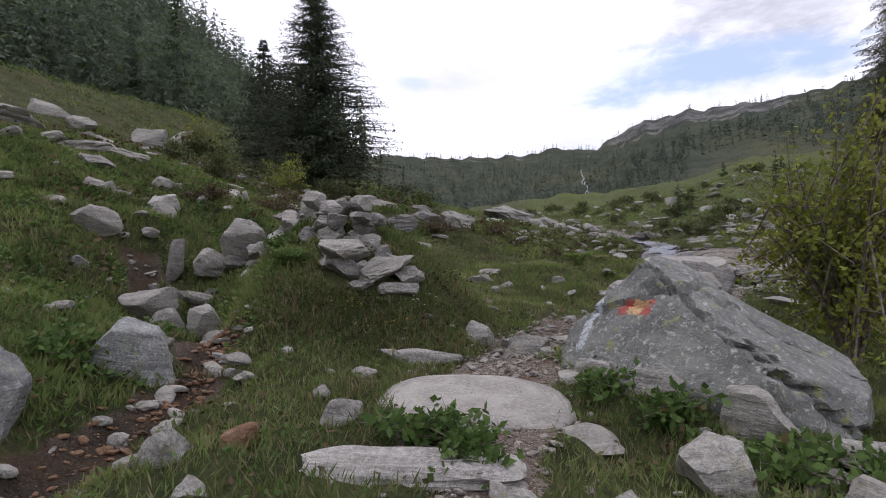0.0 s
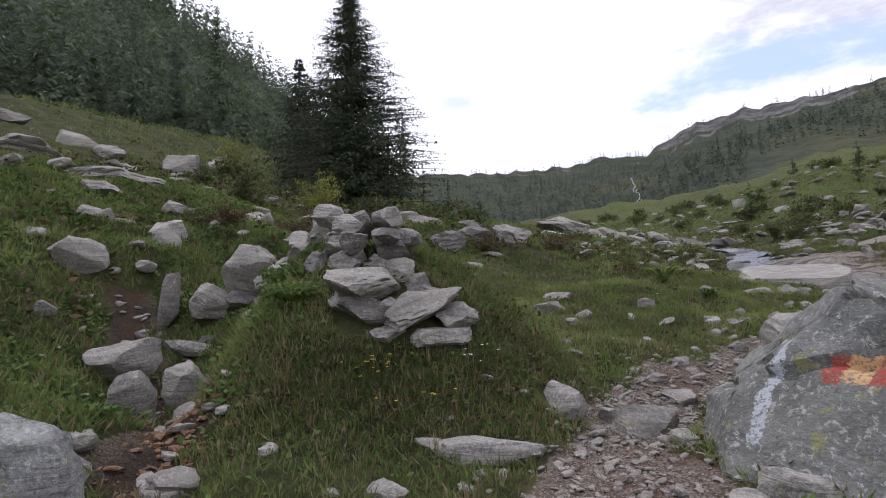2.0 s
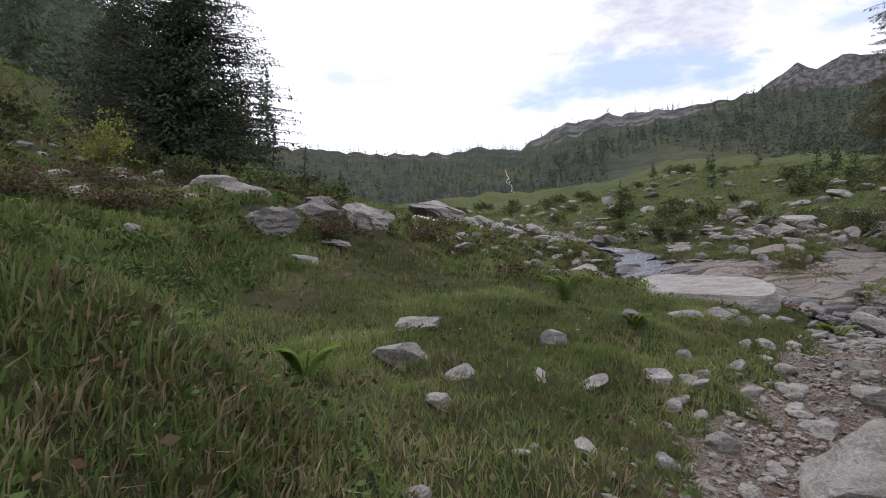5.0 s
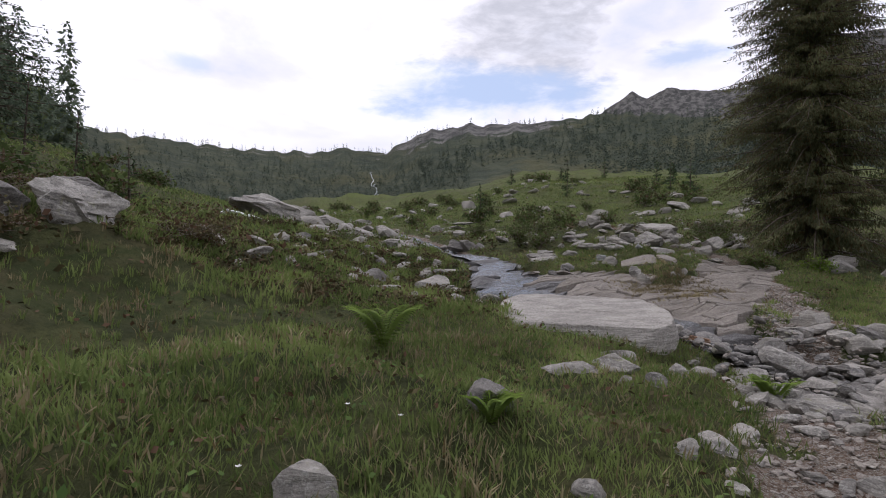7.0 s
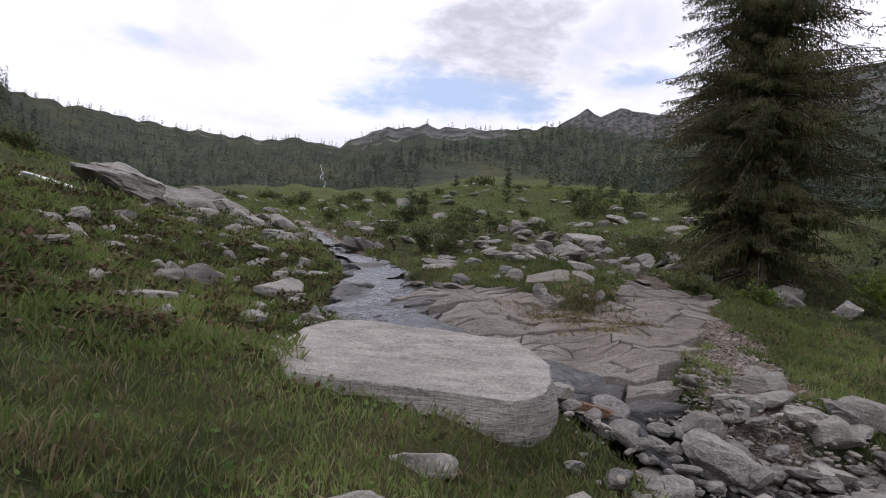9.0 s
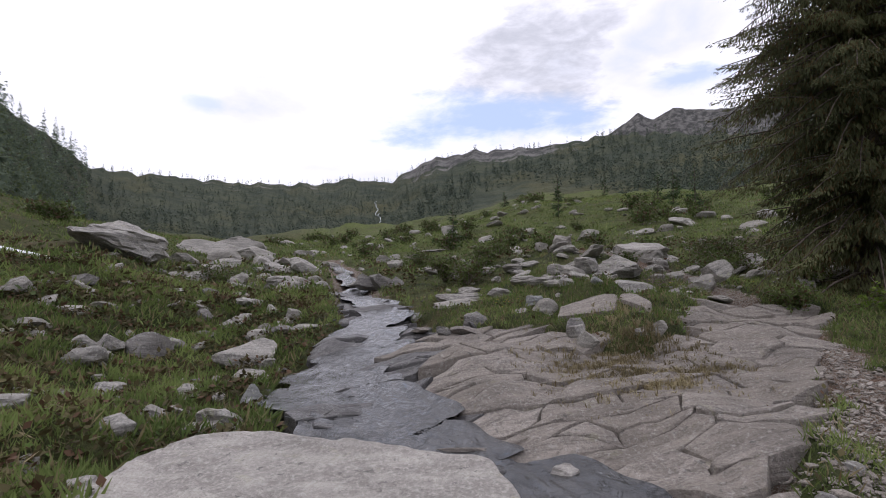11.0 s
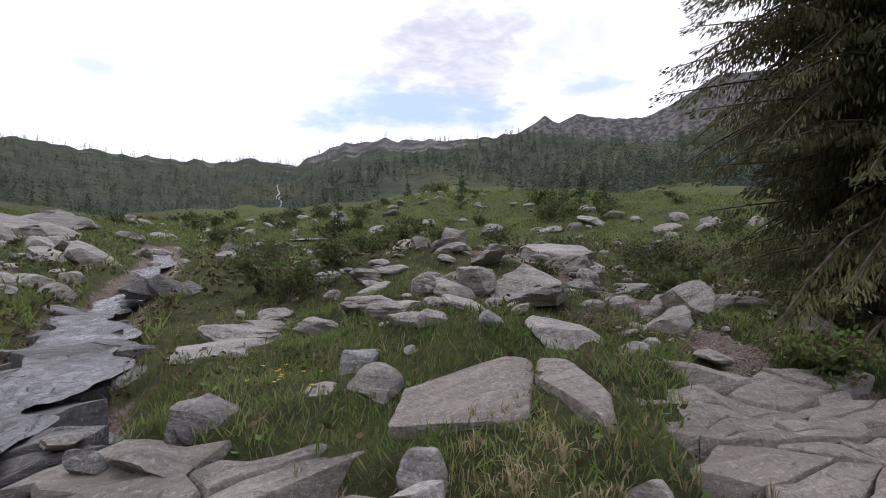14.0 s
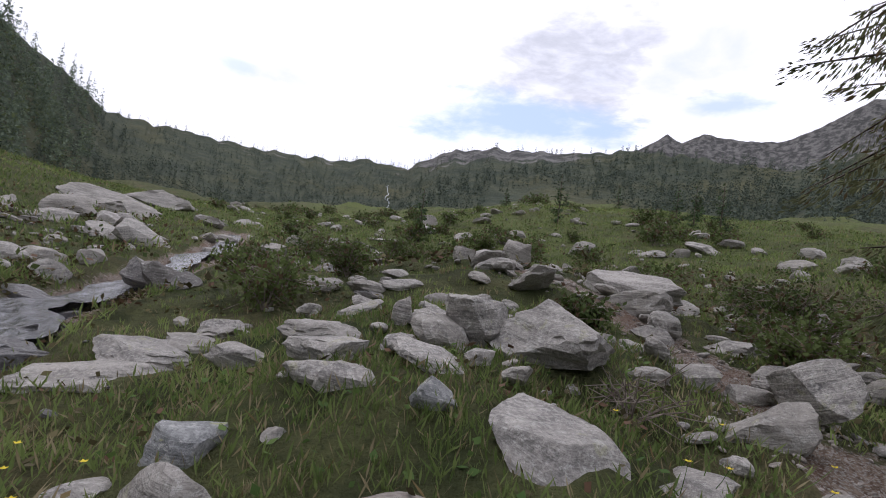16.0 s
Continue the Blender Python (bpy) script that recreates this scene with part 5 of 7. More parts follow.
lay("rock", "grey schist stone standing in the grass", 0.73, 19.39, 0.49, 0.37, 0.32, 10, lean=(-8, -1), seed=176, mat=STONE, cat="rock", group="scattered stones")
lay("rock", "grey schist stone standing in the grass", 1.47, 24.71, 0.72, 0.65, 0.44, 4, lean=(5, 8), seed=177, mat=STONE, cat="rock", group="scattered stones")
lay("boulder", "grey schist boulder half sunk in grass", 2.64, 18.01, 0.87, 0.54, 0.30, 10, lean=(-6, 0), seed=178, mat=STONE, layers=2.8, boxy=3.0, cat="boulder", group="scattered stones")
lay("rock", "small grey schist stone standing in the grass", 2.83, 14.52, 0.23, 0.19, 0.16, -1, lean=(2, 4), seed=179, mat=STONE, level=3, cat="rock", group="scattered stones")
lay("rock", "small grey schist stone standing in the grass", 3.07, 14.08, 0.19, 0.15, 0.13, -2, lean=(4, -7), seed=180, mat=STONE, level=3, cat="rock", group="scattered stones")
lay("rock", "small grey schist stone standing in the grass", 0.15, 12.08, 0.33, 0.24, 0.23, 35, lean=(0, -7), seed=181, mat=STONE, level=3, cat="rock", group="scattered stones")
lay("rock", "grey schist stone half sunk in grass", 0.57, 12.37, 0.41, 0.33, 0.10, 34, lean=(-6, 8), seed=182, mat=STONE, level=3, layers=1.5, boxy=3.0, cat="rock", group="scattered stones")
lay("rock", "grey schist stone half sunk in grass", 1.21, 12.62, 0.38, 0.34, 0.18, 21, lean=(-4, -6), seed=183, mat=STONE, level=3, cat="rock", group="scattered stones")
lay("rock", "dark grey schist stone half sunk in grass", 0.11, 14.62, 0.40, 0.30, 0.15, 18, lean=(0, 0), seed=184, mat=STONE_DARK, level=3, layers=1.6, boxy=3.0, cat="rock", group="scattered stones")
lay("rock", "small dark grey schist stone standing in the grass", 1.86, 14.34, 0.27, 0.19, 0.19, 1, lean=(6, -6), seed=185, mat=STONE_DARK, level=3, cat="rock", group="scattered stones")
lay("rock", "grey schist stone half sunk in grass", 3.32, 13.75, 0.42, 0.34, 0.08, -10, lean=(3, -1), seed=186, mat=STONE, level=3, layers=2.3, boxy=3.0, cat="rock", group="scattered stones")
lay("rock", "small grey schist stone standing in the grass", 6.35, 10.95, 0.25, 0.21, 0.17, -31, lean=(4, 7), seed=187, mat=STONE, level=3, cat="rock", group="scattered stones")
lay("rock", "small dark grey schist stone standing in the grass", 6.39, 11.31, 0.22, 0.18, 0.15, -22, lean=(3, 7), seed=188, mat=STONE_DARK, level=3, cat="rock", group="scattered stones")
lay("rock", "grey schist stone standing in the grass", 12.57, 16.82, 0.77, 0.71, 0.54, -39, lean=(7, -8), seed=189, mat=STONE, cat="rock", group="scattered stones")
lay("rock", "grey schist stone standing in the grass", 11.28, 11.48, 0.66, 0.47, 0.36, -49, lean=(1, 8), seed=190, mat=STONE, cat="rock", group="scattered stones")
lay("boulder", "large grey schist boulder half sunk in grass", 12.65, 13.72, 0.94, 0.67, 0.34, -54, lean=(2, -6), seed=191, mat=STONE, layers=2.9, boxy=3.0, cat="boulder", group="scattered stones")
lay("rock", "small grey schist stone standing in the grass", 10.79, 12.83, 0.33, 0.23, 0.22, -57, lean=(2, -5), seed=192, mat=STONE, level=3, cat="rock", group="scattered stones")
lay("rock", "grey schist stone half sunk in grass", 6.82, 13.98, 0.55, 0.49, 0.15, -31, lean=(0, 2), seed=193, mat=STONE, layers=2.2, boxy=3.0, cat="rock", group="scattered stones")
lay("rock", "grey schist stone half sunk in grass", 6.85, 12.96, 0.37, 0.24, 0.12, -22, lean=(-7, -8), seed=194, mat=STONE, level=3, layers=2.9, boxy=3.0, cat="rock", group="scattered stones")
lay("rock", "small pale grey schist stone standing in the grass", 5.13, 8.75, 0.18, 0.11, 0.12, -13, lean=(6, 4), seed=195, mat=STONE_PALE, level=3, cat="rock", group="scattered stones")
lay("rock", "small grey schist stone half sunk in grass", 4.75, 7.84, 0.30, 0.26, 0.13, -30, lean=(1, 4), seed=196, mat=STONE, level=3, layers=1.9, boxy=3.0, cat="rock", group="scattered stones")
lay("slab", "small rust-brown schist slab lying flat in the turf", 5.02, 7.74, 0.33, 0.09, 0.06, -23, lean=(2, 0), seed=197, mat=STONE_RUST, level=3, sink=0.5, layers=2.0, rough=0.03, boxy=3.4, facets=9, cat="rock", group="scattered stones")
lay("boulder", "large grey schist boulder half sunk in grass", -1.49, 35.89, 2.95, 2.39, 0.88, -4, lean=(-2, -3), seed=198, mat=STONE, layers=2.0, boxy=3.0, cat="boulder", group="scattered stones")
lay("rock", "grey schist stone half sunk in grass", 5.42, 25.97, 0.62, 0.55, 0.28, 7, lean=(-8, 2), seed=199, mat=STONE, cat="rock", group="scattered stones")
lay("boulder", "large grey schist boulder standing in the grass", 12.25, 36.37, 0.96, 0.66, 0.47, -11, lean=(9, -6), seed=200, mat=STONE, cat="boulder", group="scattered stones")
lay("boulder", "large grey schist boulder standing in the grass", 14.92, 36.42, 0.99, 0.73, 0.48, -24, lean=(4, 6), seed=201, mat=STONE, cat="boulder", group="scattered stones")
lay("rock", "grey schist stone half sunk in grass", 3.02, 6.11, 0.44, 0.28, 0.16, -35, lean=(-2, 8), seed=202, mat=STONE, level=3, layers=2.6, boxy=3.0, cat="rock", group="scattered stones")
lay("slab", "grey schist slab lying flat in the turf", 2.54, 5.91, 0.45, 0.13, 0.07, -16, lean=(4, -1), seed=203, mat=STONE, level=3, sink=0.5, layers=2.0, rough=0.03, boxy=3.4, facets=9, cat="rock", group="scattered stones")
lay("rock", "grey schist stone standing in the grass", 5.71, 7.17, 0.52, 0.45, 0.28, -53, lean=(-4, 7), seed=204, mat=STONE, cat="rock", group="scattered stones")
lay("rock", "pale grey schist stone standing in the grass", 6.94, 6.58, 0.58, 0.50, 0.30, -55, lean=(-6, -3), seed=205, mat=STONE_PALE, cat="rock", group="scattered stones")
lay("rock", "pale grey schist stone standing in the grass", 5.69, 6.21, 0.49, 0.44, 0.27, -55, lean=(-8, -5), seed=206, mat=STONE_PALE, cat="rock", group="scattered stones")
lay("rock", "grey schist stone standing in the grass", 6.70, 7.11, 0.39, 0.31, 0.21, -43, lean=(-1, -5), seed=207, mat=STONE, level=3, cat="rock", group="scattered stones")
lay("boulder", "pale grey schist boulder half sunk in grass", 6.08, 6.19, 0.56, 0.42, 0.34, -73, lean=(-4, 1), seed=208, mat=STONE_PALE, layers=2.3, boxy=3.0, cat="boulder", group="scattered stones")
lay("rock", "dark grey schist stone half sunk in grass", 5.82, 7.50, 0.38, 0.33, 0.14, -46, lean=(3, -1), seed=209, mat=STONE_DARK, level=3, layers=2.5, boxy=3.0, cat="rock", group="scattered stones")
lay("rock", "small grey schist stone half sunk in grass", 5.71, 6.72, 0.33, 0.29, 0.14, -61, lean=(7, 7), seed=210, mat=STONE, level=3, cat="rock", group="scattered stones")
lay("rock", "small grey schist stone standing in the grass", 5.11, 6.64, 0.24, 0.18, 0.12, -60, lean=(-1, 3), seed=211, mat=STONE, level=3, cat="rock", group="scattered stones")
lay("rock", "grey schist stone standing in the grass", 7.13, 7.20, 0.42, 0.29, 0.21, -63, lean=(-2, 7), seed=212, mat=STONE, level=3, cat="rock", group="scattered stones")
lay("rock", "pale grey schist stone half sunk in grass", 11.73, 11.84, 0.62, 0.49, 0.27, -44, lean=(2, 3), seed=213, mat=STONE_PALE, layers=2.2, boxy=3.0, cat="rock", group="scattered stones")
lay("rock", "pale grey schist stone standing in the grass", 11.55, 10.57, 0.50, 0.38, 0.33, -65, lean=(9, -6), seed=214, mat=STONE_PALE, cat="rock", group="scattered stones")
lay("rock", "small grey schist stone standing in the grass", 6.99, 8.01, 0.31, 0.27, 0.17, -45, lean=(5, 1), seed=215, mat=STONE, level=3, cat="rock", group="scattered stones")
lay("rock", "small grey schist stone standing in the grass", 2.92, 5.74, 0.14, 0.11, 0.09, -32, lean=(-8, 2), seed=216, mat=STONE, level=3, cat="rock", group="scattered stones")
lay("rock", "small dark grey schist stone standing in the grass", 3.11, 5.65, 0.17, 0.14, 0.12, -37, lean=(8, 8), seed=217, mat=STONE_DARK, level=3, cat="rock", group="scattered stones")
lay("rock", "small grey schist stone standing in the grass", 3.56, 6.02, 0.20, 0.15, 0.14, -36, lean=(-5, 4), seed=218, mat=STONE, level=3, cat="rock", group="scattered stones")
lay("rock", "small grey schist stone standing in the grass", -0.40, 10.71, 0.31, 0.24, 0.21, 7, lean=(6, 2), seed=220, mat=STONE, level=3, cat="rock", group="scattered stones")
lay("rock", "grey schist stone standing in the grass", 0.80, 19.78, 0.56, 0.47, 0.38, -1, lean=(-3, -7), seed=221, mat=STONE, cat="rock", group="scattered stones")
lay("rock", "small grey schist stone standing in the grass", 6.69, 7.43, 0.16, 0.11, 0.11, -50, lean=(-2, -8), seed=222, mat=STONE, level=3, cat="rock", group="scattered stones")
lay("rock", "small pale grey schist stone half sunk in grass", 7.26, 6.29, 0.32, 0.22, 0.14, -62, lean=(-8, -9), seed=223, mat=STONE_PALE, level=3, layers=2.5, boxy=3.0, cat="rock", group="scattered stones")
lay("rock", "small grey schist stone half sunk in grass", 6.26, 6.35, 0.29, 0.19, 0.14, -59, lean=(8, -7), seed=224, mat=STONE, level=3, cat="rock", group="scattered stones")
lay("rock", "small dark grey schist stone standing in the grass", 6.18, 7.50, 0.21, 0.16, 0.11, -56, lean=(5, 0), seed=225, mat=STONE_DARK, level=3, cat="rock", group="scattered stones")
lay("rock", "pale grey schist stone half sunk in grass", -2.34, 6.19, 0.40, 0.26, 0.14, 29, lean=(8, 5), seed=226, mat=STONE_PALE, level=3, layers=1.8, boxy=3.0, cat="rock", group="scattered stones")
lay("rock", "grey schist stone half sunk in grass", -0.63, 4.06, 0.47, 0.43, 0.15, 15, lean=(-2, -7), seed=227, mat=STONE, layers=2.3, boxy=3.0, cat="rock", group="scattered stones")
lay("rock", "small grey schist stone standing in the grass", 0.63, 4.14, 0.25, 0.16, 0.17, -20, lean=(3, 4), seed=228, mat=STONE, level=3, cat="rock", group="scattered stones")
lay("rock", "small dark grey schist stone standing in the grass", 1.60, 4.92, 0.28, 0.23, 0.19, -21, lean=(6, 6), seed=229, mat=STONE_DARK, level=3, cat="rock", group="scattered stones")
lay("rock", "small pale grey schist stone standing in the grass", 1.34, 3.44, 0.20, 0.13, 0.14, -17, lean=(6, 2), seed=230, mat=STONE_PALE, level=3, cat="rock", group="scattered stones")
lay("slab", "small grey schist slab lying flat in the turf", 2.30, 3.08, 0.30, 0.46, 0.06, -42, lean=(2, -4), seed=231, mat=STONE, level=3, sink=0.5, layers=2.0, rough=0.03, boxy=3.4, facets=9, cat="rock", group="scattered stones")
lay("rock", "small grey schist stone standing in the grass", 3.06, 3.56, 0.28, 0.24, 0.18, -43, lean=(2, 3), seed=232, mat=STONE, level=3, cat="rock", group="scattered stones")
lay("boulder", "grey schist boulder half sunk in grass", 4.20, 4.02, 0.85, 0.65, 0.17, -55, lean=(-5, -6), seed=233, mat=STONE, layers=1.5, boxy=3.0, cat="boulder", group="scattered stones")
lay("rock", "small grey schist stone standing in the grass", 1.87, 4.28, 0.17, 0.15, 0.11, -12, lean=(3, -4), seed=234, mat=STONE, level=3, cat="rock", group="scattered stones")
lay("rock", "small grey schist stone standing in the grass", 2.19, 3.95, 0.17, 0.12, 0.10, -23, lean=(-0, -2), seed=235, mat=STONE, level=3, cat="rock", group="scattered stones")
lay("rock", "small grey schist stone standing in the grass", 1.76, 3.65, 0.15, 0.13, 0.09, -34, lean=(-7, -2), seed=236, mat=STONE, level=3, cat="rock", group="scattered stones")
lay("rock", "small grey schist stone standing in the grass", 1.60, 3.50, 0.17, 0.15, 0.09, -13, lean=(-5, 5), seed=237, mat=STONE, level=3, cat="rock", group="scattered stones")
lay("rock", "small grey schist stone standing in the grass", 2.55, 4.53, 0.14, 0.09, 0.10, -27, lean=(-7, -5), seed=238, mat=STONE, level=3, cat="rock", group="scattered stones")
lay("rock", "small grey schist stone standing in the grass", 3.44, 4.23, 0.20, 0.13, 0.12, -41, lean=(-3, 9), seed=239, mat=STONE, level=3, cat="rock", group="scattered stones")
lay("rock", "small grey schist stone standing in the grass", 1.28, 3.03, 0.15, 0.13, 0.09, -31, lean=(9, 2), seed=240, mat=STONE, level=3, cat="rock", group="scattered stones")
lay("rock", "small pale grey schist stone standing in the grass", -0.81, 9.90, 0.28, 0.19, 0.14, -1, lean=(6, 8), seed=241, mat=STONE_PALE, level=3, cat="rock", group="scattered stones")
lay("rock", "grey schist stone standing in the grass", -0.25, 13.73, 0.40, 0.25, 0.23, 3, lean=(-5, 4), seed=242, mat=STONE, level=3, cat="rock", group="scattered stones")
lay("rock", "small grey schist stone half sunk in grass", 3.41, 6.71, 0.35, 0.22, 0.11, -21, lean=(1, 2), seed=243, mat=STONE, level=3, layers=2.2, boxy=3.0, cat="rock", group="scattered stones")
lay("rock", "grey schist stone standing in the grass", -0.36, -0.32, 0.39, 0.32, 0.25, 12, lean=(-8, -3), seed=244, mat=STONE, level=3, cat="rock", group="scattered stones")
lay("rock", "small grey schist stone standing in the grass", -0.02, -0.22, 0.20, 0.14, 0.14, -5, lean=(2, -2), seed=245, mat=STONE, level=3, cat="rock", group="scattered stones")
lay("slab", "small grey schist slab lying flat in the turf", 0.17, -0.12, 0.34, 0.52, 0.06, 0, lean=(-4, -3), seed=246, mat=STONE, level=3, sink=0.5, layers=2.0, rough=0.03, boxy=3.4, facets=9, cat="rock", group="scattered stones")
lay("slab", "small grey schist slab lying flat in the turf", 0.53, 0.88, 0.36, 0.42, 0.06, -21, lean=(-3, 1), seed=247, mat=STONE, level=3, sink=0.5, layers=2.0, rough=0.03, boxy=3.4, facets=9, cat="rock", group="scattered stones")
lay("boulder", "grey schist boulder standing in the grass", 1.97, 2.20, 0.89, 0.73, 0.62, -26, lean=(4, -3), seed=248, mat=STONE, cat="boulder", group="scattered stones")
lay("rock", "grey schist stone standing in the grass", 1.30, 1.50, 0.37, 0.29, 0.24, -31, lean=(-3, -8), seed=249, mat=STONE, level=3, cat="rock", group="scattered stones")
lay("rock", "small grey schist stone standing in the grass", -0.35, 2.13, 0.15, 0.12, 0.09, 11, lean=(7, 1), seed=250, mat=STONE, level=3, cat="rock", group="scattered stones")
lay("rock", "grey schist stone half sunk in grass", -0.65, 2.99, 0.46, 0.30, 0.21, -2, lean=(2, 3), seed=251, mat=STONE, level=3, cat="rock", group="scattered stones")
lay("rock", "small grey schist stone standing in the grass", -0.22, 2.71, 0.23, 0.19, 0.12, -11, lean=(-7, 4), seed=252, mat=STONE, level=3, cat="rock", group="scattered stones")
lay("rock", "grey schist stone standing in the grass", 2.94, 2.68, 0.48, 0.31, 0.26, -28, lean=(-1, 6), seed=253, mat=STONE, cat="rock", group="scattered stones")
lay("rock", "grey schist stone standing in the grass", -6.19, 5.03, 0.38, 0.25, 0.26, 42, lean=(-3, 3), seed=254, mat=STONE, level=3, cat="rock", group="scattered stones")
lay("rock", "grey schist stone standing in the grass", -6.00, 2.21, 0.47, 0.32, 0.33, 50, lean=(5, 3), seed=255, mat=STONE, cat="rock", group="scattered stones")
lay("rock", "grey schist stone standing in the grass", -6.05, 0.91, 0.63, 0.53, 0.37, 57, lean=(0, 3), seed=256, mat=STONE, cat="rock", group="scattered stones")
lay("rock", "small grey schist stone standing in the grass", -7.04, 2.16, 0.35, 0.23, 0.20, 56, lean=(-6, -1), seed=257, mat=STONE, level=3, cat="rock", group="scattered stones")
lay("boulder", "large grey schist boulder standing in the grass", -13.84, 13.55, 1.17, 0.89, 0.81, 28, lean=(-5, 4), seed=258, mat=STONE, cat="boulder", group="scattered stones")
lay("boulder", "large grey schist boulder standing in the grass", -12.91, 10.53, 1.20, 0.97, 0.81, 42, lean=(3, -2), seed=259, mat=STONE, cat="boulder", group="scattered stones")
lay("boulder", "grey schist boulder standing in the grass", -13.51, 8.34, 0.85, 0.65, 0.46, 47, lean=(5, -8), seed=260, mat=STONE, cat="boulder", group="scattered stones")
lay("boulder", "large grey schist boulder half sunk in grass", -8.50, 4.33, 0.97, 0.83, 0.21, 34, lean=(-3, 9), seed=261, mat=STONE, layers=1.8, boxy=3.0, cat="boulder", group="scattered stones")
lay("rock", "small grey schist stone standing in the grass", -6.78, 3.72, 0.21, 0.15, 0.14, 34, lean=(6, -6), seed=262, mat=STONE, level=3, cat="rock", group="scattered stones")
lay("rock", "small grey schist stone half sunk in grass", 0.39, 1.15, 0.24, 0.18, 0.07, -13, lean=(-5, 1), seed=263, mat=STONE, level=3, layers=2.0, boxy=3.0, cat="rock", group="scattered stones")
lay("rock", "small grey schist stone standing in the grass", 0.69, 1.64, 0.17, 0.15, 0.10, -12, lean=(4, -9), seed=264, mat=STONE, level=3, cat="rock", group="scattered stones")
lay("rock", "small grey schist stone half sunk in grass", 1.35, 3.55, 0.21, 0.18, 0.10, -11, lean=(-4, 1), seed=265, mat=STONE, level=3, cat="rock", group="scattered stones")
lay("rock", "small grey schist stone standing in the grass", 1.42, 2.56, 0.21, 0.13, 0.14, -26, lean=(4, -1), seed=266, mat=STONE, level=3, cat="rock", group="scattered stones")
lay("rock", "grey schist stone half sunk in grass", -2.21, 7.34, 0.53, 0.47, 0.10, 16, lean=(8, 6), seed=267, mat=STONE, layers=1.7, boxy=3.0, cat="rock", group="scattered stones")
lay("rock", "lichen-spotted grey schist stone standing in the grass", -2.86, -3.49, 0.69, 0.57, 0.48, 43, lean=(-6, -3), seed=268, mat=STONE_LICHEN, cat="rock", group="scattered stones")
lay("rock", "small grey schist stone standing in the grass", -1.63, -3.41, 0.30, 0.25, 0.20, 34, lean=(1, 0), seed=269, mat=STONE, level=3, cat="rock", group="scattered stones")
lay("rock", "pale grey schist stone standing in the grass", -6.20, 2.46, 0.60, 0.45, 0.38, 26, lean=(8, 1), seed=270, mat=STONE_PALE, cat="rock", group="scattered stones")
lay("rock", "grey schist stone standing in the grass", 0.18, -0.42, 0.43, 0.29, 0.22, 14, lean=(8, 0), seed=271, mat=STONE, level=3, cat="rock", group="scattered stones")
lay("rock", "small grey schist stone standing in the grass", -0.98, -2.58, 0.28, 0.20, 0.18, 19, lean=(-3, -0), seed=272, mat=STONE, level=3, cat="rock", group="scattered stones")
lay("slab", "large pale grey schist slab lying flat in the turf", -0.18, -2.02, 1.42, 1.12, 0.15, 11, lean=(7, 2), seed=273, mat=STONE_PALE, sink=0.5, level=5, layers=0.0, rough=0.012, boxy=2.4, facets=5, cat="rock", group="scattered stones")
lay("slab", "large pale grey schist slab lying flat in the turf", -0.44, -3.12, 1.35, 0.50, 0.14, 7, lean=(-3, 1), seed=274, mat=STONE_PALE, sink=0.5, layers=2.0, rough=0.03, boxy=3.4, facets=9, cat="rock", group="scattered stones")
lay("slab", "grey schist slab lying flat in the turf", 0.58, -2.37, 0.46, 0.45, 0.07, -8, lean=(2, -3), seed=275, mat=STONE, level=3, sink=0.5, layers=2.0, rough=0.03, boxy=3.4, facets=9, cat="rock", group="scattered stones")
lay("rock", "grey schist stone standing in the grass", 1.16, -2.91, 0.44, 0.34, 0.30, -26, lean=(6, -5), seed=276, mat=STONE, level=3, cat="rock", group="scattered stones")
lay("rock", "grey schist stone standing in the grass", 1.68, -2.12, 0.58, 0.53, 0.40, -27, lean=(2, -1), seed=277, mat=STONE, cat="rock", group="scattered stones")
lay("rock", "grey schist stone standing in the grass", 1.08, -1.74, 0.47, 0.42, 0.24, -14, lean=(2, 7), seed=278, mat=STONE, cat="rock", group="scattered stones")
lay("rock", "small grey schist stone standing in the grass", 0.72, -1.45, 0.33, 0.22, 0.18, -5, lean=(7, -4), seed=279, mat=STONE, level=3, cat="rock", group="scattered stones")
lay("rock", "grey schist stone half sunk in grass", 2.18, -2.47, 0.52, 0.35, 0.21, -25, lean=(6, 7), seed=280, mat=STONE, layers=2.2, boxy=3.0, cat="rock", group="scattered stones")
lay("rock", "grey schist stone standing in the grass", 2.88, -2.43, 0.45, 0.31, 0.31, -50, lean=(-2, -6), seed=281, mat=STONE, level=3, cat="rock", group="scattered stones")
lay("rock", "grey schist stone standing in the grass", 1.90, -3.01, 0.40, 0.33, 0.24, -23, lean=(-5, 9), seed=282, mat=STONE, level=3, cat="rock", group="scattered stones")
lay("rock", "small grey schist stone half sunk in grass", -2.06, -2.04, 0.24, 0.22, 0.09, 27, lean=(5, -1), seed=283, mat=STONE, level=3, layers=2.1, boxy=3.0, cat="rock", group="scattered stones")
lay("rock", "small grey schist stone half sunk in grass", -1.86, -2.23, 0.17, 0.15, 0.06, 21, lean=(0, 6), seed=284, mat=STONE, level=3, layers=2.5, boxy=3.0, cat="rock", group="scattered stones")
lay("rock", "small rust-brown schist stone standing in the grass", -1.35, -3.17, 0.21, 0.16, 0.15, 39, lean=(-4, 1), seed=285, mat=STONE_RUST, level=3, cat="rock", group="scattered stones")
lay("rock", "small grey schist stone standing in the grass", -1.32, -3.64, 0.16, 0.12, 0.11, 26, lean=(-5, 7), seed=286, mat=STONE, level=3, cat="rock", group="scattered stones")
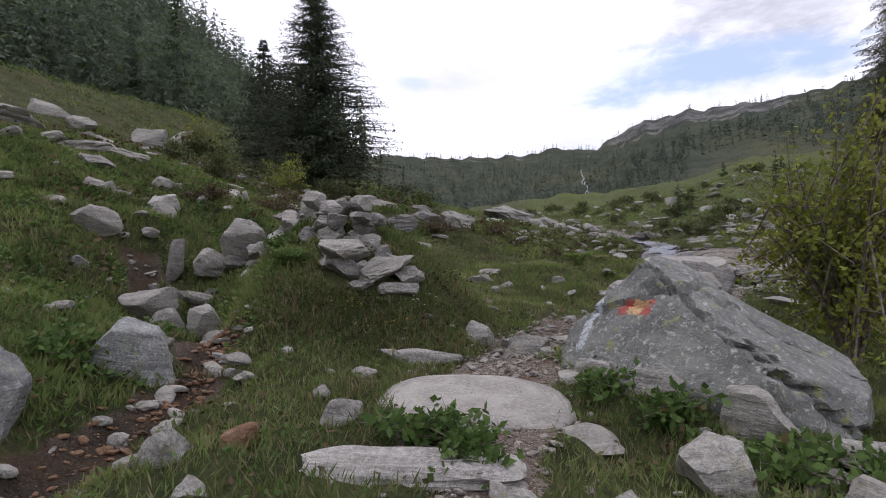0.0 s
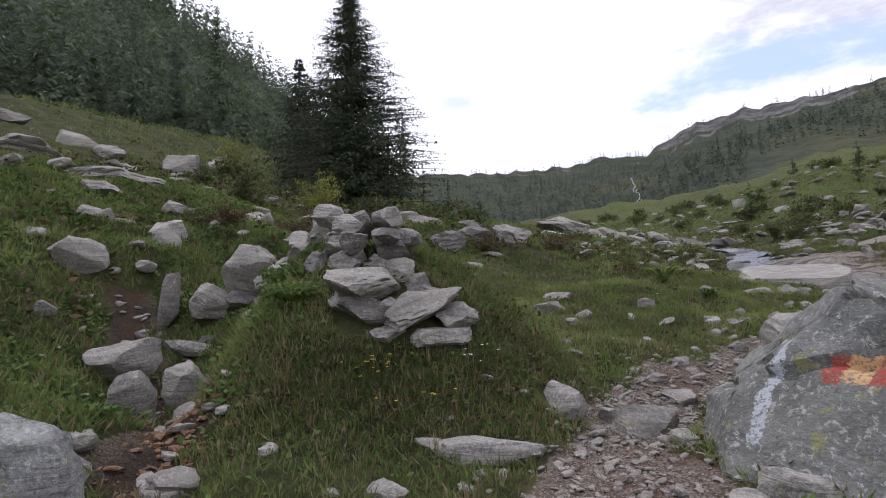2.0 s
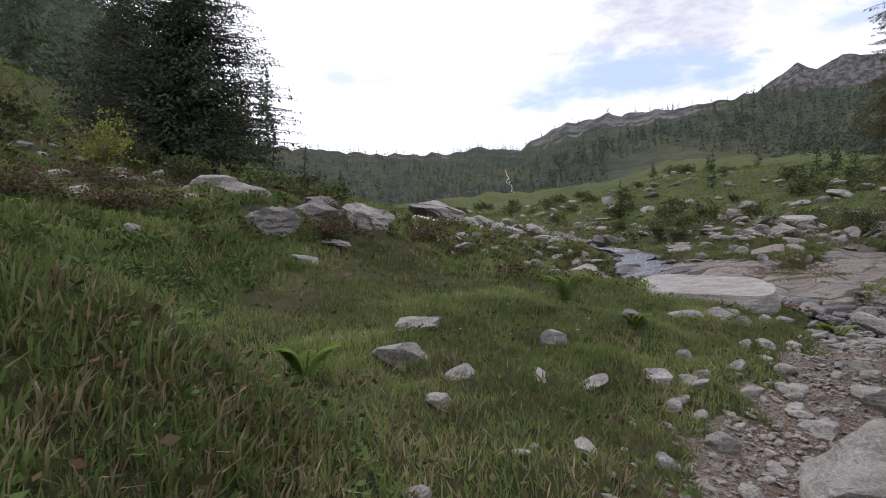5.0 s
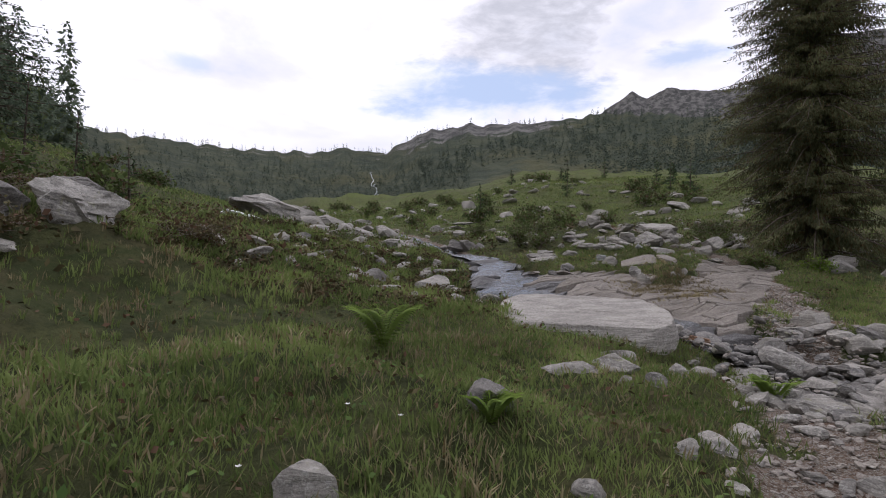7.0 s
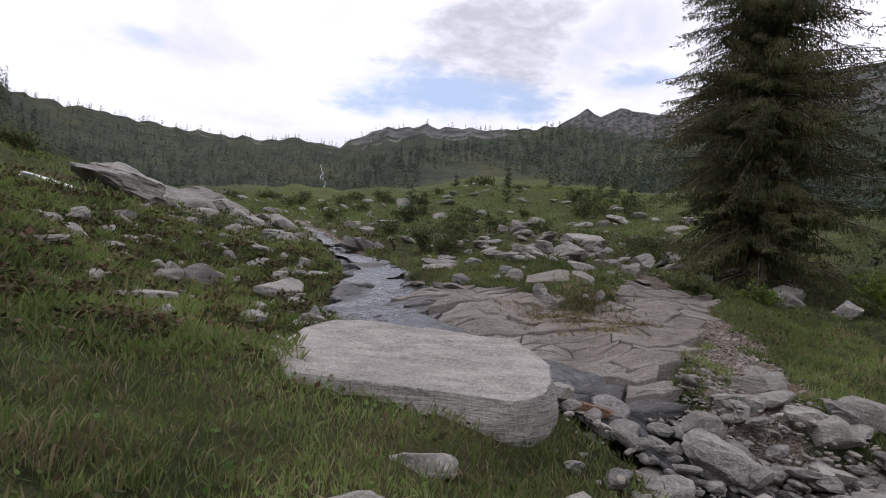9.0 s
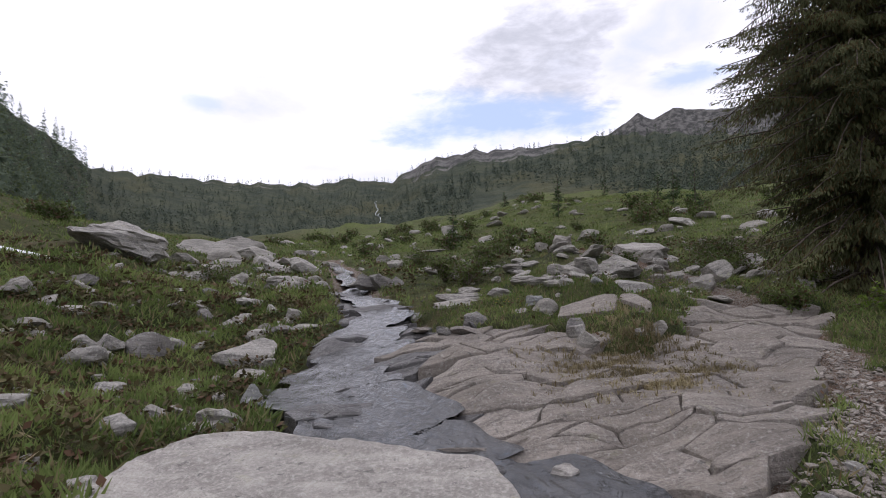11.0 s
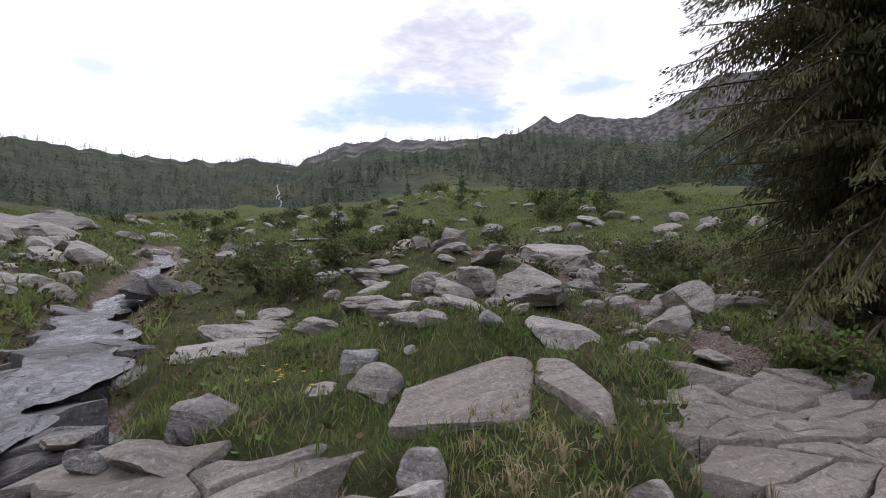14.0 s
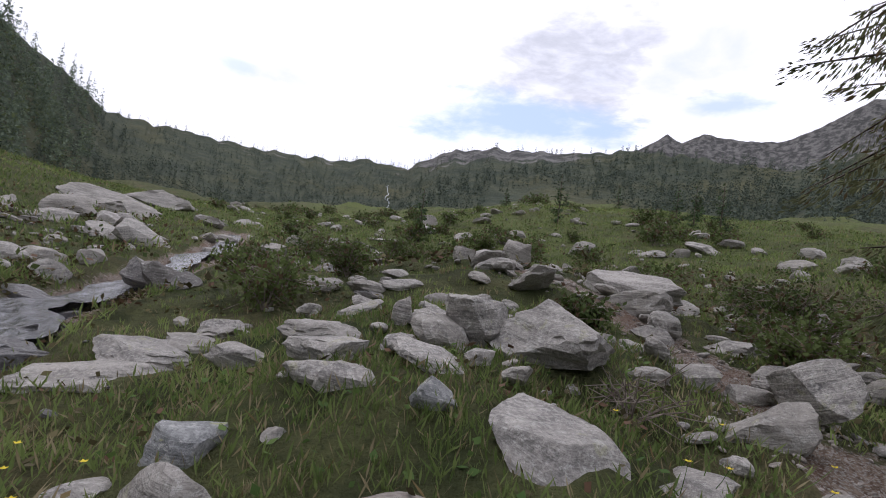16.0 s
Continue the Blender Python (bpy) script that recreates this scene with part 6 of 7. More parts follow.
lay("rock", "small grey schist stone standing in the grass", -1.72, -4.09, 0.12, 0.08, 0.08, 61, lean=(-3, 9), seed=287, mat=STONE, level=3, cat="rock", group="scattered stones")
lay("rock", "grey schist stone half sunk in grass", -2.16, -4.47, 0.43, 0.36, 0.04, 59, lean=(7, -7), seed=288, mat=STONE, level=3, layers=2.4, boxy=3.0, cat="rock", group="scattered stones")
lay("rock", "small dark grey schist stone standing in the grass", -5.53, 0.08, 0.21, 0.18, 0.15, 51, lean=(-3, -8), seed=289, mat=STONE_DARK, level=3, cat="rock", group="scattered stones")
lay("rock", "small pale grey schist stone standing in the grass", -5.70, 1.57, 0.25, 0.23, 0.12, 51, lean=(-3, 6), seed=290, mat=STONE_PALE, level=3, cat="rock", group="scattered stones")
lay("boulder", "large grey schist boulder half sunk in grass", -9.10, 4.07, 1.53, 1.08, 0.26, 57, lean=(-7, 2), seed=291, mat=STONE, layers=2.6, boxy=3.0, cat="boulder", group="scattered stones")
lay("rock", "grey schist stone half sunk in grass", -8.07, 3.09, 0.62, 0.54, 0.23, 55, lean=(-7, 4), seed=292, mat=STONE, layers=2.5, boxy=3.0, cat="rock", group="scattered stones")
lay("rock", "grey schist stone half sunk in grass", -7.69, 0.81, 0.44, 0.34, 0.14, 44, lean=(7, -2), seed=293, mat=STONE, level=3, layers=2.5, boxy=3.0, cat="rock", group="scattered stones")
lay("rock", "small dark grey schist stone standing in the grass", -4.08, 0.69, 0.19, 0.14, 0.13, 32, lean=(9, -5), seed=294, mat=STONE_DARK, level=3, cat="rock", group="scattered stones")
lay("slab", "grey schist slab lying flat in the turf", -0.75, -1.01, 0.70, 0.20, 0.10, 22, lean=(-3, 4), seed=295, mat=STONE, sink=0.5, layers=2.0, rough=0.03, boxy=3.4, facets=9, cat="rock", group="scattered stones")
lay("rock", "small grey schist stone half sunk in grass", -1.14, -1.63, 0.22, 0.18, 0.08, 15, lean=(6, 5), seed=296, mat=STONE, level=3, layers=3.0, boxy=3.0, cat="rock", group="scattered stones")
lay("rock", "small grey schist stone standing in the grass", -1.30, -2.14, 0.14, 0.12, 0.10, 31, lean=(-2, 6), seed=297, mat=STONE, level=3, cat="rock", group="scattered stones")
lay("rock", "small grey schist stone half sunk in grass", -1.09, -1.10, 0.18, 0.15, 0.05, 16, lean=(-4, 9), seed=298, mat=STONE, level=3, layers=2.2, boxy=3.0, cat="rock", group="scattered stones")
lay("boulder", "large grey schist boulder half sunk in grass", -12.37, 4.83, 1.88, 1.22, 0.48, 45, lean=(-5, 5), seed=299, mat=STONE, layers=2.1, boxy=3.0, cat="boulder", group="scattered stones")
lay("boulder", "grey schist boulder half sunk in grass", -17.19, 8.34, 0.92, 0.79, 0.34, 47, lean=(-3, -3), seed=300, mat=STONE, layers=1.9, boxy=3.0, cat="boulder", group="scattered stones")
lay("boulder", "large grey schist boulder standing in the grass", -14.60, 8.22, 1.14, 0.91, 0.59, 47, lean=(8, -2), seed=301, mat=STONE, cat="boulder", group="scattered stones")

# ---- gravel and scree ----
WALKED = [(0.3, -6.0), (0.0, -4.7), (-0.25, -2.8), (0.0, 0.4), (0.7, 2.0), (1.6, 3.3), (3.6, 5.2), (4.4, 6.7), (5.2, 8.6), (6.1, 9.6), (6.9, 10.5), (7.6, 12.0)]


def clear_of_stones(x, y, margin=0.9):
    ok = np.ones(len(x), bool)
    for sx, sy, a, b, t in FOOT:
        near = np.abs(x - sx) + np.abs(y - sy) < 2 * (a + b)
        dx, dy = x[near] - sx, y[near] - sy
        u, v = dx * math.cos(t) + dy * math.sin(t), -dx * math.sin(t) + dy * math.cos(t)
        ok[np.where(near)[0][(u / a) ** 2 + (v / b) ** 2 < margin ** 2]] = False
    return ok


def floor_at(x, y):
    sd, _ = along(x, y, STREAM)
    rd, _ = along(x, y, RILL)
    return land(x, y) - 0.22 * in_rock(x, y) - 0.22 * np.clip(1.25 - sd / 0.55, 0, 1) - 0.24 * np.clip(1.2 - rd / 0.5, 0, 1)


def strewn(name, label, x, y, sizes, seed, mat, level=1, flat=0.55, bury=0.25):
    """Many small broken stones as one mesh."""
    r = np.random.default_rng(seed)
    shapes = [rock_shape(seed + k, level, 5, (0.6, 0.95), 0.05)[0] for k in range(8)]
    f0 = SPHERES[level][1]
    n, m = len(x), len(SPHERES[level][0])
    size = sizes[0] * (sizes[1] / sizes[0]) ** (r.uniform(0, 1, n) ** 1.8)
    v = np.stack(shapes)[r.integers(0, 8, n)] * 0.5
    v = v * (size[:, None] * np.stack([r.uniform(0.8, 1.4, n), r.uniform(0.6, 1.0, n), r.uniform(0.6, 1.2, n) * flat], 1))[:, None, :]
    tip = r.normal(size=(n, 2)) * 0.22
    v[:, :, 2] += v[:, :, 0] * tip[:, :1] + v[:, :, 1] * tip[:, 1:]
    a = r.uniform(0, 6.28, n)[:, None]
    w = np.stack([v[:, :, 0] * np.cos(a) - v[:, :, 1] * np.sin(a), v[:, :, 0] * np.sin(a) + v[:, :, 1] * np.cos(a), v[:, :, 2]], -1)
    z = floor_at(x, y) + size * flat * (0.5 - bury)
    w = w + np.stack([x, y, z], -1)[:, None, :]
    f = (f0[None] + (np.arange(n) * m)[:, None, None]).reshape(-1, 3)
    return tagged(new(name, mesh_of(name, w.reshape(-1, 3), f, mat)), label, "stones", kind="stuff")


def scattered(label, x, y, sizes, seed, mats, flat=0.5, bury=0.15):
    """Single weathered stones, lying where they fell; alike ones share a mesh."""
    r = np.random.default_rng(seed)
    shapes = []
    for k in range(9):
        v, f = rock_shape(seed + k, 3, 14, layers=2.0 * (k % 2), rough=0.04)
        me = mesh_of("rock", v * 0.5, f, mats[k % len(mats)], True, 32)
        shapes.append(me)
    ok = clear_of_stones(x, y, 1.2)
    x, y = x[ok], y[ok]
    z = floor_at(x, y)
    for k in range(len(x)):
        s = sizes[0] * (sizes[1] / sizes[0]) ** (r.uniform() ** 1.4)
        w, d, h = s * r.uniform(0.9, 1.4), s * r.uniform(0.6, 1.0), s * flat * r.uniform(0.6, 1.3)
        ob = new("rock", shapes[r.integers(9)])
        ob.matrix_world = pose(x[k], y[k], z[k] + h * (0.5 - bury), *r.uniform(-14, 14, 2), r.uniform(0, 360)) @ Matrix.Diagonal((w, d, h, 1))
        FOOT.append((x[k], y[k], w * 0.42, d * 0.42, 0.0))
        tagged(ob, label, "rock", "scattered stones")


def beside(line, n, wide, r):
    """Random places along a line, thicker towards its middle."""
    t = r.uniform(0, len(line) - 1, n)
    p = np.array(line, float)
    x, y = np.interp(t, np.arange(len(p)), p[:, 0]), np.interp(t, np.arange(len(p)), p[:, 1])
    return x + r.normal(size=n) * wide, y + r.normal(size=n) * wide


r = np.random.default_rng(71)
PEBBLE = stone_material("gravel_schist", (0.38, 0.345, 0.305), (0.18, 0.155, 0.138), lichen=0.0)
strewn("gravel", "loose grey gravel on the trail", *beside(TRAIL[1:], 6000, 0.27, r), (0.012, 0.07), 301, PEBBLE)
strewn("gravel", "loose brown gravel in the rill", *beside(RILL[1:7], 1300, 0.13, r), (0.015, 0.08), 302, STONE_RUST)
strewn("gravel", "loose gravel beside the bedrock", *beside([(5.8, 7.4), (6.6, 8.2), (7.4, 8.9), (8.6, 10.6)], 2000, 0.22, r), (0.012, 0.06), 303, PEBBLE)
strewn("gravel", "loose gravel on the upper trail", *beside(UPPER_TRAIL, 1500, 0.25, r), (0.012, 0.06), 304, PEBBLE)
strewn("trail_stones", "loose stones along the edge of the trail", *beside(TRAIL, 340, 0.5, r), (0.05, 0.20), 305, STONE, 2)
strewn("gully_stones", "jumbled pale stones in the stony gully", *beside([(4.4, 5.3), (5.2, 6.2), (6.3, 6.6), (7.4, 6.4)], 420, 0.42, r), (0.06, 0.36), 306, STONE, 2)
strewn("gully_stones", "jumbled dark stones in the stony gully", *beside([(4.8, 5.6), (5.6, 6.4), (6.6, 6.6)], 200, 0.4, r), (0.05, 0.30), 307, STONE_DARK, 2)
strewn("rill_stones", "loose stones beside the rill", *beside(RILL[:6], 110, 0.26, r), (0.06, 0.24), 308, STONE, 2)
x, y = r.uniform(-1.4, 3.1, 230), r.uniform(9.0, 24.0, 230)
strewn("scree", "weathered stones scattered through the turf", x, y, (0.10, 0.48), 309, STONE, 3, 0.5, 0.32)
x, y = r.normal(9.2, 2.6, 620), 12.8 + 15.0 * r.uniform(0, 1, 620) ** 1.2
ok = x > 5.6
x, y = x[ok], y[ok]
strewn("scree", "weathered stones scattered over the slope", x, y, (0.08, 0.46), 310, STONE, 3, 0.5, 0.15)
x, y = r.uniform(-14, -3.0, 240), r.uniform(-1.5, 16.0, 240)
strewn("scree", "weathered stones on the grassy hillside", x, y, (0.10, 0.60), 311, STONE, 2, 0.5, 0.32)
x, y = r.uniform(-3, 24, 300), 22 + 40.0 * r.uniform(0, 1, 300) ** 1.5
strewn("scree", "weathered stones dotting the far meadow", x, y, (0.20, 1.1), 314, STONE, 2, 0.5, 0.32)
x, y = r.normal(2.4, 0.6, 60), r.normal(-1.9, 0.8, 60)
scattered("broken grey stones at the foot of the boulder", x, y, (0.10, 0.40), 312, (STONE, STONE, STONE_PALE), 0.6, 0.2)
x, y = beside(STREAM[3:11], 90, 0.6, r)
strewn("stream_stones", "wet dark stones along the stream", x, y, (0.04, 0.28), 313, STONE_WET, 2)
x, y = beside(STREAM[10:13], 300, 0.32, r)
strewn("stream_stones", "broken stones and shingle choking the stream", x, y, (0.05, 0.24), 315, STONE_DARK, 2, bury=-0.35).location.z = 0.10
x, y = beside(STREAM[10:13], 900, 0.36, r)
strewn("gravel", "wet shingle between the stones of the stream", x, y, (0.02, 0.08), 316, PEBBLE, 1, bury=-0.2).location.z = 0.12


# ---- grass ----
def tufts(name, label, x, y, high, blades, mat, seed, lean=0.55, thin=0.045, exact=False):
    """Tufts of bent blades at the given places: one mesh."""
    r = np.random.default_rng(seed)
    n = len(x)
    px, py = np.repeat(x, blades), np.repeat(y, blades)
    h = np.repeat(high, blades) * r.uniform(0.55, 1.15, n * blades)
    a = r.uniform(0, 6.28, n * blades)
    off = np.repeat(high, blades) * r.uniform(0.0, 0.35, n * blades)
    k = r.uniform(0.1, 1.0, n * blades) * lean
    bx, by = px + np.cos(a) * off, py + np.sin(a) * off
    base = np.stack([bx, by, (floor_at(bx, by) if exact else np.repeat(floor_at(x, y), blades)) - 0.015], -1)
    mid = base + np.stack([np.cos(a) * h * k * 0.35, np.sin(a) * h * k * 0.35, h * 0.62], -1)
    tip = base + np.stack([np.cos(a) * h * k * 1.25, np.sin(a) * h * k * 1.25, h * (1.0 - 0.45 * k ** 2)], -1)
    b = a + np.pi / 2 + r.normal(size=n * blades) * 0.5
    w = np.stack([np.cos(b), np.sin(b), 0 * b], -1) * (h * thin * r.uniform(0.6, 1.3, n * blades))[:, None]
    v = np.stack([base - w * 0.7, base + w * 0.7, mid + w, mid - w, tip], 1).reshape(-1, 3)
    i = np.arange(n * blades)[:, None] * 5
    quads = np.concatenate([i, i + 1, i + 2, i + 3], 1)
    tris = np.concatenate([i + 3, i + 2, i + 4], 1)
    return tagged(new(name, mesh_of(name, v, [quads, tris], mat)), label, "grass", kind="stuff")


def turf(count, low, high, r, area=(-13, 17, -7.5, 30)):
    """Places on turf whose distance from the walked line lies in a range."""
    x, y = r.uniform(area[0], area[1], count), r.uniform(area[2], area[3], count)
    d, _ = along(x, y, WALKED)
    ok = (d >= low) & (d < high)
    x, y = x[ok], y[ok]
    sd, _ = along(x, y, STREAM)
    ok = (bare(x, y) < r.uniform(0.15, 0.7, len(x))) & (in_rock(x, y) < r.uniform(0.1, 0.6, len(x))) & (sd > 0.62 + 0.2 * r.normal(size=len(x)))
    x, y = x[ok], y[ok]
    ok = clear_of_stones(x, y)
    return x[ok], y[ok]


def lushness(x, y):
    """Tall on the mound beside the trail, short and patchy elsewhere."""
    k = 0.55 + 0.45 * wave_noise(x, y, 2.2, 91, 3)
    k = k + 0.55 * np.exp(-((x + 0.2) / 2.0) ** 2 - ((y - 5.0) / 2.6) ** 2)
    k = k - 0.42 * np.clip((y - 9) / 3, 0, 1)
    return np.clip(k, 0.24, 1.1)


r = np.random.default_rng(81)
NEAR, FAR = (-13, 17, -7.5, 30), (-34, 40, -6, 72)
for k, (count, low, high, blades, tall, thin, area) in enumerate(((300000, 0.0, 2.4, 8, 0.098, 0.036, NEAR), (120000, 2.4, 5.5, 7, 0.115, 0.046, NEAR), (60000, 5.5, 12.0, 6, 0.125, 0.070, NEAR), (42000, 12.0, 60.0, 4, 0.17, 0.095, FAR), (22000, 2.4, 30.0, 7, 0.15, 0.055, (-15, -2.2, -5, 17)))):
    x, y = turf(count, low, high, r, area)
    dry = (wave_noise(x, y, 1.3, 95, 3) + r.normal(size=len(x)) * 0.5) > 0.75
    lush = lushness(x, y)
    keep = r.uniform(0, 1, len(x)) < 0.35 + 0.65 * lush
    for mat, pick, word in ((GRASS, keep & ~dry, "fresh green mountain grass in tufts"), (GRASS_DRY, keep & dry, "straw-coloured dry grass tufts")):
        if pick.any():
            tufts("grass", word, x[pick], y[pick], tall * (0.36 + 0.68 * lush[pick]) * r.uniform(0.6, 1.25, pick.sum()), blades, mat, 400 + 2 * k + (mat is GRASS_DRY), thin=thin)
# the steep bank under the wall: turf grows as thick on the slope as on the flat
def steep(count, r, area):
    x, y = r.uniform(area[0], area[1], count), r.uniform(area[2], area[3], count)
    fall = np.hypot(land(x + 0.05, y) - land(x - 0.05, y), land(x, y + 0.05) - land(x, y - 0.05)) / 0.1
    ok = (r.uniform(0, 2.6, count) < fall - 0.2) & (bare(x, y) < 0.4)
    x, y = x[ok], y[ok]
    ok = clear_of_stones(x, y, 0.8)
    return x[ok], y[ok]


BANK = (-3.3, -0.1, -1.6, 1.2)
for k, (count, tall, mat, word) in enumerate(((22000, 0.065, GRASS, "fresh green grass on the steep bank"), (9000, 0.085, GRASS_DRY, "straw-coloured grass hanging down the bank"))):
    x, y = steep(count, r, BANK)
    tufts("grass", word, x, y, tall * r.uniform(0.5, 1.3, len(x)), 9, mat, 440 + k, lean=0.9, thin=0.034, exact=True)
# the brown mat of grass that fills the hollows of the bedrock
x, y = r.normal(6.45, 0.42, 1500), r.normal(10.30, 0.34, 1500)
ok = clear_of_stones(x, y, 1.4)
x, y = x[ok], y[ok]
mat_top = tufts("grass", "brown withered grass in a hollow of the bedrock", x, y, r.uniform(0.04, 0.085, len(x)), 9, GRASS_DRY, 417, lean=1.0)
mat_top.location.z = 0.20


def leafage(name, label, x, y, rise, size, mat, seed, cat="herbs", wide=0.32, up=0.0):
    """Low small leaves over the ground: one mesh."""
    r = np.random.default_rng(seed)
    n = len(x)
    base = np.stack([x, y, floor_at(x, y) + r.uniform(0, 1, n) * rise], -1)
    go = np.stack([r.normal(size=n), r.normal(size=n), r.uniform(0.0, 0.9, n) + up], -1)
    go /= np.linalg.norm(go, axis=1, keepdims=True)
    leng = size * r.uniform(0.6, 1.4, n)
    v, f = kites(base, base + go * leng[:, None], leng * wide, r.normal(size=(n, 3)) * 0.5 + (0, 0, 1))
    return tagged(new(name, mesh_of(name, v, f, mat)), label, cat, kind="stuff")


x, y = turf(110000, 0.0, 3.2, r)
pick = wave_noise(x, y, 1.1, 97, 3) > 0.05
leafage("herbs", "low green herbs and bilberry among the grass", x[pick], y[pick], 0.07, 0.040, HERB, 421)
x, y = turf(130000, 0.0, 6.5, r)
pick = wave_noise(x, y, 1.7, 98, 3) > 0.25
leafage("heath", "brown-green dwarf heath in the turf", x[pick], y[pick], 0.09, 0.045, HEATH, 422, "heath")
x, y = turf(420000, 0.0, 3.4, r, (-4.5, 12.5, -7.0, 16.5))
leafage("grass", "short green turf between the stones", x, y, 0.010, 0.075, GRASS, 426, "grass", 0.055, 1.3)
x, y = turf(70000, 0.0, 3.4, r, (-4.5, 12.5, -7.0, 16.5))
leafage("grass", "short withered turf between the stones", x, y, 0.010, 0.075, GRASS_DRY, 427, "grass", 0.05, 1.0)
# rough turf of the stream's banks and of the grassy hillside
for k, (count, area) in enumerate(((90000, (-3.5, 5.0, 8.0, 18.0)), (110000, (-10.0, -2.4, -4.5, 9.0)))):
    x, y = turf(count, 1.0, 14.0, r, area)
    dull = wave_noise(x, y, 0.9, 103 + k, 3) > 0.15
    leafage("grass", "rough green turf on the stony bank", x[~dull], y[~dull], 0.02, 0.12, GRASS, 430 + 2 * k, "grass", 0.06, 1.0)
    leafage("heath", "brown-green dwarf heath on the stony bank", x[dull], y[dull], 0.10, 0.055, HEATH if k == 0 else HERB, 431 + 2 * k, "heath")
x, y = steep(24000, r, BANK)
pick = wave_noise(x, y, 0.6, 96, 3) > 0.0
leafage("herbs", "small-leaved green herbs on the bank", x[pick], y[pick], 0.06, 0.034, HERB, 424)
leafage("heath", "brown-green dwarf heath on the bank", x[~pick], y[~pick], 0.05, 0.034, HEATH, 425, "heath")
x, y = turf(60000, 5.0, 16.0, r)
pick = wave_noise(x, y, 2.4, 99, 3) > 0.1
leafage("heath", "brown-green dwarf heath on the slope", x[pick], y[pick], 0.16, 0.10, HEATH, 423, "heath")


x, y = turf(150000, 6.0, 60.0, r, (-22, 34, 11, 56))
pick = wave_noise(x, y, 2.6, 101, 4) > 0.55
leafage("heath", "low bilberry and alpenrose cushions over the meadow", x[pick], y[pick], 0.22, 0.09, SHRUB, 428, "heath", 0.30, 0.3)
pick = wave_noise(x, y, 3.4, 102, 4) < 0.1
leafage("herbs", "coarse green meadow plants in clumps", x[pick], y[pick], 0.10, 0.16, GRASS, 429, "herbs", 0.09, 1.2)


# ---- shrubs, ferns and flowers ----
def shrub(name, label, x, y, wide, high, leaves, leaf, mat, seed, stems=9, upright=0.6, cat="shrub", group="", lift=0.0):
    """Stems that fork and carry leaves towards their ends."""
    r = np.random.default_rng(seed)
    bush = tagged(new(name), label, cat, group)
    bush.matrix_world = pose(x, y, float(floor_at(np.array([x]), np.array([y]))[0]) - 0.03 + lift, 0, 0, 0)
    twigs, B, T = [], [], []
    for _ in range(stems):
        a, k = r.uniform(0, 6.28), r.uniform(0.15, 1.0)
        end = np.array([math.cos(a) * wide * k, math.sin(a) * wide * k, high * r.uniform(0.55, 1.0) * (1 - 0.35 * k * (1 - upright))])
        q = np.linspace(0, 1, 5)[:, None]
        p = end * q + np.array([0, 0, 1]) * high * 0.12 * np.sin(q * 3.1) + r.normal(size=(5, 3)) * 0.02 * wide * q
        twigs.append(tube(p, 0.010 * high * (1.1 - q[:, 0]) + 0.0025, 5))
        for _ in range(5):
            s = r.uniform(0.35, 1.0)
            start = p[int(s * 4)]
            go = r.normal(size=3) * (0.34 * wide, 0.34 * wide, 0.22 * high) + (0, 0, 0.10 * high)
            pts = start + go * np.linspace(0, 1, 3)[:, None]
            twigs.append(tube(pts, 0.005 * high * np.array([1, 0.7, 0.3]) + 0.0015, 4))
            m = max(1, leaves // (stems * 5))
            t = r.uniform(0.1, 1.05, m)[:, None]
            b = start + go * t + r.normal(size=(m, 3)) * 0.05 * wide
            d = r.normal(size=(m, 3)) + (0, 0, 0.2)
            d /= np.linalg.norm(d, axis=1, keepdims=True)
            B.append(b)
            T.append(b + d * leaf * r.uniform(0.6, 1.3, m)[:, None])
    tagged(part("branchwork", mesh_of("branchwork", *joined(twigs), TWIG, True), bush), kind="stuff")
    if leaves:
        B, T = np.concatenate(B), np.concatenate(T)
        v, f = kites(B, T, np.linalg.norm(T - B, axis=1) * 0.30, r.normal(size=B.shape))
        tagged(part("foliage", mesh_of("foliage", v, f, mat), bush), kind="stuff")
    return bush


shrub("alder_bush", "yellow-green alder bush in leaf beside the boulders", 3.95, 1.35, 1.25, 2.8, 6500, 0.08, ALDER, 501, 30, 0.9)
shrub("alder_bush", "yellow-green alder bush in leaf beside the boulders", 4.9, 2.6, 1.1, 1.9, 4000, 0.075, ALDER, 502, 20, 0.9)
HILL = "shrubs on the hillside"
for k, (sx, sy, sw, sh) in enumerate(((-12.4, 12.6, 0.9, 1.6), (-7.3, 9.2, 0.9, 1.15), (-9.0, 12.6, 1.0, 1.0), (-6.3, 10.6, 0.8, 0.9), (-5.2, 12.0, 0.8, 0.8), (-8.0, 7.0, 0.7, 0.7))):
    shrub("shrub", "pale green leafy shrub on the hillside", sx, sy, sw, sh, 1500, 0.07, ALDER if k < 2 else SHRUB, 510 + k, 14, 0.8, group=HILL)
for k, (sx, sy, sw, sh) in enumerate(((-4.5, 6.0, 0.9, 0.35), (-5.4, 5.0, 0.9, 0.4), (-3.6, 9.2, 1.0, 0.4), (-6.3, 7.6, 1.1, 0.45), (-2.4, 7.4, 0.6, 0.35), (-1.0, 9.3, 0.9, 0.35), (-4.6, 8.4, 0.9, 0.4), (-2.8, 10.8, 1.0, 0.4), (-5.8, 3.4, 0.6, 0.35))):
    shrub("heather", "brown low heather cushion on the bank", sx, sy, sw, sh, 2200, 0.045, HEATH, 530 + k, 16, 0.3, "heather", HILL)
SLOPE_SHRUBS = "shrubs among the upper stones"
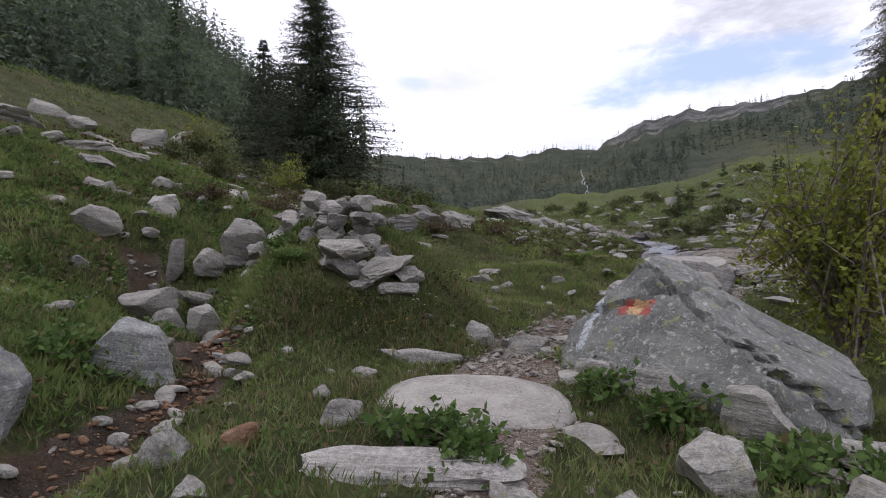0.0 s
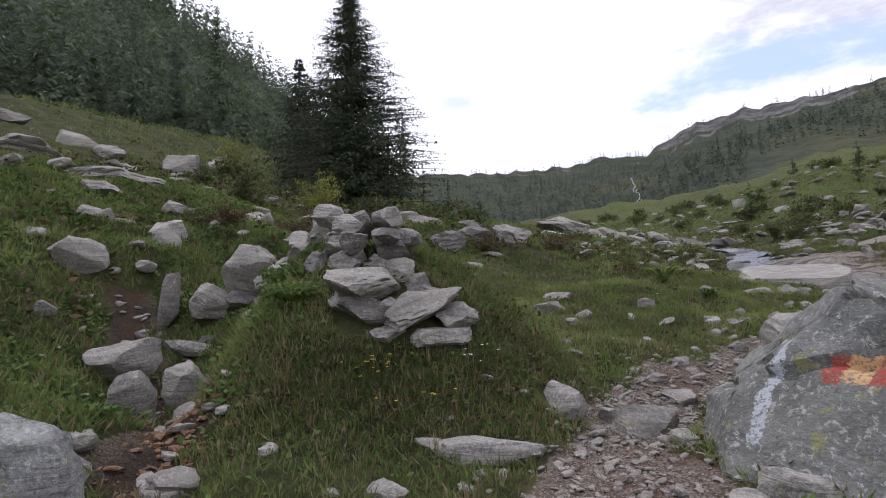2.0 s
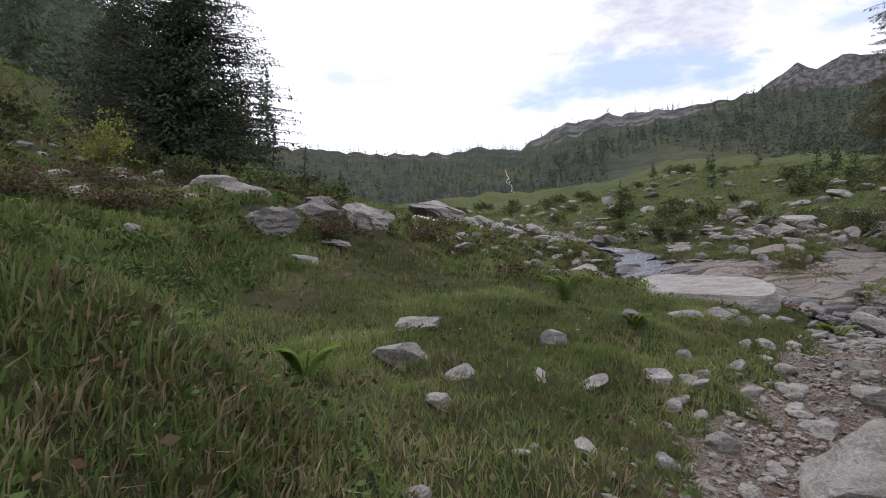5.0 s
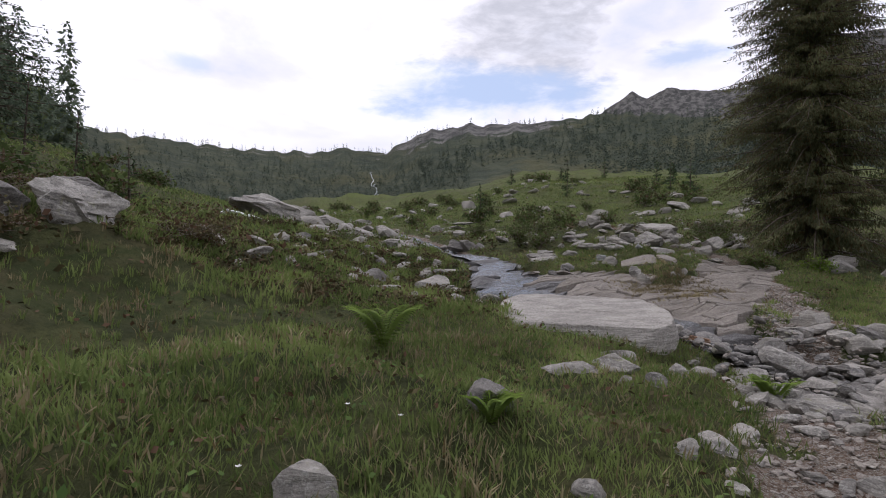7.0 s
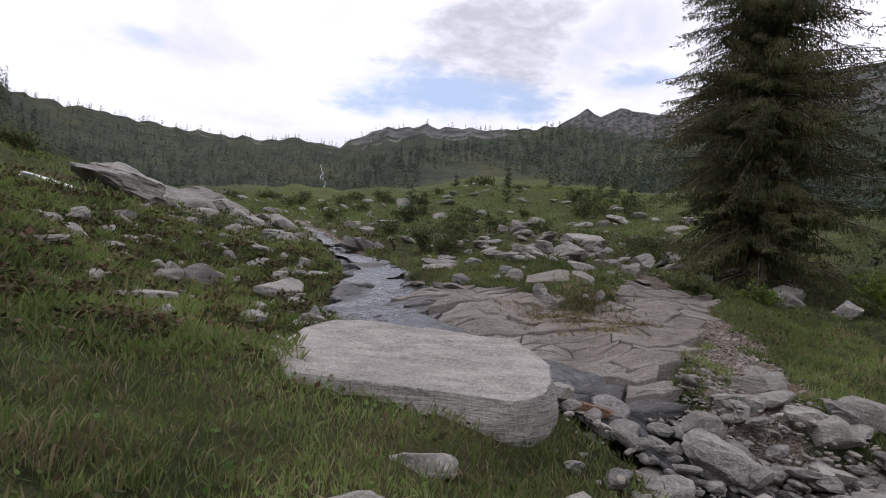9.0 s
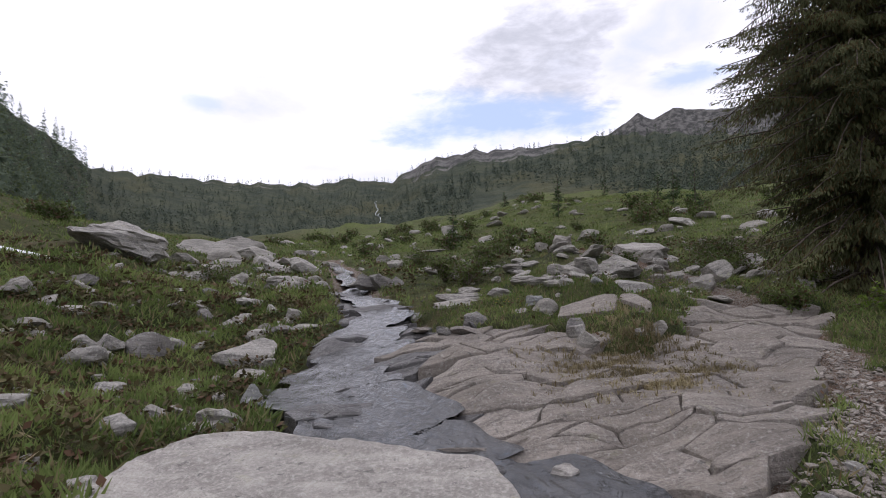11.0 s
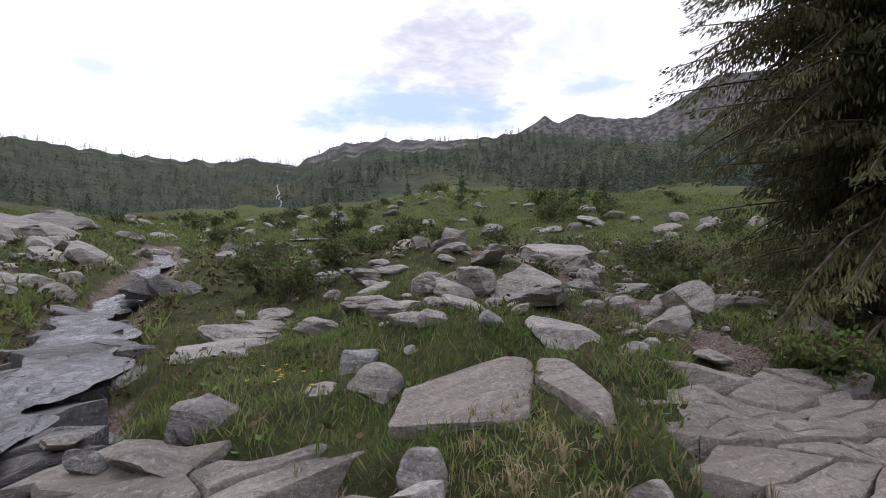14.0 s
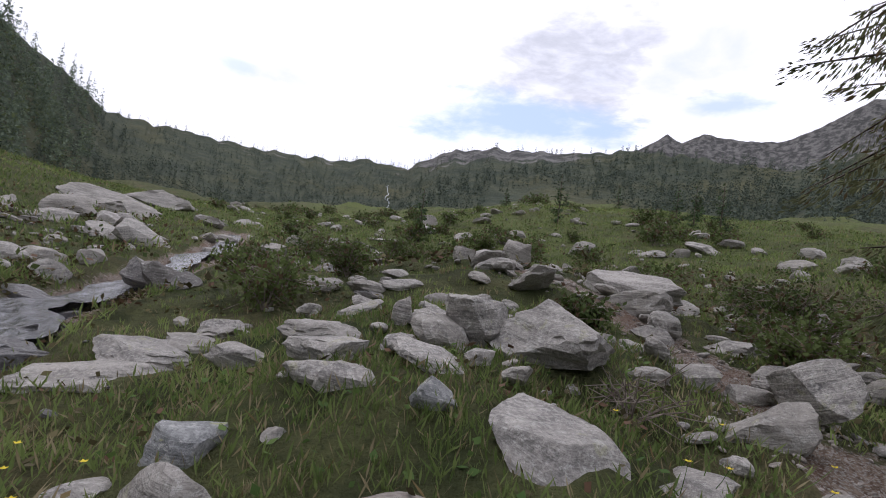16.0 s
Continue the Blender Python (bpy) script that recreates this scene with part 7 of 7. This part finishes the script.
for k, (sx, sy, sw, sh) in enumerate(((6.2, 15.6, 0.55, 0.55), (5.9, 16.4, 0.5, 0.6), (6.9, 16.9, 0.45, 0.5), (7.6, 18.2, 0.5, 0.5), (8.7, 14.4, 0.35, 0.35), (10.9, 14.6, 0.6, 0.55), (11.6, 15.6, 0.7, 0.7), (12.4, 17.0, 0.8, 0.75), (10.6, 18.6, 0.7, 0.6), (13.4, 15.0, 0.8, 0.7), (10.2, 13.9, 0.4, 0.4), (9.9, 12.1, 0.35, 0.35), (10.9, 12.9, 0.5, 0.5), (14.2, 18.4, 0.9, 0.8), (8.0, 20.6, 0.6, 0.6), (1.2, 19.0, 0.8, 0.55), (6.2, 21.5, 0.7, 0.6), (12.6, 20.5, 0.9, 0.7), (15.8, 17.5, 0.9, 0.8))):
    shrub("juniper", "dark green low juniper among the stones", sx, sy, sw, sh, 1700, 0.05, SHRUB, 550 + k, 15, 0.5, "juniper", SLOPE_SHRUBS)
r = np.random.default_rng(560)
models = [shrub("juniper", "dark green low juniper on the far meadow", 9.0 + 3 * k, 24.0 + 2 * k, 0.8, 0.7, 480, 0.12, SHRUB, 570 + k, 8, 0.6, "juniper", "shrubs on the far meadow") for k in range(3)]
for k in range(64):
    sx, sy = r.uniform(-2, 32), r.uniform(22, 64)
    if sx < 12 and sy < 40 and r.uniform() < 0.5:
        sx += 12
    q = r.uniform(0.6, 1.5)
    copy_thing(models[k % 3], pose(sx, sy, float(land(sx, sy)) - 0.05, 0, 0, r.uniform(0, 360)) @ Matrix.Diagonal((q, q, q, 1)))
for k in range(16):
    sx, sy = r.uniform(-12, -4), r.uniform(8, 30)
    q = r.uniform(0.7, 1.4)
    copy_thing(models[k % 3], pose(sx, sy, float(land(sx, sy)) - 0.05, 0, 0, r.uniform(0, 360)) @ Matrix.Diagonal((q, q, q, 1)))
for k in range(9):
    sx, sy = r.uniform(9, 34), r.uniform(30, 62)
    conifer("sapling", "young larch standing alone on the meadow", sx, sy, r.uniform(1.6, 3.4), 0.7, 0.2, 16, 4, 8, 0.25, 0.0, 620 + k, LARCH, 0.03, uneven=0.4)
shrub("young_alder", "bright green young bush under the spruce", 12.2, 10.5, 0.6, 0.8, 1500, 0.07, FERN, 580, 12, 0.7)
shrub("young_alder", "bright green young bush under the spruce", 10.6, 11.2, 0.4, 0.45, 700, 0.06, FERN, 581, 10, 0.7)
shrub("dead_bush", "bleached leafless branches of a dead bush", 8.35, 12.98, 0.42, 0.32, 0, 0.05, SHRUB, 582, 11, 0.2, "bush")
shrub("herb_clump", "broad-leaved green plants hanging over the bank", -2.40, -0.35, 0.34, 0.14, 1800, 0.042, HERB, 583, 20, 0.3, "plant")
shrub("herb_clump", "broad-leaved green plants hanging over the bank", -2.70, 0.10, 0.32, 0.14, 1500, 0.042, HERB, 584, 18, 0.3, "plant")
for k, (sx, sy, sw) in enumerate(((1.10, -2.15, 0.35), (1.60, -2.55, 0.4), (-0.35, -2.75, 0.35), (0.75, -1.75, 0.25), (2.1, -2.75, 0.3), (-3.1, -2.5, 0.3), (-0.1, -3.0, 0.3), (2.35, -0.1, 0.3))):
    shrub("herb_clump", "leafy green herbs growing between the stones", sx, sy, sw, 0.22, 620, 0.07, HERB, 590 + k, 12, 0.4, "plant")


def fern(label, x, y, size, seed):
    """Arching fronds in a funnel, each with two rows of leaflets."""
    r = np.random.default_rng(seed)
    plant = tagged(new("fern"), label, "fern")
    plant.matrix_world = pose(x, y, float(floor_at(np.array([x]), np.array([y]))[0]) - 0.02)
    for _ in range(17):
        a, out = r.uniform(0, 6.28), size * r.uniform(0.40, 0.80)
        q = np.linspace(0, 1, 22)
        d = np.array([math.cos(a), math.sin(a), 0])
        p = d * (out * q ** 1.15)[:, None] + np.array([0, 0, 1]) * (size * (1.45 * q - 0.75 * q ** 2.2))[:, None]
        side = np.cross(d, (0, 0, 1))
        long = size * 0.20 * np.sin(np.pi * (0.08 + 0.92 * q)) ** 0.8
        pieces = [tube(p, 0.004 * (1.1 - q) + 0.001, 4)]
        for s in (-1, 1):
            tip = p + (side * s * 0.95 + d * 0.35)[None] * long[:, None] - np.array([0, 0, 0.18]) * long[:, None]
            pieces.append(kites(p, tip, long * 0.16 + 0.004, np.tile((0, 0, 1.0), (22, 1)), 0.3))
        v, f = joined(pieces)
        part("frond", mesh_of("frond", v, f, FERN), plant)
    return plant


fern("large bright green fern on the grassy mound", 1.12, 6.15, 0.50, 601)
fern("small bright green fern in the grass", -1.15, 2.25, 0.34, 602)
fern("small green fern beside the great slab", 4.25, 5.75, 0.34, 603)
fern("yellow-green fern on the bank of the trail", 1.55, 4.75, 0.24, 604)


def flowers(label, x, y, n, mat, seed, spread_r=0.12):
    r = np.random.default_rng(seed)
    plant = tagged(new("flower"), label, "flower")
    plant.matrix_world = pose(x, y, float(floor_at(np.array([x]), np.array([y]))[0]))
    stems, heads = [], []
    for _ in range(n):
        p = r.normal(size=2) * spread_r
        h = r.uniform(0.12, 0.24)
        top = np.array([p[0], p[1], h])
        stems.append(tube(np.array([[p[0] * 0.7, p[1] * 0.7, 0], [p[0] * 0.9, p[1] * 0.9, h * 0.6], top]), np.array([0.002, 0.0015, 0.001]), 3))
        a = np.linspace(0, 2 * np.pi, 5, endpoint=False) + r.uniform(0, 1)
        b = np.tile(top, (5, 1))
        heads.append(kites(b, b + np.stack([np.cos(a) * 0.016, np.sin(a) * 0.016, 0 * a + 0.006], -1), np.full(5, 0.006), np.tile((0, 0, 1.0), (5, 1))))
    tagged(part("stalk", mesh_of("stalk", *joined(stems), HERB), plant), kind="stuff")
    tagged(part("blossom", mesh_of("blossom", *joined(heads), mat), plant), kind="stuff")


flowers("small yellow flowers on the grassy bank", -1.55, -0.95, 16, YELLOW, 611)
flowers("small yellow flowers on the grassy bank", -1.15, -1.0, 7, YELLOW, 612, 0.2)
flowers("small white flowers in the grass", -0.85, -0.6, 9, WHITE, 613, 0.15)
flowers("small yellow flowers beside the slab", 5.9, 12.2, 12, YELLOW, 614)
flowers("small yellow flowers in the grass", 8.2, 12.4, 9, YELLOW, 615, 0.3)
flowers("small white flowers in the grass", 0.6, 4.2, 5, WHITE, 616, 0.4)
